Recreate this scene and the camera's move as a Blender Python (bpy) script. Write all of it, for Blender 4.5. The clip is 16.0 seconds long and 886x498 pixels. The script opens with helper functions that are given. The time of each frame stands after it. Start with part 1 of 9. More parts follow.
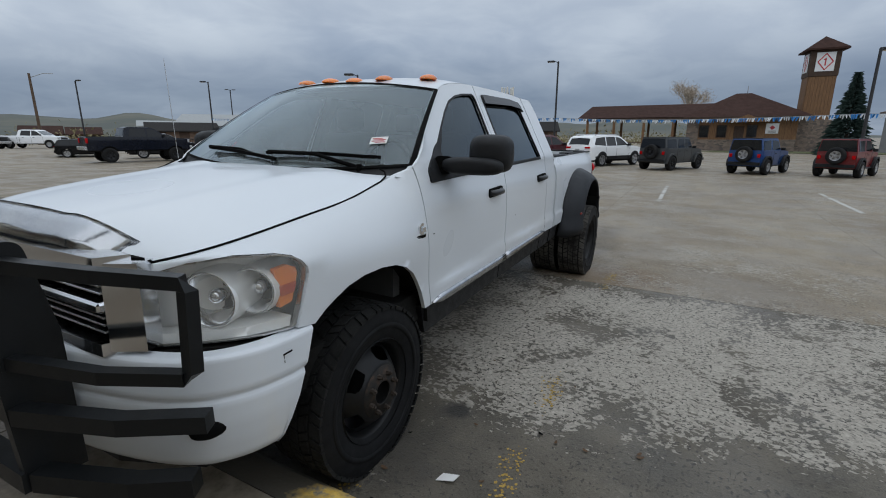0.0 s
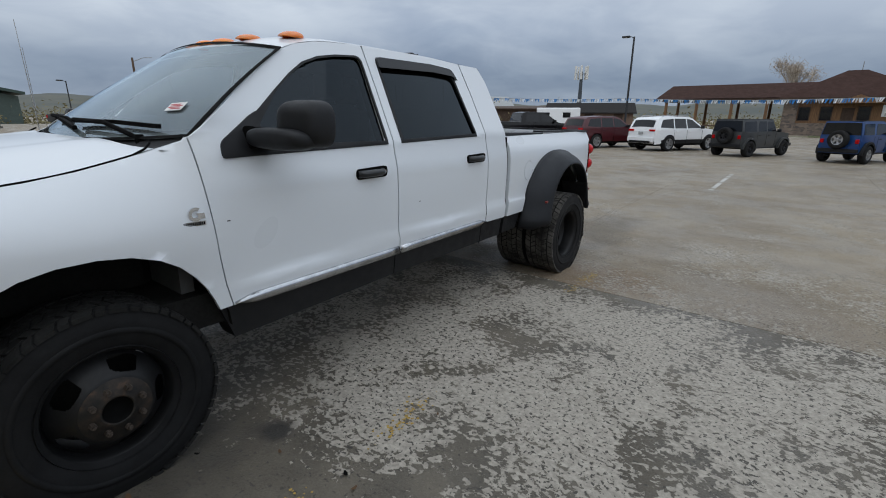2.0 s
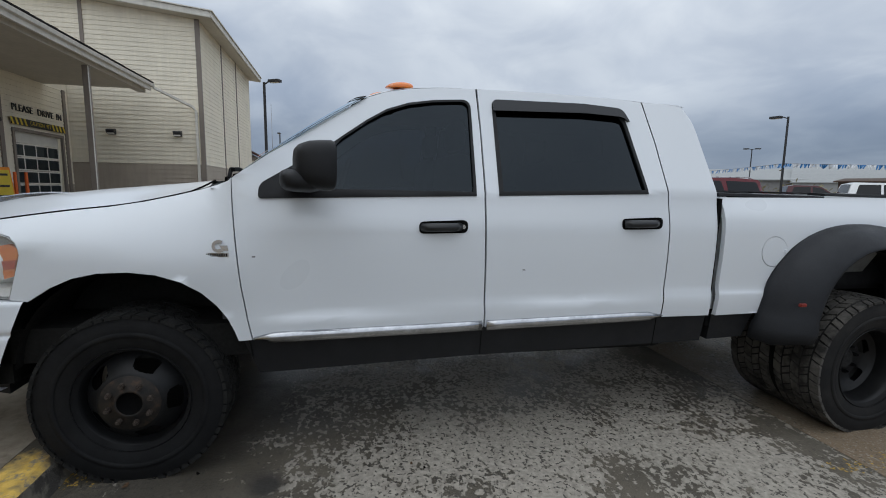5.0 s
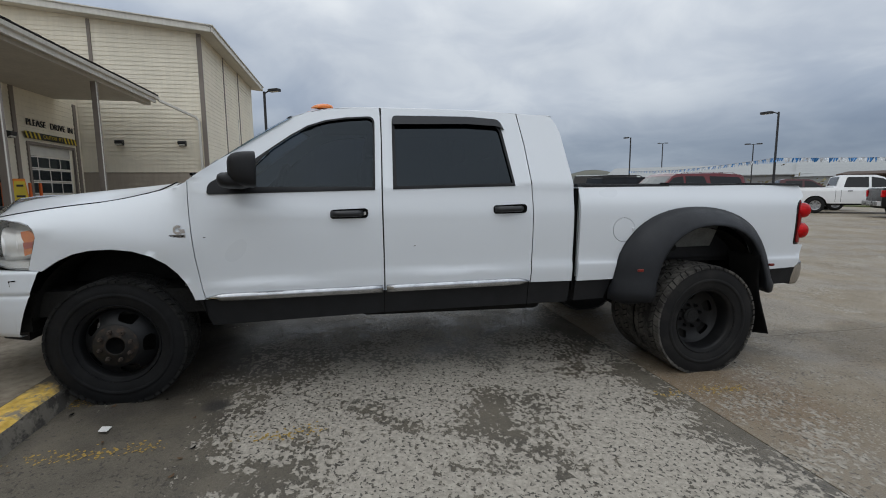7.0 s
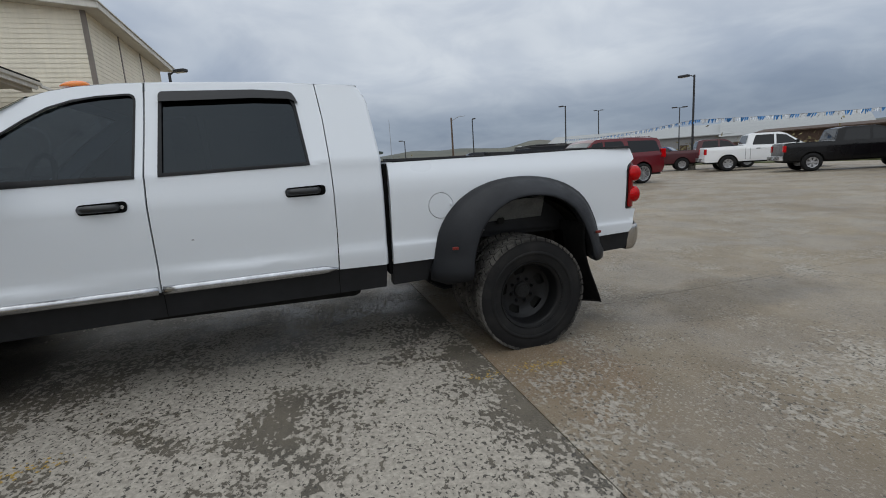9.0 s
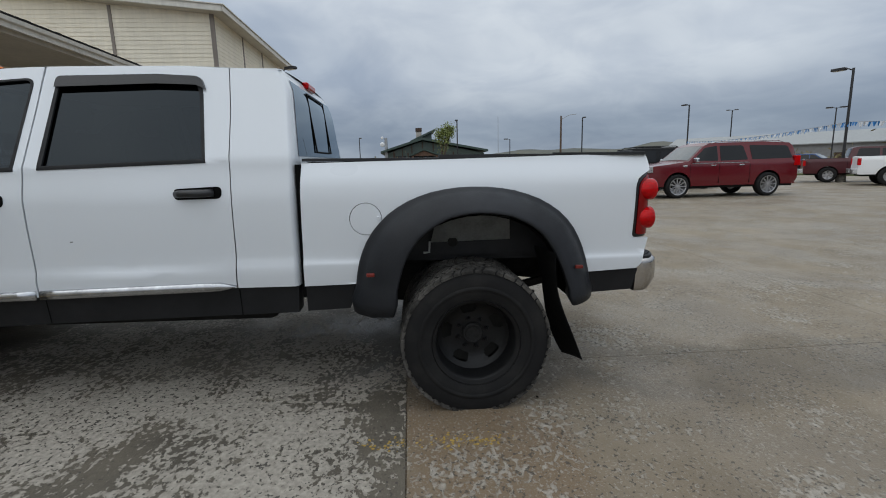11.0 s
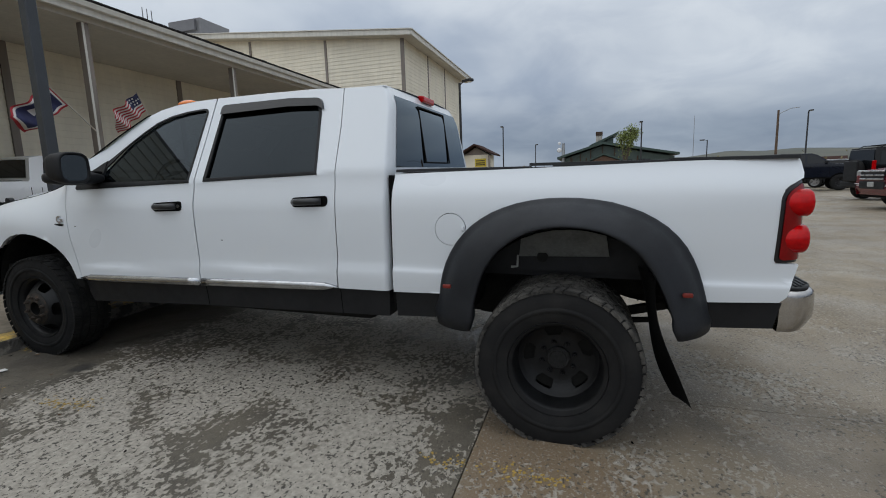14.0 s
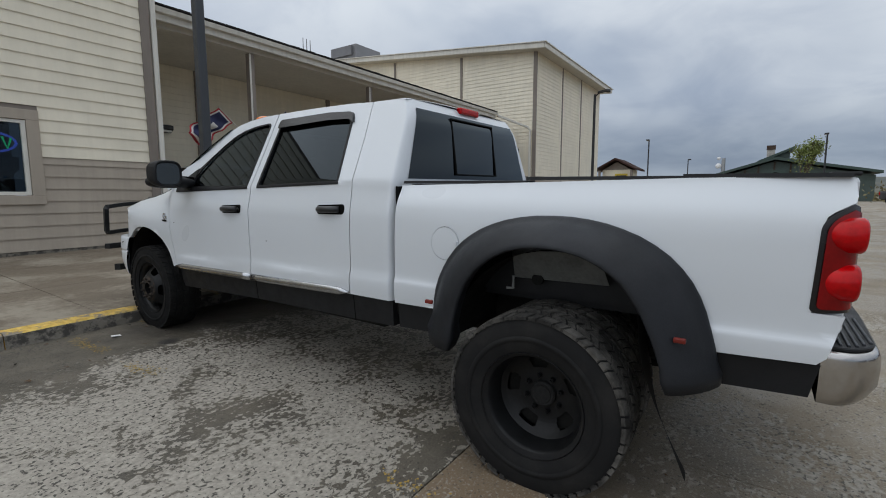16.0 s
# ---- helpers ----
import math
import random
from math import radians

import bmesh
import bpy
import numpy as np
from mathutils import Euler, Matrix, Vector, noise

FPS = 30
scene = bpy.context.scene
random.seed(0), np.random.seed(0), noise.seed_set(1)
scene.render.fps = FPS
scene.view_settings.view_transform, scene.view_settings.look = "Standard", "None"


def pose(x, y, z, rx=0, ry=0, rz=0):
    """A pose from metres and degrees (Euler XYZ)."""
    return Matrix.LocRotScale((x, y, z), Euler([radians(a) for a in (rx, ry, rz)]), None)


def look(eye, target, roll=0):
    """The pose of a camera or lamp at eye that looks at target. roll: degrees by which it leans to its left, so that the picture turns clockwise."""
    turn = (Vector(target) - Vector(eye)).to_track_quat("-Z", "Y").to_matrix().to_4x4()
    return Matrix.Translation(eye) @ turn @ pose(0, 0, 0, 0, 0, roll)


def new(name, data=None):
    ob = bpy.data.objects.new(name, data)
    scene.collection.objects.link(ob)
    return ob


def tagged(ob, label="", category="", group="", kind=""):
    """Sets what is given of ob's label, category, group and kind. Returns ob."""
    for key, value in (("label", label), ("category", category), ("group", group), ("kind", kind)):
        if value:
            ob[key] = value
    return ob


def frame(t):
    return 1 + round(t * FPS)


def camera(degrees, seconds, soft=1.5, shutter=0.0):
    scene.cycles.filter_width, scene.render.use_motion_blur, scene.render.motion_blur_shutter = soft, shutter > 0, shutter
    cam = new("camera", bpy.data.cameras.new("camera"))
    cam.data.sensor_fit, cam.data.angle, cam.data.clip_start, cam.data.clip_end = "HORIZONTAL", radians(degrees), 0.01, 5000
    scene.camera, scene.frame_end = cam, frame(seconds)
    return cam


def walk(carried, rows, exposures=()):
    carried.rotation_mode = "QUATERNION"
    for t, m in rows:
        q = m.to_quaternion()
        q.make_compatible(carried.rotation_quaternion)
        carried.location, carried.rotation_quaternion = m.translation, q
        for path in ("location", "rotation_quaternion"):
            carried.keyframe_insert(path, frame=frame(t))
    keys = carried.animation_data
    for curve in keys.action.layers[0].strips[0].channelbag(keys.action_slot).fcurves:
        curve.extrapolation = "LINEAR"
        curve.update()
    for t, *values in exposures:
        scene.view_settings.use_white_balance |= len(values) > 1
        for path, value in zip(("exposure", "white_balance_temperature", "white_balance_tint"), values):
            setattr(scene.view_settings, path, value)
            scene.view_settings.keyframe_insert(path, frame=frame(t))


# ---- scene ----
cam = camera(87.7, 16.0, 1.0)
PATH = [
    (0, (2.216, -1.583, 1.546), (1.303, 0.132, 1.071), -0.02),
    (0.5, (2.377, -1.301, 1.512), (1.413, 0.380, 1.015), 0.36),
    (1, (2.659, -1.055, 1.514), (1.633, 0.578, 0.984), 0.24),
    (1.5, (2.827, -0.791, 1.493), (1.742, 0.795, 0.939), -0.21),
    (2, (2.999, -0.483, 1.481), (1.845, 1.056, 0.934), 0.34),
    (2.5, (3.191, -0.264, 1.481), (1.902, 1.177, 0.970), 1.05),
    (3, (3.196, -0.050, 1.396), (1.720, 1.216, 0.929), 0.48),
    (3.5, (3.177, 0.339, 1.361), (1.517, 1.373, 0.943), 0.13),
    (4, (3.142, 0.596, 1.356), (1.326, 1.358, 1.004), 0.69),
    (4.2, (3.131, 0.679, 1.359), (1.273, 1.337, 1.021), 0.98),
    (6.5, (3.960, 1.345, 1.332), (1.998, 1.663, 1.116), 0.41),
    (7, (4.165, 1.469, 1.311), (2.219, 1.856, 1.062), -0.51),
    (7.5, (4.302, 1.665, 1.309), (2.374, 2.111, 1.022), -1.81),
    (8, (4.363, 1.963, 1.309), (2.454, 2.466, 0.986), -3.12),
    (8.5, (4.249, 2.195, 1.289), (2.360, 2.756, 0.945), -3.82),
    (9, (4.139, 2.537, 1.284), (2.256, 3.110, 0.930), -3.73),
    (9.2, (4.105, 2.694, 1.290), (2.217, 3.251, 0.934), -3.51),
    (11.3, (3.575, 3.832, 1.279), (1.605, 3.864, 0.931), -1.36),
    (11.5, (3.543, 3.884, 1.283), (1.575, 3.840, 0.931), -1.30),
    (12, (3.529, 4.073, 1.278), (1.574, 3.829, 0.937), -1.43),
    (12.5, (3.534, 4.147, 1.287), (1.593, 3.786, 0.968), -1.39),
    (13, (3.552, 4.168, 1.289), (1.623, 3.730, 0.990), -1.35),
    (13.5, (3.545, 4.183, 1.282), (1.636, 3.663, 0.989), -1.59),
    (14, (3.493, 4.227, 1.284), (1.608, 3.630, 0.989), -1.94),
    (14.5, (3.292, 4.273, 1.265), (1.431, 3.601, 0.977), -1.78),
    (15, (3.083, 4.475, 1.264), (1.262, 3.694, 0.994), -1.40),
    (15.5, (3.015, 4.672, 1.269), (1.272, 3.725, 1.019), -0.90),
    (16, (3.091, 4.886, 1.268), (1.448, 3.769, 1.038), -0.11),
]
walk(cam, [(t, look(eye, target, roll)) for t, eye, target, roll in PATH], [(0.0, -0.14, 6080.0, 8.0), (3.0, 0.0, 6150.0, 9.0), (4.2, 0.0, 6150.0, 9.0), (6.5, -0.03, 6400.0, 9.0), (9.2, -0.03, 6400.0, 9.0), (11.5, -0.04, 6330.0, 8.0), (16.0, -0.03, 6330.0, 9.0)])

# ---- sky and sun: a heavy overcast, darker towards the horizon ----
SKY, SUN = 0.10, 0.8
world = bpy.data.worlds.new("overcast")
scene.world = world
world.use_nodes = True
wn, wl = world.node_tree.nodes, world.node_tree.links
wn.clear()
sky = wn.new("ShaderNodeTexSky")
sky.sky_type, sky.sun_disc = "NISHITA", False
sky.sun_elevation, sky.sun_rotation = radians(48), radians(150)
w_out, w_bg = wn.new("ShaderNodeOutputWorld"), wn.new("ShaderNodeBackground")
w_co, w_sep = wn.new("ShaderNodeTexCoord"), wn.new("ShaderNodeSeparateXYZ")
wl.new(w_co.outputs["Generated"], w_sep.inputs[0])


def wmath(op, a, b=None, clamp=False):
    n = wn.new("ShaderNodeMath")
    n.operation, n.use_clamp = op, clamp
    for k, v in enumerate((a, b)):
        if v is None:
            continue
        if isinstance(v, (int, float)):
            n.inputs[k].default_value = v
        else:
            wl.new(v, n.inputs[k])
    return n.outputs[0]


up = wmath("MAXIMUM", w_sep.outputs[2], 0.0)
den = wmath("ADD", up, 0.24)
w_flat = wn.new("ShaderNodeCombineXYZ")
wl.new(wmath("DIVIDE", w_sep.outputs[0], den), w_flat.inputs[0])
wl.new(wmath("DIVIDE", w_sep.outputs[1], den), w_flat.inputs[1])


def wnoise(scale, detail, rough, distort=0.0):
    n = wn.new("ShaderNodeTexNoise")
    n.inputs["Scale"].default_value, n.inputs["Detail"].default_value = scale, detail
    n.inputs["Roughness"].default_value, n.inputs["Distortion"].default_value = rough, distort
    wl.new(w_flat.outputs[0], n.inputs["Vector"])
    return n.outputs["Fac"]


def wramp(fac, stops):
    n = wn.new("ShaderNodeValToRGB")
    n.color_ramp.interpolation = "EASE"
    while len(n.color_ramp.elements) < len(stops):
        n.color_ramp.elements.new(0.5)
    for e, (p, c) in zip(n.color_ramp.elements, stops):
        e.position, e.color = p, (*c, 1)
    wl.new(fac, n.inputs[0])
    return n.outputs[0]


def wmix(kind, fac, a, b):
    n = wn.new("ShaderNodeMix")
    n.data_type, n.blend_type = "RGBA", kind
    for k, v in ((0, fac), (6, a), (7, b)):
        if isinstance(v, (int, float)):
            n.inputs[k].default_value = v
        elif isinstance(v, tuple):
            n.inputs[k].default_value = (*v, 1)
        else:
            wl.new(v, n.inputs[k])
    return n.outputs[2]


cloud_big = wramp(wnoise(0.70, 4.5, 0.52, 0.45), [(0.32, (0.66, 0.71, 0.79)), (0.50, (0.90, 0.92, 0.95)), (0.68, (1.15, 1.145, 1.13))])
cloud_fine = wramp(wnoise(2.3, 5, 0.55, 0.5), [(0.34, (0.885, 0.90, 0.93)), (0.66, (1.06, 1.055, 1.045))])
clouds = wmix("MULTIPLY", 1.0, cloud_big, cloud_fine)
# brightness by height: dull band at the horizon, bright overhead
height = wramp(up, [(0.0, (0.36, 0.405, 0.475)), (0.06, (0.27, 0.315, 0.39)), (0.20, (0.60, 0.635, 0.685)), (0.45, (0.84, 0.865, 0.89)), (1.0, (1.38, 1.40, 1.40))])
overcast = wmix("MULTIPLY", 1.0, clouds, height)
w_nish = wn.new("ShaderNodeVectorMath")
w_nish.operation = "SCALE"
wl.new(sky.outputs[0], w_nish.inputs[0])
w_nish.inputs["Scale"].default_value = SKY
final = wmix("MIX", 0.93, w_nish.outputs[0], overcast)
wl.new(final, w_bg.inputs["Color"])
w_bg.inputs["Strength"].default_value = 1.0
wl.new(w_bg.outputs[0], w_out.inputs[0])

sun_data = bpy.data.lights.new("sun", "SUN")
sun_data.energy, sun_data.angle, sun_data.color = SUN, radians(125), (1.0, 0.97, 0.93)
sun = new("sun", sun_data)
sun.matrix_world = look((20, -14, 30), (0, 2, 0))

# ---- materials ----


class Mat:
    """A node material under construction."""

    def __init__(self, name, color=(0.5, 0.5, 0.5), rough=0.5, metal=0.0, **more):
        self.m = bpy.data.materials.new(name)
        self.m.use_nodes = True
        self.n, self.l = self.m.node_tree.nodes, self.m.node_tree.links
        self.b = self.n["Principled BSDF"]
        self.b.inputs["Base Color"].default_value = (*color, 1)
        self.b.inputs["Roughness"].default_value = rough
        self.b.inputs["Metallic"].default_value = metal
        for k, v in more.items():
            self.b.inputs[k.replace("_", " ")].default_value = v
        self.co = self.n.new("ShaderNodeTexCoord").outputs["Object"]

    def put(self, v, socket):
        if isinstance(v, tuple):
            socket.default_value = (*v, 1) if len(v) == 3 and len(socket.default_value) == 4 else v
        elif isinstance(v, (int, float)):
            socket.default_value = (v, v, v, 1) if socket.type == "RGBA" else v
        else:
            self.l.new(v, socket)

    def noise(self, scale, detail=4, rough=0.55, vector=None, distort=0.0):
        t = self.n.new("ShaderNodeTexNoise")
        t.inputs["Scale"].default_value, t.inputs["Detail"].default_value = scale, detail
        t.inputs["Roughness"].default_value, t.inputs["Distortion"].default_value = rough, distort
        self.l.new(vector or self.co, t.inputs["Vector"])
        return t.outputs["Fac"]

    def scaled(self, x, y, z):
        t = self.n.new("ShaderNodeMapping")
        t.inputs["Scale"].default_value = (x, y, z)
        self.l.new(self.co, t.inputs["Vector"])
        return t.outputs[0]

    def ramp(self, fac, *stops):
        t = self.n.new("ShaderNodeValToRGB")
        while len(t.color_ramp.elements) < len(stops):
            t.color_ramp.elements.new(0.5)
        for e, (p, c) in zip(t.color_ramp.elements, stops):
            c = (c, c, c) if isinstance(c, (int, float)) else c
            e.position, e.color = p, (*c, 1)
        self.l.new(fac, t.inputs[0])
        return t.outputs[0]

    def math(self, op, a, b=0.0, clamp=False):
        t = self.n.new("ShaderNodeMath")
        t.operation, t.use_clamp = op, clamp
        self.put(a, t.inputs[0]), self.put(b, t.inputs[1])
        return t.outputs[0]

    def mix(self, fac, a, b, kind="MIX"):
        t = self.n.new("ShaderNodeMix")
        t.data_type, t.blend_type = "RGBA", kind
        self.put(fac, t.inputs[0]), self.put(a, t.inputs[6]), self.put(b, t.inputs[7])
        return t.outputs[2]

    def color(self, v):
        self.put(v, self.b.inputs["Base Color"])
        return self

    def rough(self, v):
        self.put(v, self.b.inputs["Roughness"])
        return self

    def bump(self, height, distance=0.01, strength=0.5):
        t = self.n.new("ShaderNodeBump")
        t.inputs["Distance"].default_value, t.inputs["Strength"].default_value = distance, strength
        self.l.new(height, t.inputs["Height"])
        self.l.new(t.outputs[0], self.b.inputs["Normal"])
        return self


def simple(name, color, rough=0.5, metal=0.0, vary=0.12, scale=3.0, bump=0.0, fine=60.0, **more):
    """Paint, plastic, metal or fabric with stains at two scales and a fine grain."""
    k = Mat(name, color, rough, metal, **more)
    lo, hi = (tuple(c * f for c in color) for f in (1 - vary, 1 + vary))
    k.color(k.mix(0.35, k.ramp(k.noise(scale), (0.3, lo), (0.7, hi)), k.ramp(k.noise(fine, 3), (0.3, lo), (0.7, hi))))
    k.rough(k.ramp(k.noise(scale * 2.3), (0.3, max(0.02, rough * 0.85)), (0.7, min(1.0, rough * 1.15))))
    if bump:
        k.bump(k.noise(fine * 2, 3), bump, 0.4)
    return k.m


# ---- small builders ----


def mesh_ob(name, bm, material, parent=None, label="", smooth=False):
    me = bpy.data.meshes.new(name)
    bm.normal_update()
    bm.to_mesh(me)
    bm.free()
    for m in material if isinstance(material, (list, tuple)) else [material]:
        me.materials.append(m)
    if smooth:
        for p in me.polygons:
            p.use_smooth = True
    ob = new(name, me)
    ob.parent = parent
    if label:
        ob["label"] = label
    return ob


def part(name, bm, material, parent, label="", smooth=False):
    """One mesh object under a thing or under a part."""
    return mesh_ob(name, bm, material, parent, label, smooth)


def thing(name, label, category, m=None, group="", kind=""):
    """An Empty at the base of a thing, which parents its parts."""
    ob = new(name)
    ob.empty_display_size = 0.2
    if m is not None:
        ob.matrix_basis = m
    return tagged(ob, label, category, group, kind)


def box(bm, x0, x1, y0, y1, z0, z1, bevel=0.0, segments=1):
    g = bmesh.ops.create_cube(bm, size=1.0)
    for v in g["verts"]:
        v.co = Vector(((x0 + x1) / 2 + v.co.x * (x1 - x0), (y0 + y1) / 2 + v.co.y * (y1 - y0), (z0 + z1) / 2 + v.co.z * (z1 - z0)))
    if bevel:
        es = list({e for v in g["verts"] for e in v.link_edges})
        bmesh.ops.bevel(bm, geom=es, offset=bevel, segments=segments, profile=0.5, affect="EDGES")
    return bm


def boxed(*a, **k):
    return box(bmesh.new(), *a, **k)


def tube(bm, a, b, r0, r1=None, sides=10, caps=True):
    """A straight round bar from a to b."""
    a, b = Vector(a), Vector(b)
    r1 = r0 if r1 is None else r1
    q = (b - a).to_track_quat("Z", "Y").to_matrix()
    rings = []
    for p, r in ((a, r0), (b, r1)):
        rings.append([bm.verts.new(p + q @ Vector((r * math.cos(t), r * math.sin(t), 0))) for t in (2 * math.pi * i / sides for i in range(sides))])
    for i in range(sides):
        j = (i + 1) % sides
        bm.faces.new((rings[0][i], rings[0][j], rings[1][j], rings[1][i]))
    if caps:
        bm.faces.new(rings[0][::-1]), bm.faces.new(rings[1])
    return bm


def pipe(bm, pts, r, sides=8, square=False):
    """A bar along a chain of points; square gives it a flat-sided section."""
    pts = [Vector(p) for p in pts]
    rings = []
    for i, p in enumerate(pts):
        d = (pts[min(i + 1, len(pts) - 1)] - pts[max(i - 1, 0)]).normalized()
        ref = Vector((0, 0, 1)) if abs(d.z) < 0.95 else Vector((0, 1, 0))
        u = d.cross(ref).normalized()
        w = u.cross(d)
        n = 4 if square else sides
        off = math.pi / 4 if square else 0
        rr = r * (1.414 if square else 1)
        rings.append([bm.verts.new(p + rr * (math.cos(off + 2 * math.pi * k / n) * u + math.sin(off + 2 * math.pi * k / n) * w)) for k in range(n)])
    for a, b in zip(rings, rings[1:]):
        for k in range(len(a)):
            j = (k + 1) % len(a)
            bm.faces.new((a[k], b[k], b[j], a[j]))
    bm.faces.new(rings[0]), bm.faces.new(rings[-1][::-1])
    bmesh.ops.recalc_face_normals(bm, faces=bm.faces)
    return bm


def poly_prism(bm, pts, axis, a, b, bevel=0.0):
    """A flat outline (two coordinates a point), pushed from a to b along an axis."""
    def at(p, v):
        return {"x": (v, p[0], p[1]), "y": (p[0], v, p[1]), "z": (p[0], p[1], v)}[axis]
    lo, hi = [bm.verts.new(at(p, a)) for p in pts], [bm.verts.new(at(p, b)) for p in pts]
    fs = [bm.faces.new(lo), bm.faces.new(hi[::-1])]
    for i in range(len(pts)):
        j = (i + 1) % len(pts)
        fs.append(bm.faces.new((lo[i], hi[i], hi[j], lo[j])))
    bmesh.ops.recalc_face_normals(bm, faces=fs)
    if bevel:
        bmesh.ops.bevel(bm, geom=list({e for f in fs for e in f.edges}), offset=bevel, segments=1, profile=0.5, affect="EDGES")
    return bm


def lathe(bm, profile, centre=(0, 0, 0), axis="x", n=32, a0=0.0):
    """Turns (radius, along) pairs round an axis."""
    c = Vector(centre)
    rings = []
    for r, h in profile:
        ring = []
        for i in range(n):
            t = a0 + 2 * math.pi * i / n
            u, v = r * math.cos(t), r * math.sin(t)
            ring.append(bm.verts.new(c + Vector({"x": (h, u, v), "y": (u, h, v), "z": (u, v, h)}[axis])))
        rings.append(ring)
    fs = []
    for p, q in zip(rings, rings[1:]):
        for i in range(n):
            j = (i + 1) % n
            fs.append(bm.faces.new((p[i], p[j], q[j], q[i])))
    bmesh.ops.recalc_face_normals(bm, faces=fs)
    return bm


def text_mesh(body, size, material, name, parent, m, depth=0.01, spacing=1.0, label=""):
    cu = bpy.data.curves.new(name, "FONT")
    cu.body, cu.size, cu.extrude, cu.align_x, cu.align_y = body, size, depth, "CENTER", "CENTER"
    cu.space_character = spacing
    tmp = bpy.data.objects.new(name, cu)
    scene.collection.objects.link(tmp)
    bpy.context.view_layer.update()
    me = bpy.data.meshes.new_from_object(tmp.evaluated_get(bpy.context.evaluated_depsgraph_get()))
    bpy.data.objects.remove(tmp)
    me.materials.append(material)
    ob = new(name, me)
    ob.parent, ob.matrix_basis = parent, m
    if label:
        ob["label"] = label
    return ob


def soft_step(u, w=0.8):
    return w * math.log1p(math.exp(min(u / w, 60)))


def soft_clamp(v, a, b):
    return a + soft_step(v - a) - soft_step(v - b)


def ground_z(x, y):
    """The lot falls gently away from the buildings and levels out."""
    return -0.017 * soft_clamp(y, -6, 5) - 0.015 * soft_clamp(x, -3, 5)


# ---- vehicle materials ----


def car_paint(name, color, dirt=0.25, rough=0.3, coat=0.3):
    """Clear-coated paint with road film that grows thicker in soft blotches."""
    k = Mat(name, color, rough, 0.0, Coat_Weight=coat, Coat_Roughness=0.08, Specular_IOR_Level=0.4 if max(color) > 0.05 else 0.22)
    film = k.math("MULTIPLY", k.ramp(k.noise(1.4, 5, 0.6), (0.42, 0.0), (0.75, 1.0)), dirt)
    grime = tuple(0.82 * c + 0.18 * d for c, d in zip(color, (0.30, 0.27, 0.23)))
    speck = k.ramp(k.noise(95, 2, 0.5), (0.70, 0.0), (0.76, 0.5))
    k.color(k.mix(k.math("MULTIPLY", speck, dirt), k.mix(film, color, grime), (0.16, 0.14, 0.12)))
    k.rough(k.ramp(k.noise(0.9, 1), (0.2, rough * 0.85), (0.8, rough * 1.2)))
    return k.m


def glass(name, tint, rough=0.0, haze=0.0, film_color=(0.55, 0.57, 0.57)):
    """Thin glazing: tinted see-through with a mirror gloss by angle, and a dusty, hazy film that also paints in sky
    sheen.
    """
    k = Mat(name, tint, rough)
    k.n.remove(k.b)
    clear, gloss, dust_sheen = (k.n.new("ShaderNodeBsdf" + q) for q in ("Transparent", "Glossy", "Diffuse"))
    clear.inputs[0].default_value = (*tint, 1)
    gloss.inputs["Roughness"].default_value = rough
    gloss.inputs[0].default_value = (0.78, 0.90, 1.0, 1)
    dust_sheen.inputs[0].default_value = (*film_color, 1)
    fr = k.n.new("ShaderNodeLayerWeight")
    fr.inputs["Blend"].default_value = 0.5
    shine = k.math("ADD", 0.034, k.math("MULTIPLY", k.math("POWER", fr.outputs["Facing"], 4.2), 0.9))
    film = k.n.new("ShaderNodeMixShader")
    k.put(k.math("MULTIPLY", k.ramp(k.noise(3.0, 4), (0.2, 0.6), (0.8, 1.0)), haze), film.inputs[0])
    k.l.new(clear.outputs[0], film.inputs[1]), k.l.new(dust_sheen.outputs[0], film.inputs[2])
    top = k.n.new("ShaderNodeMixShader")
    k.put(shine, top.inputs[0]), k.l.new(film.outputs[0], top.inputs[1]), k.l.new(gloss.outputs[0], top.inputs[2])
    k.l.new(top.outputs[0], k.n["Material Output"].inputs[0])
    return k.m


white_paint = car_paint("white_vehicle_paint", (0.660, 0.692, 0.728), 0.0, 0.30, 0.5)
bar_black = simple("powder_coated_black", (0.0075, 0.0085, 0.0095), 0.42, vary=0.25, scale=6, bump=0.001, fine=150, Specular_IOR_Level=0.30)
black_trim = simple("textured_black_trim", (0.010, 0.0105, 0.012), 0.55, vary=0.35, scale=6, bump=0.0015, fine=180, Specular_IOR_Level=0.28)
flare_trim = simple("weathered_flare_plastic", (0.012, 0.0135, 0.017), 0.52, vary=0.4, scale=4, bump=0.0015, fine=130, Specular_IOR_Level=0.3)
underbody = simple("dusty_underbody", (0.014, 0.0138, 0.013), 0.9, vary=0.5, scale=5, Specular_IOR_Level=0.08)
gap_black = simple("shadow_gap", (0.004, 0.004, 0.004), 0.9, vary=0.2, Specular_IOR_Level=0.1)
chrome = simple("chrome", (0.72, 0.73, 0.75), 0.12, 1.0, vary=0.08)
rib_grey = simple("grey_step_rubber", (0.030, 0.033, 0.038), 0.5, vary=0.25, scale=9)
bumper_chrome = simple("brushed_bumper_chrome", (0.44, 0.425, 0.41), 0.22, 1.0, vary=0.15, scale=5)
strip_chrome = simple("scuffed_strip_chrome", (0.46, 0.47, 0.49), 0.22, 1.0, vary=0.2, scale=14)
dull_chrome = simple("dull_chrome", (0.55, 0.55, 0.55), 0.28, 1.0, vary=0.15)
steel_dark = simple("painted_steel_wheel", (0.009, 0.0093, 0.010), 0.45, 0.0, vary=0.5, scale=9, Specular_IOR_Level=0.25)
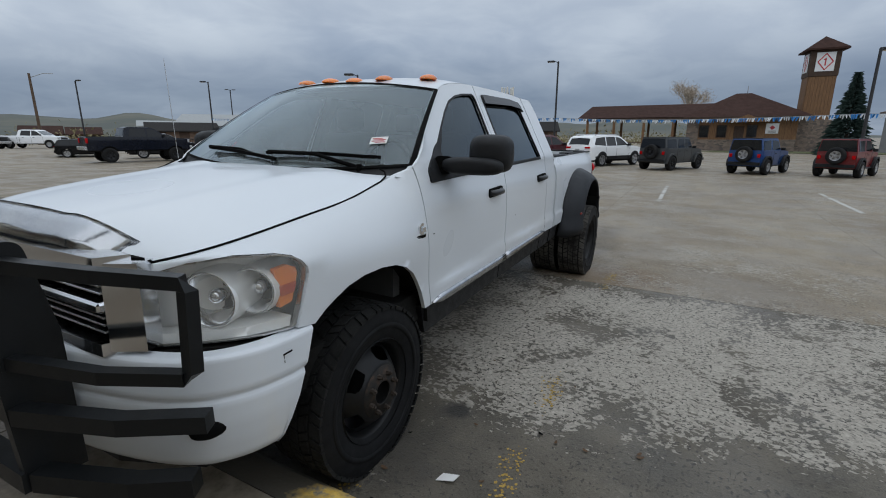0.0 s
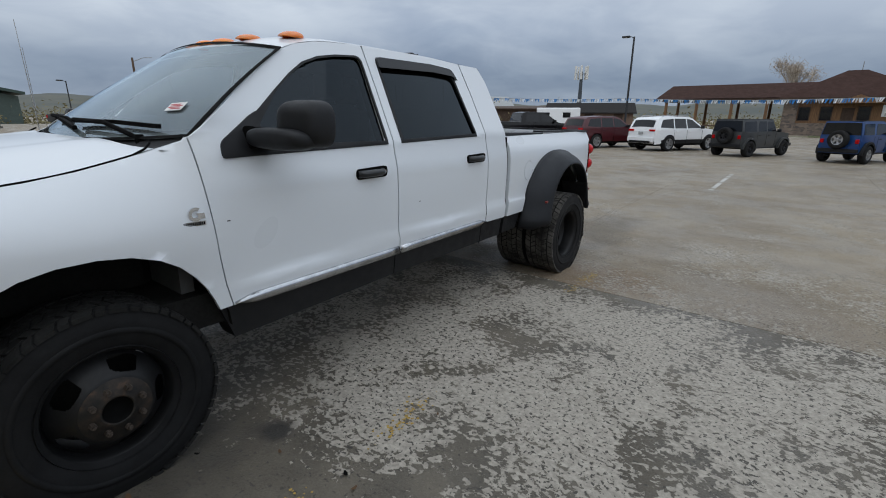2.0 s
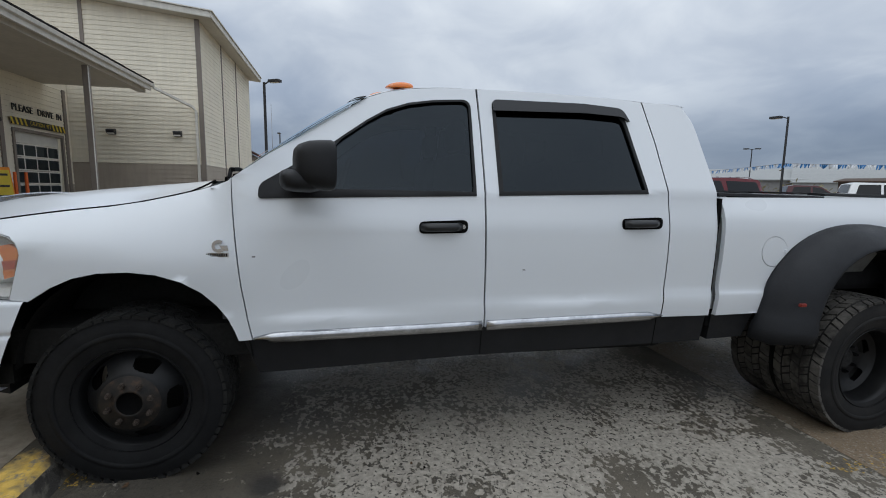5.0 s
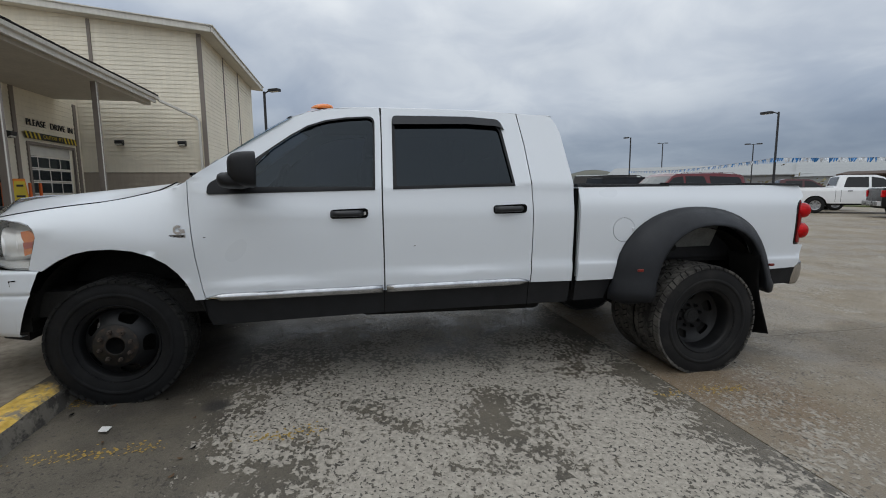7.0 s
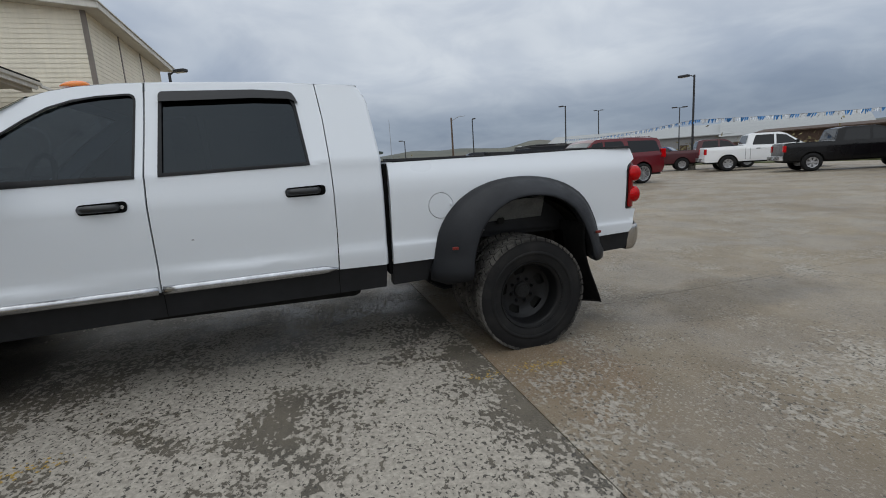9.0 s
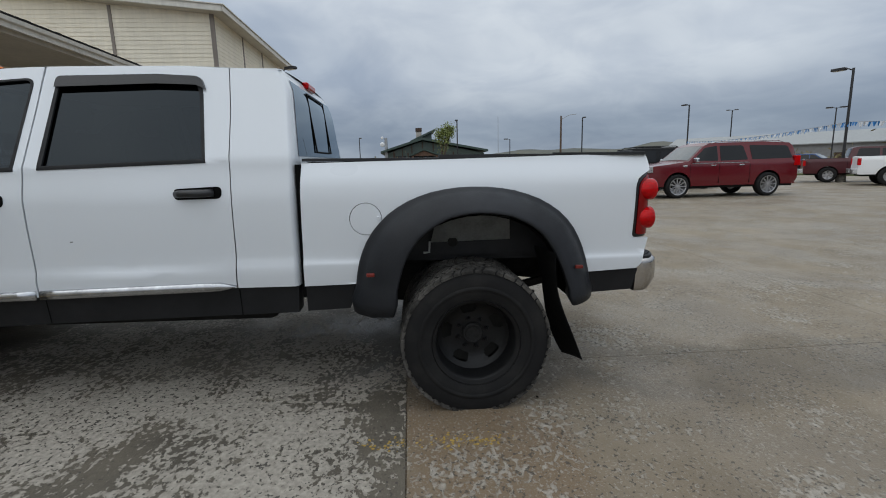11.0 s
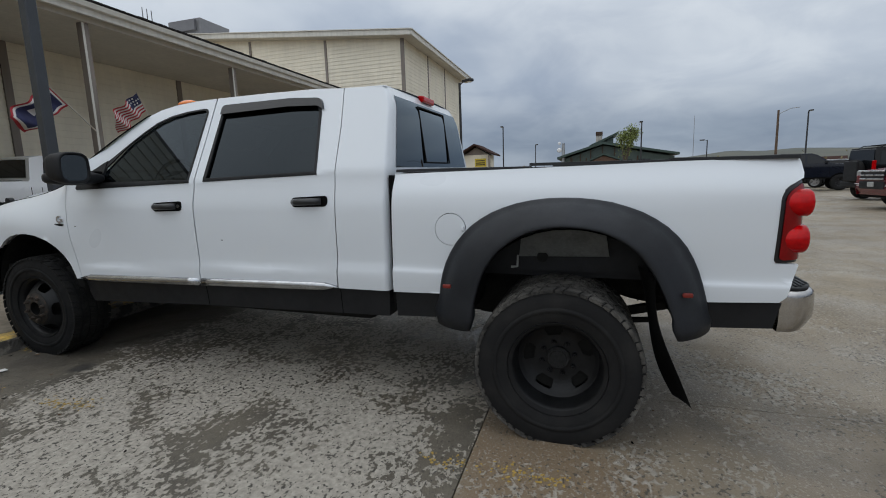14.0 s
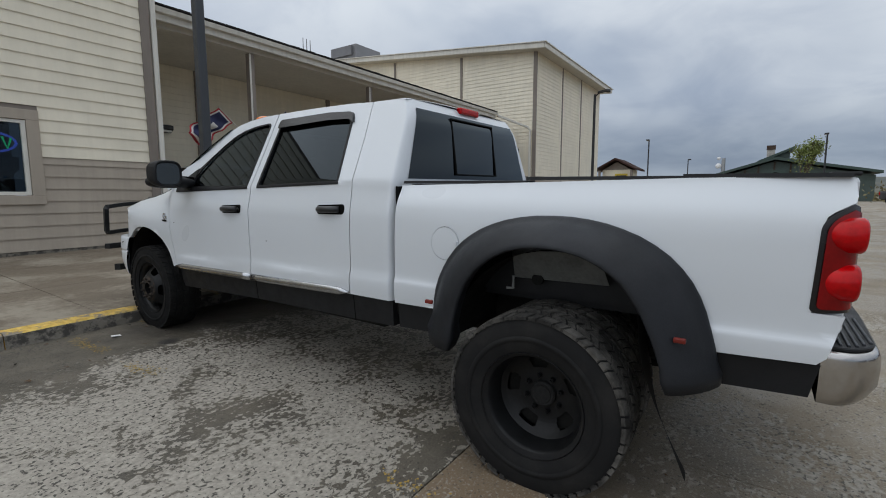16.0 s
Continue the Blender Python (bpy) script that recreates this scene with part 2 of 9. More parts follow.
rusty = Mat("rusty_hub", (0.06, 0.045, 0.035), 0.75, 0.2)
rusty.color(rusty.ramp(rusty.noise(22, 5), (0.38, (0.008, 0.0075, 0.007)), (0.56, (0.022, 0.017, 0.013)), (0.76, (0.075, 0.042, 0.024))))
rusty.bump(rusty.noise(60, 4), 0.003)
rusty = rusty.m
worn_hub = simple("worn_steel_hub", (0.0065, 0.0065, 0.0065), 0.8, 0.0, vary=0.6, scale=35, bump=0.003, fine=70)
rusty_nut = simple("rusty_nut", (0.055, 0.043, 0.035), 0.6, 0.3, vary=0.35, scale=40)
k = Mat("tyre_rubber", (0.02, 0.02, 0.02), 0.8, Specular_IOR_Level=0.18)
k.color(k.mix(k.ramp(k.noise(5, 5, 0.65), (0.46, 0.0), (0.74, 0.8)), (0.0125, 0.0125, 0.013), (0.027, 0.026, 0.0245)))
k.bump(k.noise(90, 4), 0.002, 0.5)
rubber = k.m
front_rubber = simple("dark_sidewall_rubber", (0.0085, 0.0088, 0.0095), 0.75, vary=0.4, scale=6, bump=0.002, fine=90, Specular_IOR_Level=0.18)
front_tread = simple("dark_tread_rubber", (0.016, 0.016, 0.0155), 0.85, vary=0.7, scale=8, bump=0.002, fine=120, Specular_IOR_Level=0.15)
k = Mat("dusty_tread_rubber", (0.03, 0.03, 0.03), 0.85, Specular_IOR_Level=0.15)
k.color(k.mix(k.ramp(k.noise(7, 5, 0.7), (0.40, 0.15), (0.66, 0.9)), (0.012, 0.012, 0.0125), (0.125, 0.118, 0.107)))
k.bump(k.noise(120, 4), 0.002, 0.5)
tread_rubber = k.m
tint_glass = glass("tinted_glass", (0.06, 0.07, 0.09))
side_glass = glass("dark_privacy_glass", (0.014, 0.016, 0.02))
# bluish film: some dirt, mostly sky reflection painted in as diffuse colour
clear_glass = glass("windscreen_glass", (0.72, 0.80, 0.80), 0.0, 0.30, (0.46, 0.52, 0.54))
lens_clear = glass("hazed_lamp_lens", (0.98, 0.98, 0.97), 0.03, 0.20, (0.80, 0.79, 0.75))
amber = simple("amber_lens", (0.75, 0.20, 0.02), 0.25, vary=0.15, Coat_Weight=0.5)
amber.node_tree.nodes["Principled BSDF"].inputs["Subsurface Weight"].default_value = 0.2
red_lens = simple("red_lens", (0.44, 0.002, 0.004), 0.07, vary=0.35, scale=14, Coat_Weight=0.0, Specular_IOR_Level=0.22)
dark_red_lens = simple("deep_red_lens", (0.20, 0.002, 0.003), 0.10, vary=0.25, scale=10, Coat_Weight=0.0, Specular_IOR_Level=0.25)
interior = simple("grey_interior", (0.07, 0.07, 0.07), 0.8, vary=0.2)
lamp_silver = simple("lamp_housing_silver", (0.84, 0.84, 0.83), 0.34, 0.35, vary=0.06)
paper = simple("paper", (0.75, 0.74, 0.72), 0.8, vary=0.06)
red_ink = simple("red_ink", (0.45, 0.05, 0.06), 0.7)
grey_ink = simple("grey_ink", (0.16, 0.16, 0.17), 0.7)
# ---- ground ----
KERB_Y = -0.36


def worn_concrete(name, flaky):
    """Damp old concrete: blotches, stains, darker patches, pits, fine grit, and a pale skin that has flaked off in
    patches.
    """
    k = Mat(name, (0.15, 0.14, 0.125), 0.6)
    sep = k.n.new("ShaderNodeSeparateXYZ")
    k.l.new(k.co, sep.inputs[0])
    wobble = k.noise(2.6, 4, 0.6)

    def spot(x, y, rx, ry, edge=0.5, ragged=0.9):
        """1 inside a ragged patch round (x, y), 0 outside."""
        u = k.math("DIVIDE", k.math("SUBTRACT", sep.outputs[0], x), rx)
        v = k.math("DIVIDE", k.math("SUBTRACT", sep.outputs[1], y), ry)
        d = k.math("SQRT", k.math("ADD", k.math("MULTIPLY", u, u), k.math("MULTIPLY", v, v)))
        d = k.math("ADD", d, k.math("MULTIPLY", k.math("SUBTRACT", wobble, 0.5), ragged * 2))
        return k.ramp(d, (1.0 - edge, 1.0), (1.0, 0.0))

    big, mid = k.noise(0.36, 5, 0.62, distort=0.4), k.noise(2.1, 6, 0.66)
    grit = k.ramp(k.noise(170, 3, 0.6), (0.32, 0.0), (0.72, 1.0))
    if flaky:
        base = k.mix(k.ramp(mid, (0.36, 0.0), (0.66, 1.0)), (0.042, 0.035, 0.024), (0.112, 0.094, 0.068))
    else:
        base = k.mix(k.ramp(big, (0.36, 0.0), (0.62, 1.0)), (0.158, 0.120, 0.076), (0.292, 0.236, 0.158))
        base = k.mix(k.ramp(mid, (0.42, 0.0), (0.74, 0.7)), base, (0.128, 0.101, 0.068))
        base = k.mix(k.ramp(k.noise(0.8, 5, 0.6, distort=0.8), (0.57, 0.0), (0.68, 0.5)), base, (0.165, 0.118, 0.066))
        base = k.mix(k.math("MULTIPLY", spot(1.55, 4.05, 0.80, 0.60), 0.92), base, (0.165, 0.102, 0.048))
        # ragged darker patch below the bed and rear wheels
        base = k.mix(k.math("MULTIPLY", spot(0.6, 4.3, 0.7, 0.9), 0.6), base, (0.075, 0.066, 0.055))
    base = k.mix(k.math("MULTIPLY", grit, 0.34 if flaky else 0.70), base, (0.24, 0.218, 0.180) if flaky else (0.248, 0.212, 0.162))
    holes = k.noise(33.0, 3, 0.58, distort=0.35, vector=k.scaled(0.80, 1.0, 1.0))
    web = k.noise(8.0, 5, 0.62, distort=0.6)
    region = k.noise(1.5, 5, 0.62, distort=0.5)
    f = k.math("ADD", k.math("MULTIPLY", holes, 0.70), k.math("MULTIPLY", web, 0.30))
    if flaky:
        # thickest in the open bay, thin by the kerb, along the joint and where the truck stands
        later = k.math("MINIMUM", k.math("MULTIPLY", k.math("MAXIMUM", k.math("SUBTRACT", sep.outputs[0], 1.6), 0.0), 0.13), 0.13)
        low = k.ramp(k.math("SUBTRACT", k.math("MULTIPLY", sep.outputs[1], 0.25), later), (0.03, 0.0), (0.18, 0.86), (0.34, 1.0))
        joint = k.math("ADD", sep.outputs[1], k.math("MULTIPLY", k.math("SUBTRACT", wobble, 0.5), 0.9))
        high = k.ramp(k.math("MULTIPLY", joint, 0.25), (0.77, 1.06), (0.85, 0.92), (0.93, 0.60))
        along = k.math("MULTIPLY", low, high)
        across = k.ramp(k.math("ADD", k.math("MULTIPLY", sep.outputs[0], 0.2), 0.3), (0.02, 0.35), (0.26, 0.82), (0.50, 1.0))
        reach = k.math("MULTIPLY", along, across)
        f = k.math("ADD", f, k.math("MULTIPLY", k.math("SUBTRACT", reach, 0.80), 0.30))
        f = k.math("ADD", f, k.math("MULTIPLY", k.math("SUBTRACT", region, 0.5), 0.76))
        skin = k.ramp(f, (0.507, 0.0), (0.517, 0.86), (0.579, 1.0))
    else:
        f = k.math("ADD", f, k.math("MULTIPLY", k.math("SUBTRACT", k.noise(0.55, 5, 0.62, distort=0.7), 0.5), 0.60))
        f = k.math("ADD", f, k.math("MULTIPLY", k.math("SUBTRACT", region, 0.5), 0.45))
        f = k.math("ADD", f, k.math("MULTIPLY", spot(1.30, 4.46, 0.46, 0.26, 0.8, 0.5), 0.085))
        skin = k.ramp(f, (0.556, 0.0), (0.572, 0.62), (0.66, 1.0))
    pale = k.mix(k.ramp(k.noise(38, 4), (0.3, 0.0), (0.7, 1.0)), (0.262, 0.238, 0.201), (0.425, 0.391, 0.333))
    col = k.mix(k.math("MULTIPLY", grit, 0.16), k.mix(skin, base, pale), (0.06, 0.054, 0.045))
    # pale grains of worn-out stone
    stone = k.ramp(k.noise(62, 2, 0.5), (0.585, 0.0), (0.63, 0.12 if flaky else 0.8))
    col = k.mix(k.math("MULTIPLY", stone, k.ramp(k.noise(1.7, 4), (0.40, 0.15), (0.62, 1.0))), col, (0.33, 0.30, 0.25))
    # small dark pits, thicker in some places
    pit = k.ramp(k.math("ADD", k.noise(48, 3, 0.5), k.math("MULTIPLY", k.math("SUBTRACT", region, 0.5), 0.30)), (0.618, 0.0), (0.642, 0.9 if flaky else 0.75))
    col = k.mix(pit, col, (0.050, 0.045, 0.038))
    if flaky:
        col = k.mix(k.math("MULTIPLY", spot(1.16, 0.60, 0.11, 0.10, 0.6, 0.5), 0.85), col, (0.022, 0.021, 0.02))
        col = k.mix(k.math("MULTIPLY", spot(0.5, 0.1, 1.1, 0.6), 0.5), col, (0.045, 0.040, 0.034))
    else:
        col = k.mix(k.math("MULTIPLY", spot(0.9, 6.4, 0.5, 1.6), 0.4), col, (0.07, 0.064, 0.056))
    k.color(col)
    wet = k.ramp(k.noise(0.9, 5, 0.6), (0.42, 0.42), (0.60, 0.80))
    k.rough(k.mix(skin, wet, 0.88))
    h = k.math("ADD", k.math("MULTIPLY", skin, 0.45), k.math("MULTIPLY", k.noise(75, 5, 0.65), 0.55))
    k.bump(k.math("SUBTRACT", h, k.math("MULTIPLY", pit, 0.5)), 0.010, 0.9)
    return k.m


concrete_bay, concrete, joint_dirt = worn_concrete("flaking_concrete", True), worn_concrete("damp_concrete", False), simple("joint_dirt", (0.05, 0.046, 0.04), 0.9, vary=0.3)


def axis_steps(lo, hi, fine, c0, c1):
    """Coordinates close together between c0 and c1, and wider and wider outside."""
    out = list(np.arange(c0, c1 + 1e-6, fine))
    step, v = fine, c1
    while v < hi:
        step *= 1.35
        v += step
        out.append(v)
    step, v = fine, c0
    while v > lo:
        step *= 1.35
        v -= step
        out.insert(0, v)
    return out


SLAB_X, SLAB_Y = [-16.2, -12.0, -7.8, -3.6, 0.6, 4.8, 9.0, 13.2], [KERB_Y - 0.1, 3.68, 7.84, 12.0, 16.16, 20.32]
gx, gy = axis_steps(-1500, 1500, 0.8, -18.2, 14.6), axis_steps(-1500, 1500, 0.8, -12, 22.4)


def sunk(x, y):
    """The sheet lies a little lower under the slabs, and deeper under the walk."""
    if -29 < x < 14 and -11.5 < y < -0.5:
        return 0.35
    return 0.014 if -16.2 < x < 13.2 and -0.4 < y < 20.3 else 0.0


me = bpy.data.meshes.new("ground")
me.from_pydata([(x, y, ground_z(x, y) - sunk(x, y)) for y in gy for x in gx], [],
               [(j * len(gx) + i, j * len(gx) + i + 1, (j + 1) * len(gx) + i + 1, (j + 1) * len(gx) + i) for j in range(len(gy) - 1) for i in range(len(gx) - 1)])
me.materials.append(concrete)
for p in me.polygons:
    p.use_smooth = True
ground = tagged(new("ground", me), "damp stained concrete car park reaching into the distance", "ground", kind="structure")


def slab(x0, x1, y0, y1, material):
    bm = bmesh.new()
    g = 0.005 if material is concrete_bay else 0.0022
    nx, ny = max(2, round((x1 - x0) / 0.6)), max(2, round((y1 - y0) / 0.6))
    X, Y = np.linspace(x0 + g, x1 - g, nx + 1), np.linspace(y0 + g, y1 - g, ny + 1)
    top = [[bm.verts.new((x, y, ground_z(x, y))) for x in X] for y in Y]
    for j in range(ny):
        for i in range(nx):
            bm.faces.new((top[j][i], top[j][i + 1], top[j + 1][i + 1], top[j + 1][i]))
    rim = [top[0][i] for i in range(nx + 1)] + [top[j][nx] for j in range(1, ny + 1)] + [top[ny][i] for i in range(nx - 1, -1, -1)] + [top[j][0] for j in range(ny - 1, 0, -1)]
    low = [bm.verts.new(v.co - Vector((0, 0, 0.03))) for v in rim]
    for i in range(len(rim)):
        j = (i + 1) % len(rim)
        bm.faces.new((rim[i], low[i], low[j], rim[j]))
    return part("concrete_slab", bm, material, ground)


# ---- kerb and walk in front of the buildings ----
k = Mat("worn_yellow_kerb_paint", (0.50, 0.33, 0.05), 0.7)
wear = k.ramp(k.math("ADD", k.noise(7, 5, 0.65), k.math("MULTIPLY", k.noise(45, 3), 0.25)), (0.62, 0.0), (0.72, 1.0))
sep = k.n.new("ShaderNodeSeparateXYZ")
k.l.new(k.co, sep.inputs[0])
scuff = k.ramp(k.math("ADD", k.math("MULTIPLY", sep.outputs[0], 0.5), k.math("MULTIPLY", k.math("SUBTRACT", k.noise(6, 4), 0.5), 0.5)), (0.50, 1.0), (0.58, 0.0))
scuff = k.math("MULTIPLY", scuff, k.ramp(k.math("MULTIPLY", sep.outputs[0], 0.1), (0.0, 0.0), (0.02, 1.0)))
wear = k.math("MAXIMUM", wear, scuff)
k.color(k.mix(wear, k.mix(k.ramp(k.noise(18, 4), (0.35, 0.0), (0.65, 1.0)), (0.50, 0.31, 0.050), (0.74, 0.51, 0.12)), k.mix(scuff, (0.22, 0.19, 0.15), (0.075, 0.066, 0.052))))
k.bump(k.noise(50, 4), 0.006, 0.6)
kerb_paint = k.m
k = Mat("kerb_concrete", (0.2, 0.185, 0.155), 0.8)
k.color(k.mix(k.ramp(k.noise(9, 6, 0.7), (0.46, 0.0), (0.56, 1.0)), k.ramp(k.noise(3), (0.3, (0.15, 0.135, 0.11)), (0.7, (0.24, 0.22, 0.185))), (0.06, 0.055, 0.048)))
k.bump(k.noise(24, 5, 0.65), 0.02, 0.8)
kerb_face = k.m
k = Mat("walk_concrete", (0.17, 0.158, 0.14), 0.7)
k.color(k.mix(k.ramp(k.math("ADD", k.noise(0.8, 5, 0.6), k.math("MULTIPLY", k.math("SUBTRACT", k.noise(14, 4), 0.5), 0.35)), (0.50, 0.0), (0.66, 0.9)), k.ramp(k.noise(60, 3), (0.3, (0.125, 0.098, 0.069)), (0.7, (0.180, 0.145, 0.104))), (0.30, 0.262, 0.205)))
k.rough(k.ramp(k.noise(1.3), (0.35, 0.4), (0.65, 0.8)))
k.bump(k.noise(70, 4), 0.003, 0.5)
walk_mat = k.m


def walk_z(x, y):
    return ground_z(x, min(y, KERB_Y)) + 0.128


def grid_sheet_xy(xs, ys, height_at):
    """A level sheet that follows height_at(x, y)."""
    bm = bmesh.new()
    rows = [[bm.verts.new((x, y, height_at(x, y))) for x in xs] for y in ys]
    for a, b in zip(rows, rows[1:]):
        for i in range(len(xs) - 1):
            bm.faces.new((a[i], a[i + 1], b[i + 1], b[i]))
    return bm


kerb = tagged(new("kerb"), "chipped concrete kerb with worn yellow paint", "kerb", kind="structure")
random.seed(4)
for i in range(-12, 6):
    x0, x1 = -0.35 + i * 2.4, -0.35 + (i + 1) * 2.4 - 0.008
    bm = bmesh.new()
    n = 16
    prof = [(KERB_Y + 0.052, -0.03), (KERB_Y + 0.036, 0.055), (KERB_Y + 0.024, 0.112), (KERB_Y - 0.004, 0.129), (KERB_Y - 0.15, 0.131), (KERB_Y - 0.15, -0.03)]
    rows = []
    for j in range(n + 1):
        x = x0 + (x1 - x0) * j / n
        rows.append([bm.verts.new((x, y - 0.012 * abs(noise.noise((x * 5, y * 9, z * 7))) * (1 if q in (1, 2, 3) else 0), ground_z(x, KERB_Y) + z - 0.010 * abs(noise.noise((x * 6, q * 3.1, 2))) * (1 if q in (2, 3) else 0))) for q, (y, z) in enumerate(prof)])
    for a, b in zip(rows, rows[1:]):
        for q in range(len(prof) - 1):
            f = bm.faces.new((a[q], a[q + 1], b[q + 1], b[q]))
            f.material_index = 0 if q >= 2 else 1
    bm.faces.new(rows[0]), bm.faces.new(rows[-1][::-1])
    bmesh.ops.recalc_face_normals(bm, faces=bm.faces)
    part("kerb_stone", bm, [kerb_paint, kerb_face], kerb)

pavement = tagged(new("pavement"), "damp brown-grey concrete walk along the buildings", "pavement", kind="structure")
for i in range(-16, 8):
    for j, (ya, yb2) in enumerate(((-2.3, KERB_Y - 0.155), (-4.2, -2.31), (-6.1, -4.21), (-8.6, -6.11), (-11.0, -8.61))):
        x0 = -0.6 + i * 1.9
        bm = bmesh.new()
        g = 0.004
        c = [(x0 + g, ya), (x0 + 1.9 - g, ya), (x0 + 1.9 - g, yb2), (x0 + g, yb2)]
        up4 = [bm.verts.new((x, y, walk_z(x, y))) for x, y in c]
        lo4 = [bm.verts.new((x, y, walk_z(x, y) - 0.05)) for x, y in c]
        bm.faces.new(up4)
        for q in range(4):
            bm.faces.new((up4[q], lo4[q], lo4[(q + 1) % 4], up4[(q + 1) % 4]))
        part("paving_slab", bm, walk_mat, pavement)
bm = grid_sheet_xy([-31 + 46 * i / 48 for i in range(49)], [-11.2 + (KERB_Y + 11.05) * i / 12 for i in range(13)], lambda x, y: walk_z(x, y) - 0.016)
part("joint_bed", bm, joint_dirt, pavement)

# ---- buildings ----


def boards_mat(name, color, dirt):
    k = Mat(name, color, 0.62)
    streak = k.noise(2.2, 5, 0.6, k.scaled(3.0, 3.0, 0.35))
    k.color(k.mix(k.ramp(streak, (0.4, 0.0), (0.75, dirt)), k.mix(k.ramp(k.noise(1.2, 4), (0.3, 0.0), (0.7, 1.0)), tuple(c * 0.93 for c in color), tuple(min(1, c * 1.05) for c in color)), tuple(c * 0.62 for c in color)))
    k.bump(k.noise(30, 4, 0.6, k.scaled(0.25, 0.25, 4.0)), 0.002, 0.5)
    return k.m


cream = boards_mat("cream_lap_siding", (0.82, 0.755, 0.61), 0.22)
taupe = boards_mat("taupe_lap_siding", (0.40, 0.345, 0.28), 0.4)
trim_brown = boards_mat("brown_trim_board", (0.235, 0.20, 0.17), 0.5)
fascia_mat = boards_mat("off_white_fascia", (0.70, 0.675, 0.61), 0.45)
soffit_mat = boards_mat("soffit_panel", (0.60, 0.56, 0.485), 0.3)
shingle = simple("dark_shingle", (0.028, 0.026, 0.025), 0.95, vary=0.4, scale=6, bump=0.004, fine=40, Specular_IOR_Level=0.1)
white_frame = simple("white_window_frame", (0.68, 0.66, 0.60), 0.5, vary=0.08)
black_paint = simple("black_paint", (0.015, 0.015, 0.016), 0.5, vary=0.2)
window_glass = glass("building_glass", (0.16, 0.19, 0.21))
room_dark = simple("dim_room", (0.035, 0.037, 0.04), 0.9, vary=0.3)


def lap_boards(parent, axis, plane, sign, u0, u1, z0, z1, exposure, material, openings=(), top=None, single=True, name="siding_board"):
    """Overlapping boards on a wall across x or y at a plane, cut round openings (ua, ub, za, zb); top(u) slopes the upper end."""
    bm = None if single else bmesh.new()
    z = z0
    while z < z1 - 0.02:
        zt = min(z + exposure + 0.01, z1)
        spans = [(u0, u1)]
        if top is not None:
            us = [u0 + (u1 - u0) * i / 60 for i in range(61)]
            ok = [u for u in us if top(u) > z + exposure * 0.5]
            spans = [(min(ok), max(ok))] if len(ok) > 1 else []
        for ua, ub, za, zb in openings:
            if za < z + exposure * 0.5 < zb:
                spans = [q for a, b in spans for q in ((a, min(b, ua)), (max(a, ub), b)) if q[1] - q[0] > 0.02]
        for a, b in spans:
            m = bmesh.new() if single else bm
            pr = [(plane + sign * 0.005, zt), (plane + sign * 0.026, z), (plane, z)]
            poly_prism(m, [(p, q) for p, q in pr] if axis == "y" else pr, "x" if axis == "y" else "y", a, b)
            if single:
                part(name, m, material, parent)
        z += exposure
    if not single:
        return part("lap_siding", bm, material, parent)


# wall beside the truck's nose: boards, two colours, corner board and window
wall_near = tagged(mesh_ob("wall_north", boxed(-1.85, 0.32, -6.30, -6.0, 0.0, 7.2), trim_brown), "cream and taupe lap-sided wall", "wall", kind="structure")
part("wall_core", boxed(0.32, 2.15, -6.30, -6.0, 0.0, 1.28), trim_brown, wall_near)
part("wall_core", boxed(0.32, 2.15, -6.30, -6.0, 2.62, 7.2), trim_brown, wall_near)
part("wall_core", boxed(2.15, 13.0, -6.30, -6.0, 0.0, 7.2), trim_brown, wall_near)
W1 = (0.13, 2.33, 1.12, 2.80)
lap_boards(wall_near, "y", -6.0, 1, -1.70, 13.0, walk_z(0, -6) + 0.06, 1.985, 0.225, taupe, [W1])
lap_boards(wall_near, "y", -6.0, 1, -1.70, 13.0, 1.985, 7.1, 0.225, cream, [W1])
part("corner_board", boxed(-1.87, -1.69, -6.2, -5.955, 0.1, 7.2, 0.004), trim_brown, wall_near, "brown corner board")
part("downspout", boxed(-2.0, -1.90, -6.03, -5.93, 0.15, 6.9, 0.015), fascia_mat, wall_near, "white downspout at the corner")
part("wall_return", boxed(-1.86, -1.55, -10.9, -6.31, 0.0, 7.2), cream, wall_near)
part("foundation", boxed(-1.85, 13.0, -6.02, -5.985, walk_z(0, -6) - 0.03, walk_z(0, -6) + 0.055), kerb_face, wall_near)
win = tagged(new("window_1"), "fixed window in broad taupe trim with stickers and a lit sign", "window", kind="structure")
for a in ((0.13, 2.33, -5.99, -5.945, 2.62, 2.80), (0.13, 2.33, -5.99, -5.945, 1.12, 1.285), (0.13, 0.315, -5.99, -5.945, 1.285, 2.62), (2.145, 2.33, -5.99, -5.945, 1.285, 2.62)):
    part("window_trim", boxed(*a, 0.004), taupe, win)
for a in ((0.32, 2.14, -6.06, -5.97, 2.555, 2.615), (0.32, 2.14, -6.06, -5.97, 1.29, 1.35), (0.32, 0.385, -6.06, -5.97, 1.35, 2.555), (2.075, 2.14, -6.06, -5.97, 1.35, 2.555)):
    part("window_frame", boxed(*a, 0.004), white_frame, win)
part("pane", boxed(0.385, 2.075, -6.035, -6.029, 1.35, 2.555), window_glass, win)
part("room_back", boxed(0.33, 2.13, -6.9, -6.88, 1.2, 2.7), room_dark, win)
neon_blue, neon_green = Mat("blue_neon", (0.1, 0.2, 0.6), 0.4), Mat("green_neon", (0.05, 0.6, 0.2), 0.4)
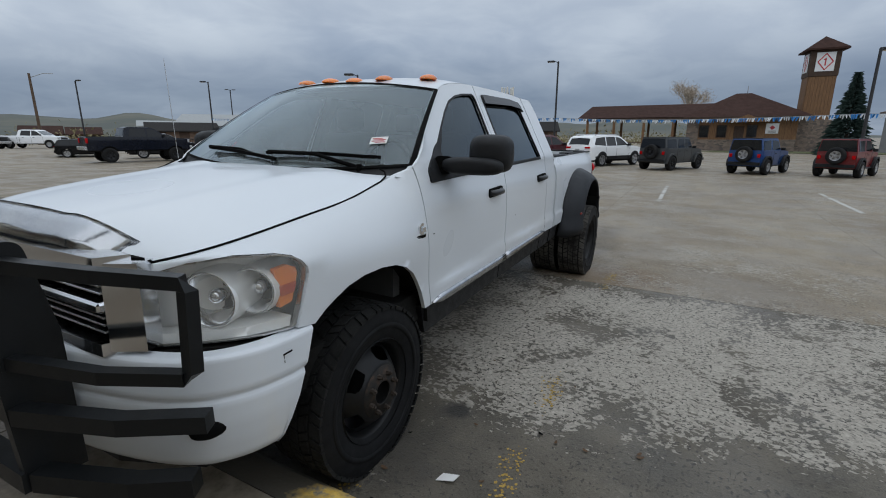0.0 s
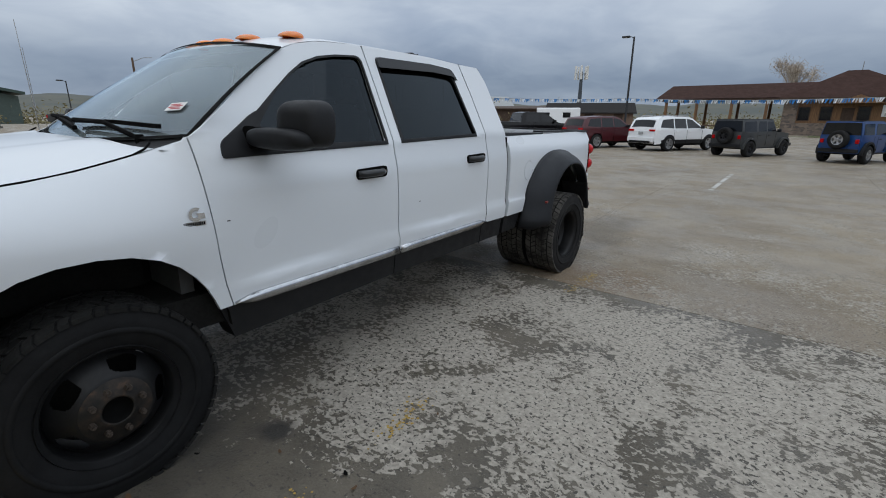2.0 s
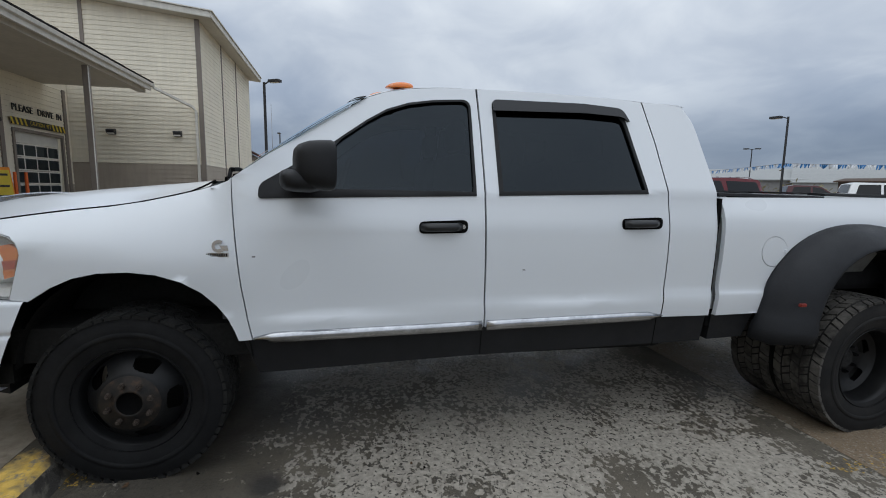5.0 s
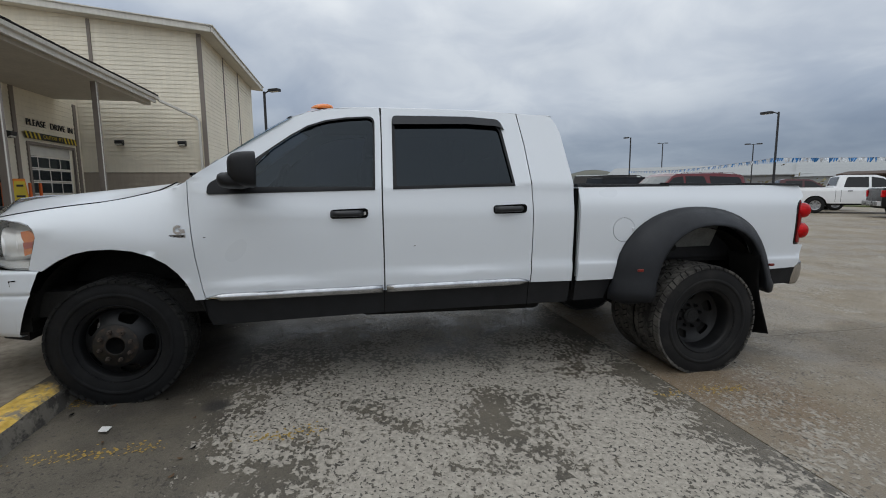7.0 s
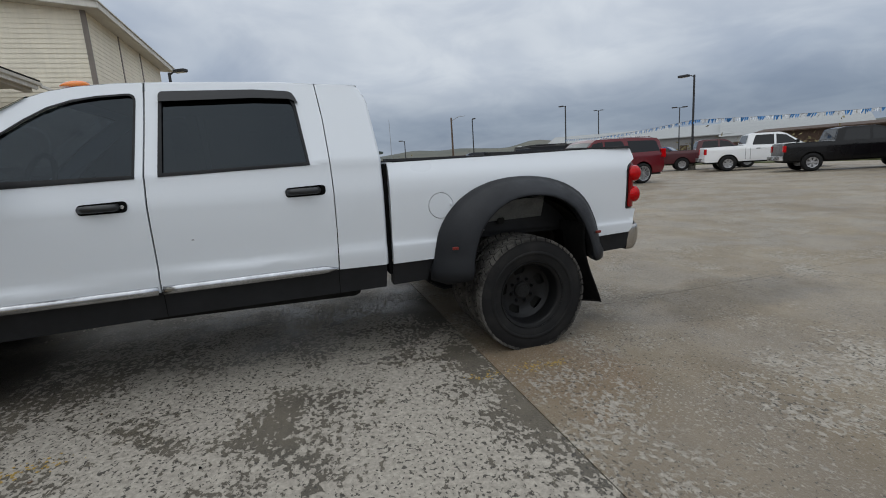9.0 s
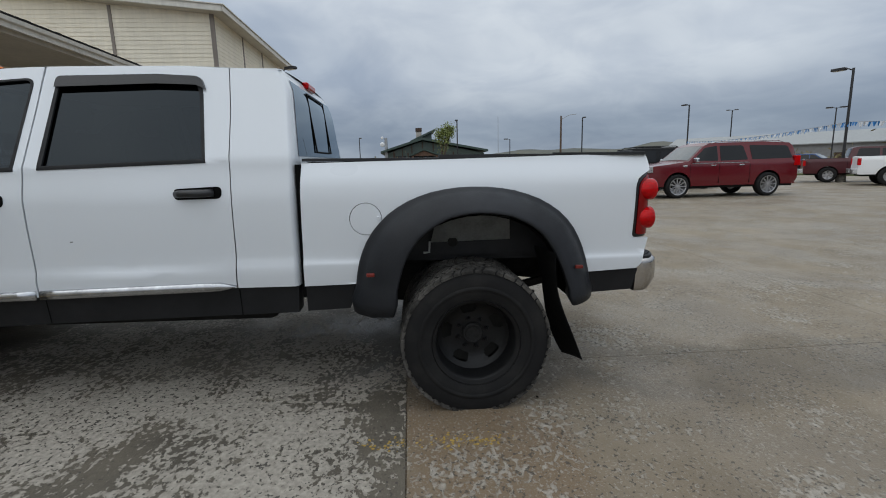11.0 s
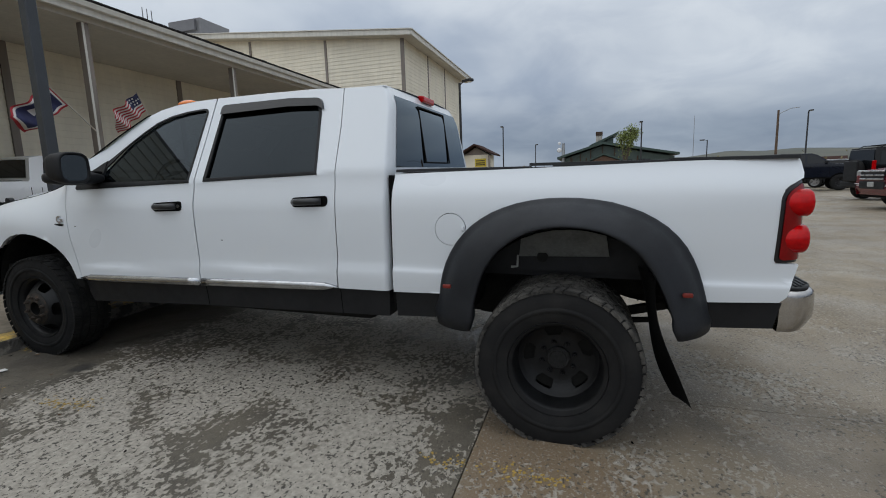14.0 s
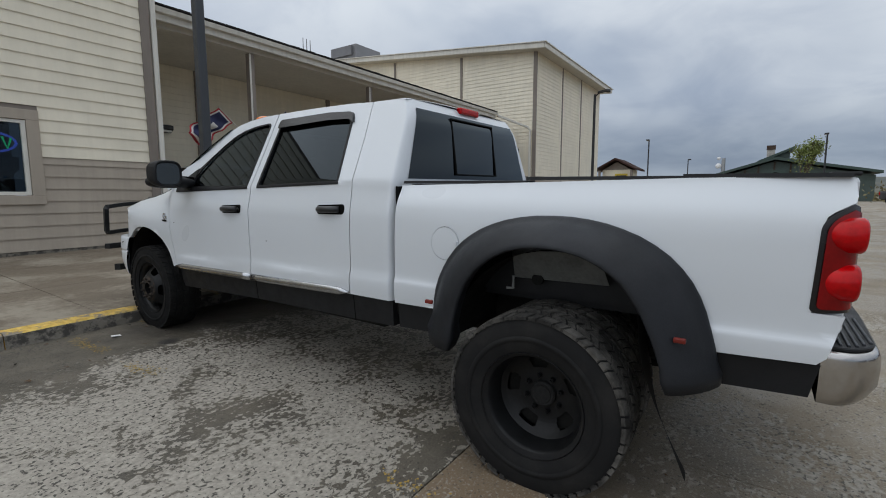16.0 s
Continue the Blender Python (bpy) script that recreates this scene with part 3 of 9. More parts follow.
for q, c in ((neon_blue, (0.12, 0.16, 0.75)), (neon_green, (0.03, 0.75, 0.25))):
    q.b.inputs["Emission Color"].default_value = (*c, 1)
    q.b.inputs["Emission Strength"].default_value = 5.0
pts = [(0.80 + 0.36 * math.cos(t), -6.10, 2.21 + 0.17 * math.sin(t)) for t in (2 * math.pi * i / 36 for i in range(37))]
sign = thing("window_sign", "oval blue and green lit sign hanging behind the window", "sign", pose(0, 0, 0))
part("oval_tube", pipe(bmesh.new(), pts, 0.022, 6), neon_blue.m, sign)
part("stroke", pipe(bmesh.new(), [(0.62, -6.10, 2.31), (0.56, -6.10, 2.10), (0.50, -6.10, 2.30)], 0.02, 6), neon_green.m, sign)
part("stroke", pipe(bmesh.new(), [(0.95, -6.10, 2.30), (0.80, -6.10, 2.12), (0.74, -6.10, 2.30)], 0.02, 6), neon_green.m, sign)
bm = poly_prism(bmesh.new(), [(0.44, 1.96), (0.66, 1.96), (0.66, 1.74), (0.55, 1.64), (0.44, 1.74)], "y", -6.045, -6.039)
tagged(mesh_ob("window_sticker", bm, simple("grey_blue_sticker", (0.42, 0.48, 0.54), 0.6)), "grey-blue shield sticker on the window glass", "sticker")

# canopy over the service entrance
pipe_grey = simple("dull_galvanised_pipe", (0.16, 0.165, 0.17), 0.5, 0.4, vary=0.15)
canopy = tagged(new("canopy"), "long entrance canopy with cream fascia and soffit", "canopy", kind="structure")
EAVE_Z = 5.42
part("soffit", poly_prism(bmesh.new(), [(-10.9, EAVE_Z - 0.02), (-6.98, EAVE_Z - 0.02), (-6.98, EAVE_Z + 0.03), (-10.9, EAVE_Z + 0.03)], "x", -19.3, -1.88), soffit_mat, canopy, "pale soffit")
part("fascia", boxed(-19.3, -1.95, -7.02, -6.93, EAVE_Z - 0.07, EAVE_Z + 0.20, 0.006), fascia_mat, canopy, "off-white fascia board")
part("gutter", poly_prism(bmesh.new(), [(-6.93, EAVE_Z + 0.07), (-6.83, EAVE_Z + 0.09), (-6.80, EAVE_Z + 0.20), (-6.815, EAVE_Z + 0.20), (-6.93, EAVE_Z + 0.19)], "x", -19.3, -1.95), fascia_mat, canopy, "off-white gutter")
part("roof", poly_prism(bmesh.new(), [(-10.9, 6.55), (-6.84, EAVE_Z + 0.215), (-6.84, EAVE_Z + 0.26), (-10.9, 6.62)], "x", -19.3, -1.95), shingle, canopy, "dark shingle roof")
random.seed(9)
for i in range(58):
    x = -19.25 + i * 0.297
    part("shingle_edge", boxed(x, x + 0.27, -6.90, -6.80, EAVE_Z + 0.225 + random.uniform(0, 0.01), EAVE_Z + 0.265 + random.uniform(0, 0.012)), shingle, canopy)
part("beam", boxed(-19.3, -1.9, -7.45, -7.15, EAVE_Z - 0.16, EAVE_Z - 0.02), soffit_mat, canopy)
for x in (-5.1, -9.98, -14.85):
    part("post", boxed(x - 0.085, x + 0.085, -7.385, -7.215, walk_z(x, -7.3), EAVE_Z - 0.16, 0.008), trim_brown, canopy, "brown square canopy post")
    part("post_face", boxed(x + 0.030, x + 0.082, -7.214, -7.206, walk_z(x, -7.3) + 0.02, EAVE_Z - 0.17), fascia_mat, canopy)

wall_service = tagged(new("wall_service"), "cream siding wall with a service door", "wall", kind="structure")
OH = (-20.35, -17.1, 0.0, 3.38)
GD = (-16.0, -13.75, 0.0, 2.95)
for a in ((-20.98, -20.35), (-17.1, -16.0), (-13.75, -1.86)):
    part("wall_core", boxed(a[0], a[1], -11.2, -10.93, 0.0, 6.3), cream, wall_service)
part("wall_core", boxed(-20.35, -17.1, -11.2, -10.93, 3.38, 6.3), cream, wall_service)
part("wall_core", boxed(-16.0, -13.75, -11.2, -10.93, 2.95, 6.3), cream, wall_service)
lap_boards(wall_service, "y", -10.93, 1, -20.95, -1.9, walk_z(-10, -11), 1.35, 0.2, taupe, [OH, GD])
lap_boards(wall_service, "y", -10.93, 1, -20.95, -1.9, 1.35, EAVE_Z, 0.2, cream, [OH, GD])
for x in (-20.62, -16.55, -11.2, -5.5):
    part("pilaster", boxed(x - 0.10, x + 0.10, -10.93, -10.86, 0.1, EAVE_Z - 0.02, 0.005), trim_brown, wall_service, "brown vertical trim")
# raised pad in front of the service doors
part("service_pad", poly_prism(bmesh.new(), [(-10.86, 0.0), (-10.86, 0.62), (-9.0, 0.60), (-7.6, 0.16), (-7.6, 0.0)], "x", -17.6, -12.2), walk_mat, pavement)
# overhead door
door1 = tagged(new("door_1"), "white sectional overhead door with glazed rows", "door", kind="structure")
for a in ((-20.35, -17.1, 3.30, 3.42), (-20.35, -20.23, 0.1, 3.30), (-17.22, -17.1, 0.1, 3.30)):
    part("door_frame", boxed(a[0], a[1], -10.95, -10.86, a[2], a[3], 0.004), trim_brown, door1)
for r in range(6):
    z = walk_z(-18, -11) + 0.02 + r * 0.52
    part("door_section", boxed(-20.23, -17.22, -11.09, -11.05, z, z + 0.505, 0.006), white_frame, door1)
    for c in range(4):
        x = -20.17 + c * 0.745
        if r in (1, 2, 3, 4):
            part("pane", boxed(x + 0.04, x + 0.70, -11.052, -11.04, z + 0.05, z + 0.455), window_glass, door1)
# glazed double door
door2 = tagged(new("door_2"), "white-framed glazed double door", "door", kind="structure")
for a in ((-16.0, -13.75, 2.83, 2.97), (-16.0, -15.88, 0.1, 2.83), (-13.87, -13.75, 0.1, 2.83)):
    part("door_frame", boxed(a[0], a[1], -10.96, -10.86, a[2], a[3], 0.004), trim_brown, door2)
for x0 in (-15.86, -14.80):
    leaf = part("door_leaf", boxed(x0, x0 + 0.09, -11.02, -10.97, walk_z(-15, -11), 2.30, 0.004), white_frame, door2)
    part("stile", boxed(x0 + 0.93, x0 + 1.02, -11.02, -10.97, walk_z(-15, -11), 2.30, 0.004), white_frame, leaf)
    for za, zb in ((walk_z(-15, -11), 0.42), (2.18, 2.30)):
        part("rail", boxed(x0 + 0.09, x0 + 0.93, -11.02, -10.97, za, zb, 0.004), white_frame, leaf)
    part("pane", boxed(x0 + 0.09, x0 + 0.93, -11.0, -10.992, 0.42, 2.18), window_glass, leaf)
    part("pull", pipe(bmesh.new(), [(x0 + 0.86, -10.97, 1.05), (x0 + 0.86, -10.92, 1.08), (x0 + 0.86, -10.92, 1.32), (x0 + 0.86, -10.97, 1.35)], 0.012, 6), dull_chrome, leaf)
part("transom", boxed(-15.88, -13.87, -11.0, -10.992, 2.38, 2.80), window_glass, door2)
part("transom_bar", boxed(-15.88, -13.87, -11.02, -10.97, 2.30, 2.38), white_frame, door2)
part("notice", boxed(-15.45, -15.20, -10.988, -10.984, 1.45, 1.75), paper, door2)
part("dark_lobby", boxed(-20.4, -13.6, -12.6, -12.55, 0.0, 3.5), room_dark, door2)
FACING_Y = Matrix(((-1, 0, 0, 0), (0, 0, 1, 0), (0, 1, 0, 0), (0, 0, 0, 1)))
sign1 = thing("door_sign", "black raised letters over the overhead door", "sign", pose(-18.72, -10.88, 4.16))
for word, dx in (("PLEASE", 0.92), ("DRIVE", -0.50), ("IN", -1.42)):
    text_mesh(word, 0.36, black_paint, "letters", sign1, Matrix.Translation((dx, 0, 0)) @ FACING_Y, 0.015, 1.10)
yellow_sign = simple("yellow_sign_paint", (0.62, 0.46, 0.03), 0.5, vary=0.15)
bar = thing("clearance_bar", "yellow and black striped clearance bar with a warning", "sign", pose(-18.72, -10.86, 3.66))
part("board", boxed(-1.68, 1.68, 0.0, 0.05, -0.13, 0.13, 0.006), black_paint, bar)
for i in range(14):
    x = -1.62 + i * 0.25
    if abs(x) > 0.75:
        part("stripe", poly_prism(bmesh.new(), [(x - 0.06, -0.128), (x + 0.05, -0.128), (x + 0.16, 0.128), (x + 0.05, 0.128)], "y", 0.05, 0.054), yellow_sign, bar)
text_mesh("CAUTION", 0.20, yellow_sign, "letters", bar, Matrix.Translation((0.23, 0.056, 0)) @ FACING_Y, 0.002)
text_mesh("9FT", 0.20, yellow_sign, "letters", bar, Matrix.Translation((-0.50, 0.056, 0)) @ FACING_Y, 0.002)
sign2 = thing("service_sign", "pale grey sign board with black lettering", "sign", pose(-14.15, -10.87, 4.40))
part("board", boxed(-1.55, 1.55, 0.0, 0.06, -0.29, 0.29, 0.01), simple("pale_grey_sign", (0.50, 0.52, 0.52), 0.5, vary=0.06), sign2)
text_mesh("Service", 0.48, black_paint, "letters", sign2, Matrix.Translation((-0.15, 0.066, -0.02)) @ FACING_Y, 0.004)
for x, yy, zz in ((-16.05, -10.88, 3.55), (-4.35, -10.88, 3.40)):
    wl_ = thing("wall_lamp", "dark bronze wall pack lamp", "lamp", pose(x, yy, zz), "wall lamps")
    part("housing", poly_prism(bmesh.new(), [(0, -0.13), (0.08, -0.13), (0.24, -0.03), (0.24, 0.09), (0, 0.13)], "x", -0.17, 0.17, 0.012), black_paint, wl_)
    part("lens", boxed(-0.13, 0.13, 0.06, 0.20, -0.12, -0.06), white_frame, wl_)

# small aerial on the canopy roof
an = thing("roof_aerial", "small grey aerial with three rods on the canopy roof", "aerial", pose(-10.0, -10.7, 6.52))
part("mast", tube(bmesh.new(), (0, 0, 0), (0, 0, 0.62), 0.03, 0.025, 8), pipe_grey, an)
part("cross_arm", boxed(-0.20, 0.20, -0.02, 0.02, 0.60, 0.64), pipe_grey, an)
for x in (-0.18, 0.0, 0.18):
    part("rod", tube(bmesh.new(), (x, 0, 0.60), (x, 0, 1.08), 0.018, 0.014, 6), pipe_grey, an)

# tall hall at the end of the canopy
hall = tagged(new("wall_hall"), "two-storey cream siding hall with brown trim", "building", kind="structure")
GABLE = lambda y: 8.92 + 0.10 * (-5.4 - y) if y > -20 else 8.92 + 0.10 * (14.6 - (-20 - y))
part("hall_core", poly_prism(bmesh.new(), [(-34.5, 0), (-5.42, 0), (-5.42, GABLE(-5.42)), (-20, GABLE(-20)), (-34.5, GABLE(-34.5))], "x", -33.0, -21.03), cream, hall)
lap_boards(hall, "x", -21.03, 1, -34.4, -5.5, 0.1, 2.35, 0.2, taupe)
lap_boards(hall, "x", -21.03, 1, -34.4, -5.5, 2.35, 10.6, 0.2, cream, top=GABLE)
lap_boards(hall, "y", -5.42, 1, -32.9, -21.1, 0.1, 2.35, 0.2, taupe)
lap_boards(hall, "y", -5.42, 1, -32.9, -21.1, 2.35, 9.0, 0.2, cream)
for y in (-10.15, -15.25, -20.2, -25.0):
    part("trim_board", boxed(-21.03, -20.975, y - 0.075, y + 0.075, 0.1, GABLE(y) - 0.05, 0.004), trim_brown, hall)
for x in (-25.05, -28.6):
    part("trim_board", boxed(x - 0.06, x + 0.06, -5.42, -5.37, 0.1, 9.0, 0.004), trim_brown, hall)
part("corner_board", boxed(-21.06, -20.97, -5.56, -5.36, 0.1, 9.05, 0.004), trim_brown, hall)
part("downspout", pipe(bmesh.new(), [(-19.32, -6.86, 5.60), (-19.36, -6.84, 5.48), (-20.86, -5.78, 4.98), (-20.90, -5.66, 4.80), (-20.90, -5.66, 0.25)], 0.05, 8, True), fascia_mat, hall, "off-white downspout")
bm = bmesh.new()
for ya, yb2 in ((-4.75, -20.0), (-20.0, -35.2)):
    za, zb = GABLE(ya) if ya > -20 else GABLE(-20), GABLE(yb2)
    za = GABLE(-20) if ya == -20.0 else za
    vs8 = [bm.verts.new(p) for x in (-33.6, -20.45) for p in ((x, ya, za), (x, yb2, zb), (x, yb2, zb + 0.10), (x, ya, za + 0.10))]
    for q in ((0, 1, 2, 3), (7, 6, 5, 4), (0, 4, 5, 1), (2, 6, 7, 3), (3, 7, 4, 0), (1, 5, 6, 2)):
        bm.faces.new([vs8[i] for i in q])
bmesh.ops.recalc_face_normals(bm, faces=bm.faces)
part("roof", bm, soffit_mat, hall, "low gabled roof")
bm = bmesh.new()
for ya, yb2 in ((-4.72, -20.0), (-20.0, -35.2)):
    za, zb = (GABLE(ya), GABLE(yb2))
    poly_prism(bm, [(ya, za + 0.02), (yb2, zb + 0.02), (yb2, zb + 0.28), (ya, za + 0.28)], "x", -20.46, -20.40)
box(bm, -33.6, -20.40, -4.74, -4.68, GABLE(-4.7) + 0.02, GABLE(-4.7) + 0.27)
part("fascia", bm, fascia_mat, hall, "off-white fascia")
bm = bmesh.new()
for ya, yb2 in ((-4.62, -20.0), (-20.0, -35.3)):
    za, zb = (GABLE(ya), GABLE(yb2))
    poly_prism(bm, [(ya, za + 0.285), (yb2, zb + 0.285), (yb2, zb + 0.33), (ya, za + 0.33)], "x", -33.7, -20.33)
part("roof_sheet", bm, fascia_mat, hall, "pale metal roofing edge")
for y in (-9.25, -6.5):
    wl_ = thing("wall_lamp", "dark bronze wall pack lamp", "lamp", pose(-21.0, y, 3.75, 0, 0, -90), "wall lamps")
    part("housing", poly_prism(bmesh.new(), [(0, -0.13), (0.08, -0.13), (0.24, -0.03), (0.24, 0.09), (0, 0.13)], "x", -0.17, 0.17, 0.012), black_paint, wl_)
    part("lens", boxed(-0.13, 0.13, 0.06, 0.20, -0.12, -0.06), white_frame, wl_)
hv = thing("rooftop_unit", "grey metal air-handling unit on the hall roof", "air unit", pose(-23.2, -20.9, 11.05))
part("cabinet", boxed(-1.3, 1.3, -1.3, 1.3, 0.0, 1.05, 0.02), simple("grey_unit_metal", (0.20, 0.20, 0.21), 0.5, 0.2), hv)
part("hood", poly_prism(bmesh.new(), [(-1.0, 0.3), (-1.0, 0.95), (1.0, 0.95), (1.0, 0.3)], "x", 1.3, 1.5), simple("grey_unit_hood", (0.15, 0.15, 0.16), 0.5, 0.2), hv)
for y in (-21.9, -19.9):
    part("skid", boxed(-1.2, 1.2, y + 20.9 - 0.08, y + 20.9 + 0.08, -0.95, 0.0), simple("unit_skid_steel", (0.12, 0.12, 0.12), 0.6), hv)
# ---- the white pickup; its own axes: y back from the front axle, z up from the tyres' feet ----
LEVEL = Matrix(((0.99989, -0.00013, 0.0151, 0), (-0.00013, 0.99986, 0.0169, 0), (-0.0151, -0.0169, 0.99974, 0), (0, 0, 0, 1)))


def lerp(table, v):
    """Reads a value off a short table of (key, value) pairs, with eased joints."""
    if v <= table[0][0]:
        return table[0][1]
    for (a, p), (b, q) in zip(table, table[1:]):
        if v <= b:
            t = (v - a) / (b - a)
            return p + (q - p) * t
    return table[-1][1]


def curve(table, v):
    """Reads a value off a short table with a smooth curve through its points."""
    if v <= table[0][0] or v >= table[-1][0]:
        return table[0][1] if v <= table[0][0] else table[-1][1]
    i = max(j for j in range(len(table) - 1) if table[j][0] <= v)
    (a, p), (b, q) = table[i], table[i + 1]
    slope = [(table[min(j + 1, len(table) - 1)][1] - table[max(j - 1, 0)][1]) / (table[min(j + 1, len(table) - 1)][0] - table[max(j - 1, 0)][0]) for j in (i, i + 1)]
    h = b - a
    t = (v - a) / h
    return (2 * t ** 3 - 3 * t * t + 1) * p + (t ** 3 - 2 * t * t + t) * h * slope[0] + (3 * t * t - 2 * t ** 3) * q + (t ** 3 - t * t) * h * slope[1]


def smooth01(t):
    t = min(max(t, 0.0), 1.0)
    return t * t * (3 - 2 * t)


def belt(y):
    return 1.318 + 0.037 * y


def sill(y):
    return 0.642 + 0.022 * y


def hood_edge_z(y):
    return curve([(-0.86, 1.13), (-0.8, 1.152), (-0.6, 1.195), (-0.3, 1.246), (0.0, 1.290), (0.32, 1.372), (0.46, 1.425)], y)


def hood_edge_x(y):
    return curve([(-0.86, 0.64), (-0.8, 0.70), (-0.7, 0.78), (-0.55, 0.835), (-0.3, 0.862), (0.0, 0.868), (0.32, 0.874), (0.46, 0.945)], y)


def plan_x(y):
    """Half width of the nose as it turns inwards."""
    return 1.005 - 0.295 * max(0.0, (-0.3 - y) / 0.5) ** 2.4


def side_x(y, z):
    """Half width of the body side."""
    b = belt(y)
    low = curve([(0.40, 0.965), (0.60, 0.992), (0.66, 1.003), (0.72, 1.010), (0.77, 1.0125), (0.785, 1.0105), (0.803, 1.0025), (0.84, 0.9998), (1.0, 1.003), (1.15, 1.001), (1.28, 0.99)], z - 0.034 * (min(y, 3.1) - 1.0) + 0.022)
    if z > 1.06:
        top = 1.0 - 0.036 * smooth01((z - 1.18) / (b - 1.18)) if z < b else 0.964 - 0.495 * (z - b)
        low += (top - low) * smooth01((z - 1.06) / 0.20)
    if y < 0.75:
        ze, xe = hood_edge_z(min(y, 0.46)), hood_edge_x(min(y, 0.46))
        t = min(max((z - 1.04) / (ze - 1.04), 0.0), 1.05)
        f = min(low, 1.0) if z < 1.04 else 1.0
        swell = 0.034 * math.exp(-((y - 0.1) / 0.42) ** 2 - ((z - 1.0) / 0.16) ** 2)
        front = f + swell - (f - xe) * t ** 2.3
        front = min(front, plan_x(y) + (0.03 if y > -0.3 else 0.0))
        low = front + (low - front) * smooth01((y - 0.42) / 0.33)
    if y > 3.1:
        low += 0.012 * math.exp(-((y - 4.1) / 0.6) ** 2 - ((z - 1.05) / 0.25) ** 2) - 0.022 * smooth01((y - 4.75) / 0.4)
        low -= 0.05 * smooth01((z - 1.25) / 0.20) ** 1.3
    return low


def fillet(points, steps=5):
    """Rounds the corners of a closed outline; each point is (y, z) or (y, z, radius)."""
    out = []
    n = len(points)
    for i, p in enumerate(points):
        if len(p) < 3 or p[2] == 0:
            out.append(Vector(p[:2]))
            continue
        c, a, b = Vector(p[:2]), Vector(points[i - 1][:2]), Vector(points[(i + 1) % n][:2])
        r = min(p[2], 0.49 * (a - c).length, 0.49 * (b - c).length)
        p0, p1 = c + (a - c).normalized() * r, c + (b - c).normalized() * r
        out += [(1 - t) ** 2 * p0 + 2 * t * (1 - t) * c + t * t * p1 for t in (j / steps for j in range(steps + 1))]
    return out


def sheet(outline, holes, fx, side=1, step=(0.09, 0.045), flange=0.022, offset=0.0):
    """A panel of the body side: a flat outline with holes, cut into a grid, pushed out to fx(y, z), with edges turned inwards.
    Gives the mesh data, with exact normals."""
    bm = bmesh.new()
    edges = []
    for loop in [outline] + list(holes):
        vs = [bm.verts.new((0, p[0], p[1])) for p in loop]
        edges += [bm.edges.new((vs[i], vs[(i + 1) % len(vs)])) for i in range(len(vs))]
    bmesh.ops.triangle_fill(bm, use_beauty=True, use_dissolve=False, edges=edges)
    for ax, st in ((1, step[0]), (2, step[1])):
        lo, hi = min(v.co[ax] for v in bm.verts), max(v.co[ax] for v in bm.verts)
        c = math.ceil(lo / st + 0.3) * st
        while c < hi - 0.3 * st:
            no, co = Vector((0, 0, 0)), Vector((0, 0, 0))
            no[ax], co[ax] = 1, c
            bmesh.ops.bisect_plane(bm, geom=bm.verts[:] + bm.edges[:] + bm.faces[:], plane_co=co, plane_no=no)
            c += st
    rim = [e for e in bm.edges if len(e.link_faces) == 1]
    for f in bm.faces:
        if f.normal.x * side < 0:
            f.normal_flip()
    normals = {}
    e = 0.004
    for v in bm.verts:
        y, z = v.co.y, v.co.z
        gy, gz = (fx(y + e, z) - fx(y - e, z)) / (2 * e), (fx(y, z + e) - fx(y, z - e)) / (2 * e)
        normals[v] = Vector((side, -gy, -gz)).normalized()
        v.co.x = side * (fx(y, z) + offset)
    base = list(bm.verts)
    for ed in rim:
        a, b = ed.verts
        f = ed.link_faces[0]
        ls = [l for l in f.loops if l.edge == ed][0]
        a, b = ls.vert, ls.link_loop_next.vert
        ta, tb = bm.verts.new(a.co), bm.verts.new(b.co)
        ba, bb = bm.verts.new(a.co - Vector((side * flange, 0, 0))), bm.verts.new(b.co - Vector((side * flange, 0, 0)))
        bm.faces.new((tb, ta, ba, bb))
    bm.verts.index_update()
    ns = [(0, 0, 0)] * len(bm.verts)
    for v in base:
        ns[v.index] = tuple(normals[v])
    return bm, ns


def panel(name, outline, material, parent, side=1, holes=(), fx=side_x, label="", **more):
    bm, ns = sheet(outline, holes, fx, side, **more)
    me = bpy.data.meshes.new(name)
    bm.normal_update()
    bm.to_mesh(me)
    bm.free()
    me.materials.append(material)
    for p in me.polygons:
        p.use_smooth = True
    me.normals_split_custom_set_from_vertices(ns)
    ob = new(name, me)
    ob.parent = parent
    if label:
        ob["label"] = label
    return ob


def grid_sheet(f, nu, nv, flip=False):
    """A smooth sheet from f(u, v), both 0 to 1."""
    bm = bmesh.new()
    rows = [[bm.verts.new(f(i / nu, j / nv)) for i in range(nu + 1)] for j in range(nv + 1)]
    for j in range(nv):
        for i in range(nu):
            q = (rows[j][i], rows[j][i + 1], rows[j + 1][i + 1], rows[j + 1][i])
            try:
                bm.faces.new(q[::-1] if flip else q)
            except ValueError:
                pass
    return bm


def rounded(bm, lo, hi, r, seg=3):
    return box(bm, lo[0], hi[0], lo[1], hi[1], lo[2], hi[2], r, seg)


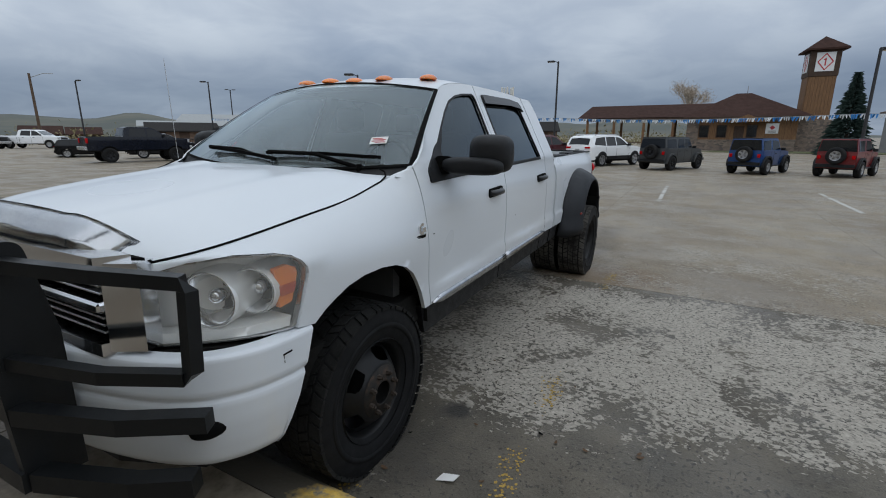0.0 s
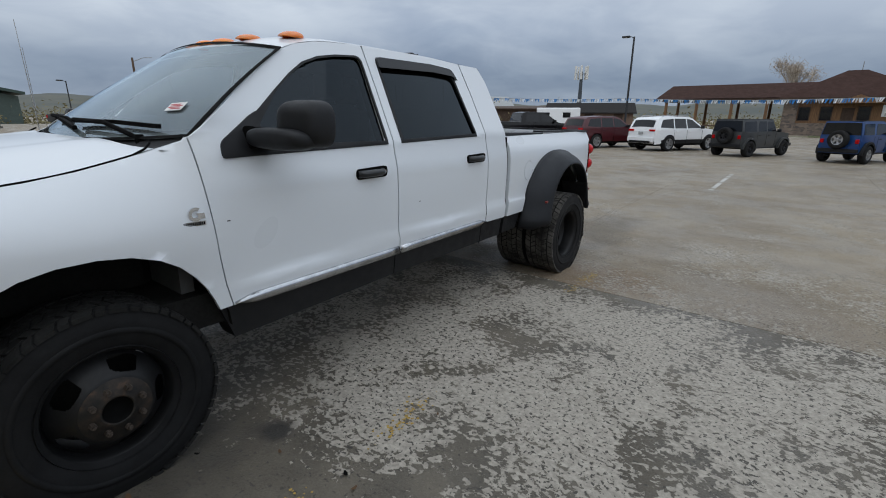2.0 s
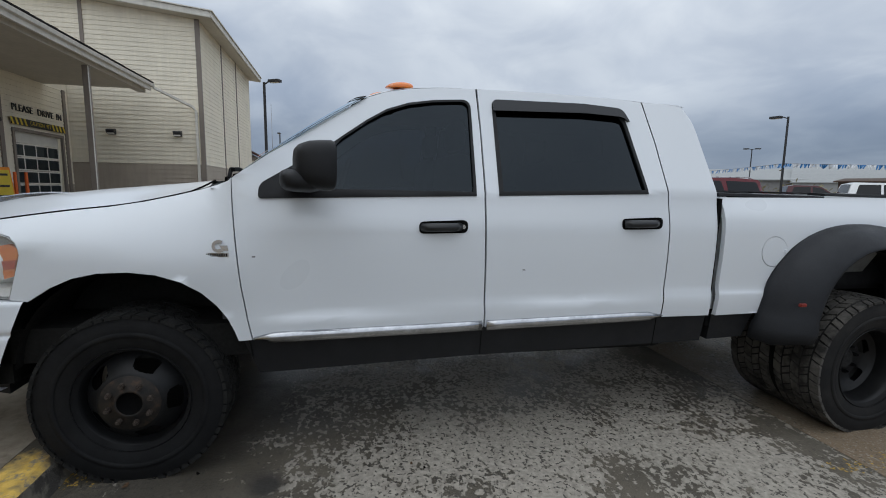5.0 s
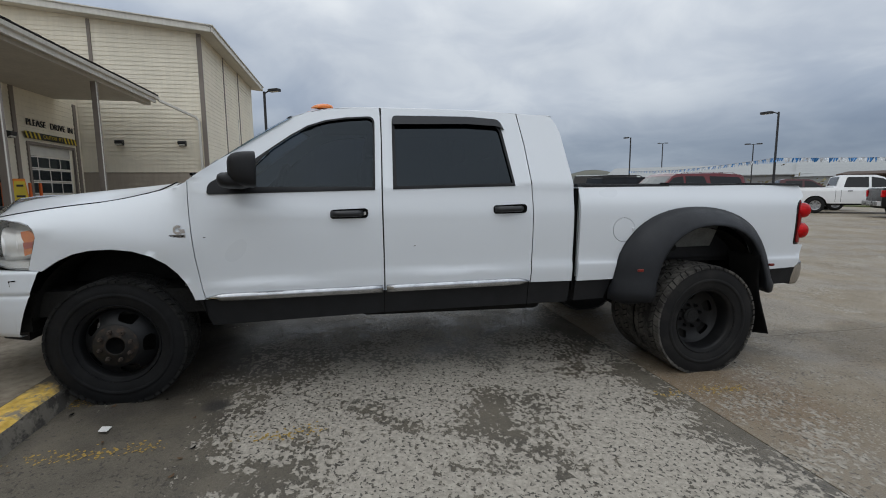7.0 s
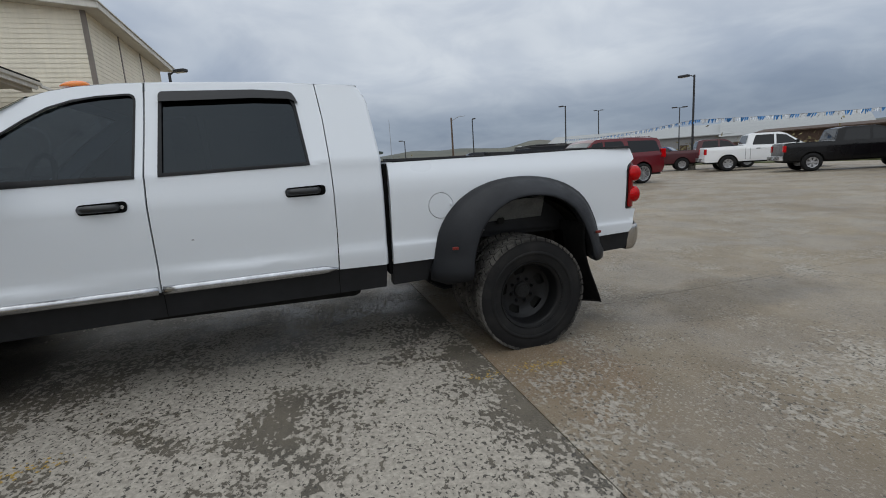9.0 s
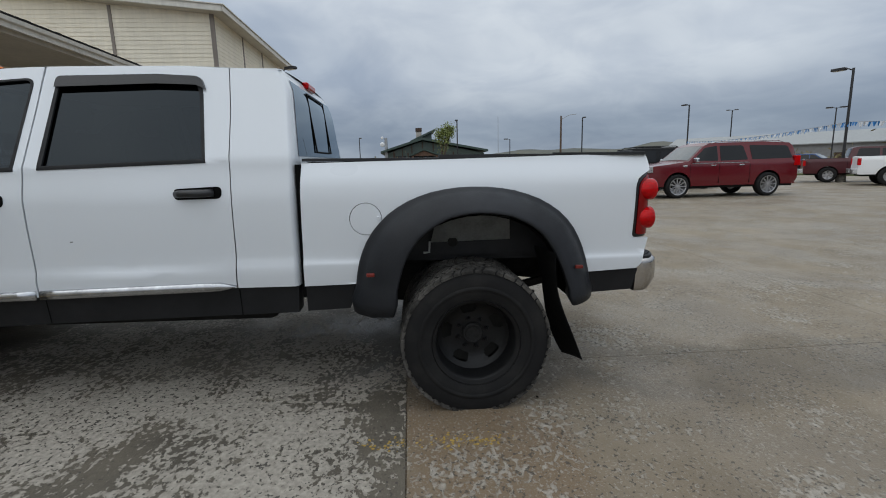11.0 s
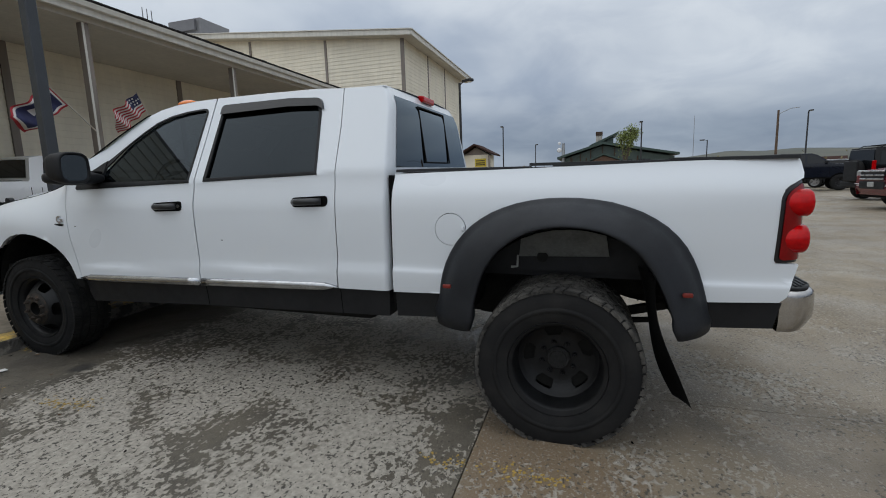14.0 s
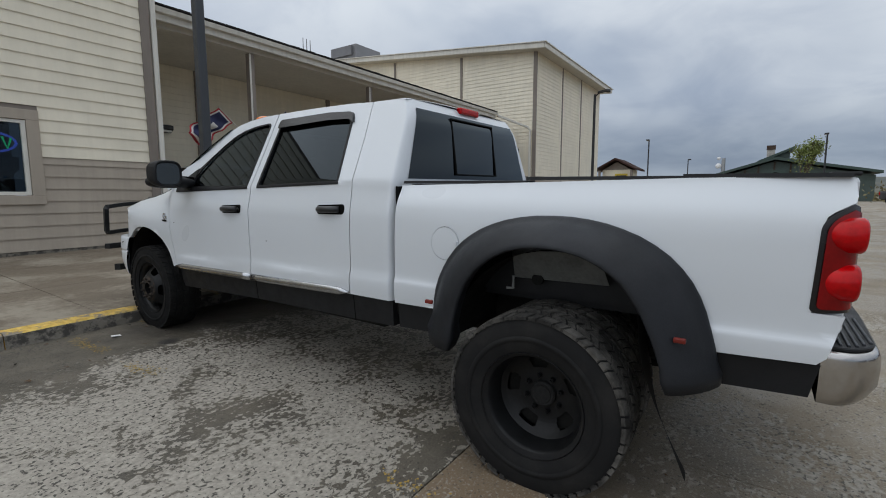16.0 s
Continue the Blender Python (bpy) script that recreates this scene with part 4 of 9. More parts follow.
def build_tyre(parent, x_out, y, z, r, width, rim_r, side):
    """A worn all-terrain tyre: carcass with shoulders, and separate lugs in rows."""
    bm = bmesh.new()
    s = side
    prof = [(rim_r - 0.012, -0.03), (rim_r + 0.012, -0.012), (rim_r + 0.05, -0.001), (rim_r + 0.10, 0.004), (r - 0.062, 0.002), (r - 0.030, -0.004), (r - 0.013, -0.012), (r - 0.0085, -0.026), (r - 0.0075, -width / 2)]
    full = prof + [(p[0], -width - p[1]) for p in reversed(prof[:-1])]
    lathe(bm, [(p[0], x_out + s * p[1]) for p in full], (0, y, z), "x", 56)
    # raised lettering ring on the side wall
    lathe(bm, [(rim_r + 0.062, x_out + s * 0.001), (rim_r + 0.064, x_out + s * 0.007), (rim_r + 0.086, x_out + s * 0.007), (rim_r + 0.088, x_out + s * 0.001)], (0, y, z), "x", 56)
    t = part("tyre", bm, rubber if y > 1 else front_rubber, parent, "worn black all-terrain tyre", smooth=True)
    rows = ((0.022, 0.05, 0.02), (0.085, 0.045, 0.5), (0.5 * width, 0.05, 0.25), (width - 0.085, 0.045, 0.5), (width - 0.022, 0.05, 0.02))
    bm = bmesh.new()
    n = 66
    for k, (off, w, ph) in enumerate(rows):
        for i in range(n):
            a = 2 * math.pi * (i + ph + 0.12 * ((i * 7 + k) % 3)) / n
            d = math.pi / n * 0.84
            skew = 0.10 * (1 if k % 2 else -1)
            pts = []
            for (du, da) in ((-w / 2, -d), (w / 2, -d), (w / 2, d), (-w / 2, d)):
                aa = a + da + skew * du / w * 0.5
                for rr in (r - 0.016, r - 0.001):
                    drop = 0.006 if k in (0, 4) and ((k == 0 and du < 0) or (k == 4 and du > 0)) else 0.0
                    pts.append((x_out - s * (off + du), y + (rr - drop) * math.cos(aa), z + (rr - drop) * math.sin(aa)))
            v = [bm.verts.new(p) for p in pts]
            for q in ((1, 3, 5, 7), (0, 1, 3, 2), (2, 3, 5, 4), (4, 5, 7, 6), (6, 7, 1, 0)):
                bm.faces.new([v[j] for j in q])
            if k in (0, 4):
                # shoulder lug that runs down the side wall
                sg = 1 if k == 0 else -1
                q = [bm.verts.new((x_out - s * (0.006 if k == 0 else width - 0.006) + s * sg * dx, y + rr * math.cos(a + da), z + rr * math.sin(a + da)))
                     for rr, dx in ((r - 0.008, -0.001), (r - 0.040, 0.001)) for da in (-d * 0.8, d * 0.8)]
                bm.faces.new((q[0], q[1], q[3], q[2]))
    bmesh.ops.recalc_face_normals(bm, faces=bm.faces)
    part("tread", bm, tread_rubber if y > 1 else front_tread, t)
    return t


def disc_with_holes(bm, x, s, y, z, prof, n_holes, hole_r, hole_at, hole_len, n=140, phase=0.25):
    """A dished wheel disc: turned profile with oval openings left out of it."""
    fine = []
    for (r0, h0), (r1, h1) in zip(prof, prof[1:]):
        m = 4 if r0 > 0.115 and hole_len > 0 else 1
        fine += [(r0 + (r1 - r0) * i / m, h0 + (h1 - h0) * i / m) for i in range(m)]
    prof = fine + prof[-1:]
    rings = []
    for r, h in prof:
        rings.append([bm.verts.new((x + s * h, y + r * math.cos(2 * math.pi * i / n), z + r * math.sin(2 * math.pi * i / n))) for i in range(n)])
    for k, (p, q) in enumerate(zip(rings, rings[1:])):
        for i in range(n):
            j = (i + 1) % n
            mid = (prof[k][0] + prof[k + 1][0]) / 2
            ph = ((i + 0.5) / n * n_holes + phase) % 1
            if hole_len > 0 and abs((mid - hole_at) / hole_r) ** 4 + abs((ph - 0.5) / (hole_len / 2)) ** 4 < 1:
                continue
            bm.faces.new((p[i], p[j], q[j], q[i]))
    bmesh.ops.recalc_face_normals(bm, faces=bm.faces)
    return bm


def wheel(parent, x_out, y, z, r, style, side):
    s, rim, width = side, 0.242, 0.285
    bm = bmesh.new()
    # rim barrel
    lathe(bm, [(rim + 0.006, x_out - s * 0.008), (rim + 0.012, x_out - s * 0.016), (rim + 0.002, x_out - s * 0.026), (rim - 0.012, x_out - s * 0.030), (rim - 0.018, x_out - s * 0.06),
               (rim - 0.030, x_out - s * 0.10), (rim - 0.032, x_out - s * 0.20), (rim + 0.004, x_out - s * (width - 0.02))], (0, y, z), "x", 56)
    w = part("wheel", bm, steel_dark, parent, {"front": "front steel wheel with rusty lug nuts", "rear": "dished outer rear steel wheel"}.get(style, "inner rear steel wheel"), smooth=True)
    bm = bmesh.new()
    if style == "front":
        prof = [(0.212, -0.080), (0.203, -0.068), (0.190, -0.052), (0.176, -0.036), (0.162, -0.021), (0.149, -0.008), (0.136, 0.003), (0.124, 0.008), (0.058, 0.008)]
        disc_with_holes(bm, x_out, s, y, z, prof, 5, 0.027, 0.174, 0.46, phase=0.528)
    elif style == "rear":
        prof = [(0.210, -0.140), (0.190, -0.158), (0.165, -0.172), (0.150, -0.178), (0.132, -0.182), (0.115, -0.184), (0.055, -0.184)]
        disc_with_holes(bm, x_out, s, y, z, prof, 5, 0.030, 0.156, 0.46, phase=0.111)
    else:
        prof = [(0.210, -0.10), (0.12, -0.06), (0.0, -0.06)]
        disc_with_holes(bm, x_out, s, y, z, prof, 6, 0.0, 0.150, 0.0)
    part("disc", bm, steel_dark, w, smooth=True)
    if style != "inner":
        base = 0.008 if style == "front" else -0.184
        bm = bmesh.new()
        if style == "front":
            lathe(bm, [(0.128, x_out + s * (base - 0.004)), (0.125, x_out + s * (base + 0.006)), (0.066, x_out + s * (base + 0.008)), (0.062, x_out + s * (base + 0.014)), (0.054, x_out + s * (base + 0.012)), (0.050, x_out + s * (base - 0.05)), (0.0, x_out + s * (base - 0.055))], (0, y, z), "x", 40)
        else:
            lathe(bm, [(0.064, x_out + s * (base - 0.002)), (0.062, x_out + s * (base + 0.018)), (0.054, x_out + s * (base + 0.024)), (0.044, x_out + s * (base + 0.022)), (0.042, x_out + s * (base + 0.026)), (0.0, x_out + s * (base + 0.026))], (0, y, z), "x", 32)
        part("hub", bm, rusty if style == "front" else worn_hub, w, "rust-stained hub" if style == "front" else "", smooth=style == "front")
        if style == "front":
            part("hub_bore", lathe(bmesh.new(), [(0.053, x_out + s * (base + 0.0125)), (0.048, x_out + s * (base - 0.02)), (0.0, x_out + s * (base - 0.03))], (0, y, z), "x", 28), gap_black, w, smooth=True)
        rad = 0.092 if style == "front" else 0.088
        for i in range(8):
            a = 2 * math.pi * (i + 0.35) / 8
            c = (y + rad * math.cos(a), z + rad * math.sin(a))
            bm = tube(bmesh.new(), (x_out + s * base, *c), (x_out + s * (base + 0.026), *c), 0.0135, 0.0125, 6)
            tube(bm, (x_out + s * (base + 0.026), *c), (x_out + s * (base + 0.036), *c), 0.007, 0.007, 6)
            part("lug_nut", bm, rusty_nut if style == "front" else steel_dark, w)
        bm = lathe(bmesh.new(), [(0.19, x_out - s * 0.20), (0.10, x_out - s * 0.205), (0.0, x_out - s * 0.205)], (0, y, z), "x", 32)
        part("brake_drum", bm, underbody, w)
    build_tyre(w, x_out, y, z, r, width, rim, side)
    return w


FLARE_OUT = [(3.385, 0.548), (3.405, 0.70), (3.43, 0.84), (3.475, 0.955), (3.55, 1.06), (3.65, 1.145), (3.77, 1.205), (3.92, 1.245), (4.08, 1.258), (4.25, 1.248), (4.40, 1.212), (4.53, 1.152), (4.635, 1.065), (4.705, 0.96), (4.75, 0.84), (4.785, 0.70), (4.80, 0.615)]
FLARE_IN = [(3.625, 0.565), (3.645, 0.70), (3.675, 0.82), (3.715, 0.915), (3.775, 0.995), (3.85, 1.055), (3.93, 1.097), (4.01, 1.118), (4.09, 1.126), (4.17, 1.122), (4.26, 1.107), (4.35, 1.070), (4.43, 1.015), (4.50, 0.925), (4.555, 0.82), (4.60, 0.70), (4.625, 0.60)]


def build_flare(parent, side):
    rows = []
    # (share from the outer to the inner curve, half width)
    for t, x in ((0.0, None), (0.0, 0.02), (0.10, 1.045), (0.30, 1.105), (0.55, 1.155), (0.80, 1.188), (0.95, 1.200), (1.0, 1.196), (0.985, 1.165), (0.93, 1.10)):
        row = []
        for (a, b) in zip(FLARE_OUT, FLARE_IN):
            y, z = a[0] + (b[0] - a[0]) * t, a[1] + (b[1] - a[1]) * t
            low = smooth01((0.80 - z) / 0.25) * 0.02
            xx = side_x(y, z) - 0.004 if x is None else side_x(y, z) + x if x < 0.5 else x + low * (1 - t)
            row.append(Vector((side * xx, y, z)))
        rows.append(row)
    bm = bmesh.new()
    vs = [[bm.verts.new(p) for p in r] for r in rows]
    for r0, r1 in zip(vs, vs[1:]):
        for i in range(len(r0) - 1):
            bm.faces.new((r0[i], r1[i], r1[i + 1], r0[i + 1]))
    for end in (0, -1):
        bm.faces.new([r[end] for r in vs])
    bmesh.ops.recalc_face_normals(bm, faces=bm.faces)
    bmesh.ops.subdivide_edges(bm, edges=bm.edges[:], cuts=1, smooth=0.6, use_grid_fill=True)
    fl = part("fender_flare", bm, flare_trim, parent, "wide faded black plastic wheel-arch flare", smooth=True)
    for y, z, x in ((3.505, 0.804, 1.196), (4.66, 0.816, 1.17)):
        part("side_marker", rounded(bmesh.new(), (side * x - 0.008, y - 0.022, z - 0.010), (side * x + 0.010, y + 0.022, z + 0.010), 0.005, 2), dark_marker, fl, "small red marker lamp")
    return fl


lamp_black = simple("lamp_surround_black", (0.010, 0.008, 0.009), 0.25, vary=0.2, Specular_IOR_Level=0.4)
dirty_panel = simple("dirty_grey_panel", (0.26, 0.265, 0.255), 0.7, vary=0.3, scale=8)
mirror_face = simple("mirror_face", (0.80, 0.82, 0.84), 0.03, 1.0, vary=0.02)
handle_black = simple("satin_black_plastic", (0.013, 0.014, 0.016), 0.32, vary=0.2, Specular_IOR_Level=0.5)
smoked = simple("smoked_plastic", (0.008, 0.009, 0.011), 0.18, vary=0.2, Specular_IOR_Level=0.45)
dark_marker = simple("grimy_red_marker", (0.15, 0.018, 0.012), 0.35, vary=0.3, Specular_IOR_Level=0.3)
amber_red = simple("orange_red_lens", (0.42, 0.05, 0.015), 0.2, vary=0.1, Coat_Weight=0.6)
truck = thing("pickup_truck", "white crew-cab pickup with black flares, twin rear wheels and bull bar", "truck", LEVEL)
ARCH = [(0.462, 0.652), (0.445, 0.70), (0.415, 0.765), (0.37, 0.83), (0.31, 0.893), (0.23, 0.945), (0.13, 0.980), (0.02, 0.993), (-0.10, 0.988), (-0.20, 0.965), (-0.29, 0.922), (-0.345, 0.885), (-0.378, 0.862)]
SEAM_A = [(0.527, 0.655), (0.505, 0.76), (0.482, 0.92), (0.463, 1.12), (0.449, 1.28), (0.437, 1.418)]
HEADLAMP = [(-0.800, 1.112), (-0.73, 1.143), (-0.62, 1.158), (-0.50, 1.148), (-0.448, 1.133), (-0.418, 1.111), (-0.404, 1.088), (-0.401, 1.064), (-0.408, 1.036), (-0.452, 0.888), (-0.466, 0.872), (-0.60, 0.868), (-0.72, 0.868), (-0.803, 0.866)]
for s in (1, -1):
    # front wing: arch, wheel opening, hood line, lamp cut-out
    top = [(y, hood_edge_z(y) - 0.005) for y in (0.42, 0.36, 0.28, 0.18, 0.05, -0.1, -0.25, -0.4, -0.55, -0.68, -0.79)]
    lamp_cut = [(-0.795, 1.120), (-0.73, 1.150), (-0.62, 1.165), (-0.50, 1.155), (-0.445, 1.140), (-0.413, 1.116), (-0.398, 1.091), (-0.395, 1.064), (-0.402, 1.036), (-0.452, 0.868)]
    seam = [(y - 0.006, z) for y, z in SEAM_A]
    wing = panel("front_fender", seam + top[:1] + top[1:] + lamp_cut + [(-0.40, 0.864)] + ARCH[::-1] , white_paint, truck, s, label="white front wing")
    # badge: a chrome emblem over a small dark bar
    bm = bmesh.new()
    xb = side_x(0.40, 1.10)
    ring = [(0.392 + 0.030 * math.cos(t), 1.108 + 0.030 * math.sin(t)) for t in (radians(55 + 25 * i) for i in range(11))]
    ring += [(0.392 + 0.017 * math.cos(t), 1.108 + 0.015 * math.sin(t)) for t in (radians(305 - 25 * i) for i in range(11))]
    poly_prism(bm, ring, "x", s * (xb - 0.004), s * (xb + 0.007))
    poly_prism(bm, [(0.394, 1.112), (0.428, 1.112), (0.432, 1.088), (0.388, 1.088), (0.388, 1.095), (0.402, 1.098)], "x", s * (xb - 0.004), s * (xb + 0.006))
    part("emblem", bm, chrome, wing, "small chrome emblem")
    bm = boxed(s * (xb + 0.001) - 0.005, s * (xb + 0.001) + 0.005, 0.334, 0.432, 1.058, 1.078)
    plate = part("name_bar", bm, dull_chrome, wing, "small metal name plate with dark lettering")
    for i in range(12):
        y0 = 0.338 + i * 0.0076
        part("letter_bar", boxed(s * (xb + 0.0064) - 0.0007, s * (xb + 0.0064) + 0.0007, y0, y0 + 0.0054, 1.061, 1.075), gap_black, plate)
    # front door with its window
    win1 = fillet([(0.578, belt(0.57) + 0.004, 0.03), (0.76, 1.500), (0.937, 1.636), (1.06, 1.728), (1.17, 1.796), (1.29, 1.838), (1.42, 1.862), (1.622, 1.880, 0.05), (1.603, belt(1.6) + 0.006, 0.015)])
    edge = [(1.06, 1.855), (1.16, 1.895), (1.30, 1.925), (1.48, 1.943), (1.662, 1.950)]
    d1 = panel("front_door", SEAM_A[::-1] + [(1.668, sill(1.66)), (1.664, 0.95), (1.657, 1.2), (1.656, 1.38), (1.664, 1.7)] + edge[::-1] + [(0.86, 1.722), (0.62, 1.552)], white_paint, truck, s, [win1], label="white front door with a dark window")
    panel("window_pane", fillet([(0.70, 1.36), (0.937, 1.630), (1.06, 1.722), (1.17, 1.790), (1.29, 1.832), (1.42, 1.856), (1.616, 1.874, 0.05), (1.598, belt(1.6) + 0.008)]), tint_glass, d1, s, offset=-0.014, flange=0.004, label="dark tinted side window")
    panel("window_seal", fillet([(0.556, belt(0.55) - 0.012, 0.02), (0.76, 1.506), (0.935, 1.642), (1.058, 1.734), (1.167, 1.802), (1.288, 1.845), (1.42, 1.869), (1.626, 1.887, 0.055), (1.614, belt(1.6) - 0.012)]), black_trim, d1, s,
          [fillet([(0.70, 1.378), (0.937, 1.631), (1.06, 1.723), (1.17, 1.791), (1.29, 1.833), (1.42, 1.857), (1.614, 1.875, 0.05), (1.599, belt(1.6) + 0.010)])], offset=0.004, flange=0.012)
    # rear door
    win2 = fillet([(1.748, belt(1.75) + 0.004, 0.02), (1.754, 1.886, 0.03), (2.30, 1.900), (2.545, 1.885, 0.10), (2.607, belt(2.6) + 0.002, 0.02)])
    d2 = panel("rear_door", [(1.677, sill(1.68)), (2.733, sill(2.73)), (2.742, 0.95), (2.742, 1.22), (2.736, 1.41), (2.720, 1.70), (2.690, 1.945), (2.45, 1.956), (2.1, 1.958), (1.674, 1.951), (1.673, 1.7), (1.666, 1.38), (1.667, 1.2), (1.673, 0.95)],
               white_paint, truck, s, [win2], label="white rear door with a dark window")
    panel("window_pane", fillet([(1.752, belt(1.75) + 0.004), (1.758, 1.882, 0.03), (2.30, 1.896), (2.54, 1.881, 0.10), (2.603, belt(2.6) + 0.002)]), side_glass, d2, s, offset=-0.014, flange=0.004, label="dark tinted side window")
    panel("window_seal", fillet([(1.735, belt(1.73) - 0.012), (1.748, 1.892, 0.035), (2.30, 1.906), (2.55, 1.891, 0.105), (2.613, belt(2.6) - 0.012)]), black_trim, d2, s,
          [fillet([(1.760, belt(1.75) + 0.01), (1.766, 1.874, 0.03), (2.30, 1.888), (2.532, 1.874, 0.10), (2.594, belt(2.6) + 0.01)])], offset=0.004, flange=0.012)
    panel("rain_guard", fillet([(1.750, 1.830), (1.750, 1.894, 0.03), (2.30, 1.906), (2.545, 1.893, 0.10), (2.575, 1.815), (2.53, 1.842, 0.05), (2.30, 1.850)]), smoked, d2, s, offset=0.022, flange=0.024, label="smoked plastic rain guard over the window")
    # handles
    for dd, y0, z0 in ((d1, 1.322, 1.202), (d2, 2.452, 1.234)):
        xh = side_x(y0 + 0.1, z0)
        bm = bmesh.new()
        poly_prism(bm, fillet([(y0 - 0.008, z0 - 0.030, 0.026), (y0 + 0.242, z0 - 0.024, 0.030), (y0 + 0.242, z0 + 0.042, 0.030), (y0 - 0.008, z0 + 0.030, 0.026)], 7), "x", s * (xh - 0.02), s * (xh + 0.006))
        h = part("door_handle", bm, gap_black, dd, "black door handle", smooth=False)
        bm = bmesh.new()
        pipe(bm, [(s * (xh + 0.004), y0 + 0.006, z0 + 0.002), (s * (xh + 0.028), y0 + 0.04, z0 + 0.004), (s * (xh + 0.032), y0 + 0.11, z0 + 0.006), (s * (xh + 0.028), y0 + 0.17, z0 + 0.007), (s * (xh + 0.006), y0 + 0.20, z0 + 0.008)], 0.021, 12)
        part("grip", bm, handle_black, h, smooth=True)
        if dd is d1:
            part("key_lock", tube(bmesh.new(), (s * (xh + 0.004), y0 + 0.218, z0 + 0.008), (s * (xh + 0.012), y0 + 0.218, z0 + 0.008), 0.011, sides=14), dull_chrome, h)
    # chrome strips along the sills
    for dd, a, b in ((d1, 0.530, 1.658), (d2, 1.684, 2.735)):
        bm = bmesh.new()
        n = 12
        vs = []
        for i in range(n + 1):
            y = a + (b - a) * i / n
            z = sill(y) + 0.012
            t = min(1.0, min(i, n - i) / 1.2 + 0.12) if (dd is d1 and i < 3) or (dd is d2 and i > n - 3) else 1.0
            xx = side_x(y, z)
            vs.append([bm.verts.new((s * (xx + dx), y, z + dz * t)) for dx, dz in ((0.0, -0.027), (0.016, -0.023), (0.020, -0.006), (0.021, 0.008), (0.014, 0.023), (0.0, 0.027))])
        for p, q in zip(vs, vs[1:]):
            for i in range(5):
                bm.faces.new((p[i], q[i], q[i + 1], p[i + 1]))
        bm.faces.new(vs[0]), bm.faces.new(vs[-1])
        bmesh.ops.recalc_face_normals(bm, faces=bm.faces)
        part("chrome_strip", bm, strip_chrome, dd, "scuffed chrome sill strip", smooth=True)
    # cab rear corner: side, rounded corner and half of the back in one skin
    def corner(u, v, s=s):
        z = sill(2.74) + (1.945 - sill(2.74)) * v
        xs_ = side_x(2.80, z)
        yb = 3.085 - 0.10 * max(0.0, z - 1.43) - 1.1 * max(0.0, z - 1.80) ** 1.6
        y0 = lerp([(0.64, 2.739), (0.95, 2.748), (1.22, 2.748), (1.41, 2.742), (1.70, 2.726), (1.945, 2.696)], z)
        r = 0.03
        if u < 0.35:
            t = u / 0.35
            return Vector((s * xs_, y0 + (yb - r - y0) * t, z))
        if u < 0.75:
            a = (u - 0.35) / 0.4 * math.pi / 2
            return Vector((s * (xs_ - 0.075 + 0.075 * math.cos(a)), yb - r + r * math.sin(a), z))
        t = (u - 0.75) / 0.25
        return Vector((s * (xs_ - 0.075) * (1 - t), yb, z))
    part("cab_corner", grid_sheet(corner, 28, 40, s < 0), white_paint, truck, "white rear cab corner", smooth=True)
    # black rocker under the doors
    low = lambda y, z: 0.962 + 0.10 * (z - 0.6)
    panel("rocker", [(0.545, 0.468), (0.73, 0.474), (1.66, 0.508), (3.06, 0.532), (3.07, sill(3.07) - 0.004), (1.67, sill(1.67) - 0.004), (0.535, sill(0.53) - 0.004), (0.475, 0.646)], black_trim, truck, s, fx=low, label="dusty black sill panel", flange=0.12)
    for y in (1.672, 2.735):
        zt = sill(y) - 0.008
        part("rocker_seam", poly_prism(bmesh.new(), [(s * (0.958 + 0.10 * (z - 0.6)), z) for z in (0.512, zt)] + [(s * (0.9645 + 0.10 * (z - 0.6)), z) for z in (zt, 0.512)], "y", y - 0.002, y + 0.002), gap_black, truck)
    # bed side, fuel flap
    arch = [(a[0] + (b[0] - a[0]) * 0.45, a[1] + (b[1] - a[1]) * 0.45) for a, b in zip(FLARE_OUT, FLARE_IN)]
    arch = [p for p in arch if p[1] > 0.72]
    bed_top = [(5.136, 1.437), (4.6, 1.430), (3.9, 1.412), (3.12, 1.396)]
    fuel = [(3.474 + 0.092 * math.cos(t), 1.084 + 0.092 * math.sin(t)) for t in (2 * math.pi * i / 32 for i in range(32))]
    bed = panel("bed_side", [(3.112, 0.70)] + [(3.42, 0.707), (arch[0][0], 0.71)] + arch + [(arch[-1][0], 0.742), (5.085, 0.757), (5.112, 0.785), (5.132, 0.86), (5.150, 0.942), (5.054, 0.945), (5.064, 1.262), (5.072, 1.290), (5.092, 1.308), (5.148, 1.342), (5.152, 1.365), (5.146, 1.415)] + bed_top, white_paint, truck, s, [fuel], label="white pickup bed side", flange=0.03, step=(0.09, 0.02))
    flap = panel("fuel_flap", [(3.474 + 0.0885 * math.cos(t), 1.084 + 0.0885 * math.sin(t)) for t in (2 * math.pi * i / 32 for i in range(32))], white_paint, bed, s, offset=0.002, label="round white fuel flap")
    part("latch", rounded(bmesh.new(), (s * 1.012 - 0.006, 3.538, 1.078), (s * 1.012 + 0.008, 3.556, 1.10), 0.004, 2), white_paint, flap)
    panel("bed_lower_trim", [(3.112, 0.538), (3.36, 0.548), (3.41, 0.70), (3.112, 0.695)], black_trim, truck, s, fx=low, flange=0.1)
    panel("bed_lower_trim", [(4.74, 0.60), (5.075, 0.62), (5.10, 0.752), (4.74, 0.742)], black_trim, truck, s, fx=low, flange=0.1)
    build_flare(truck, s)
    # bed rail cap and inner wall
    bm = bmesh.new()
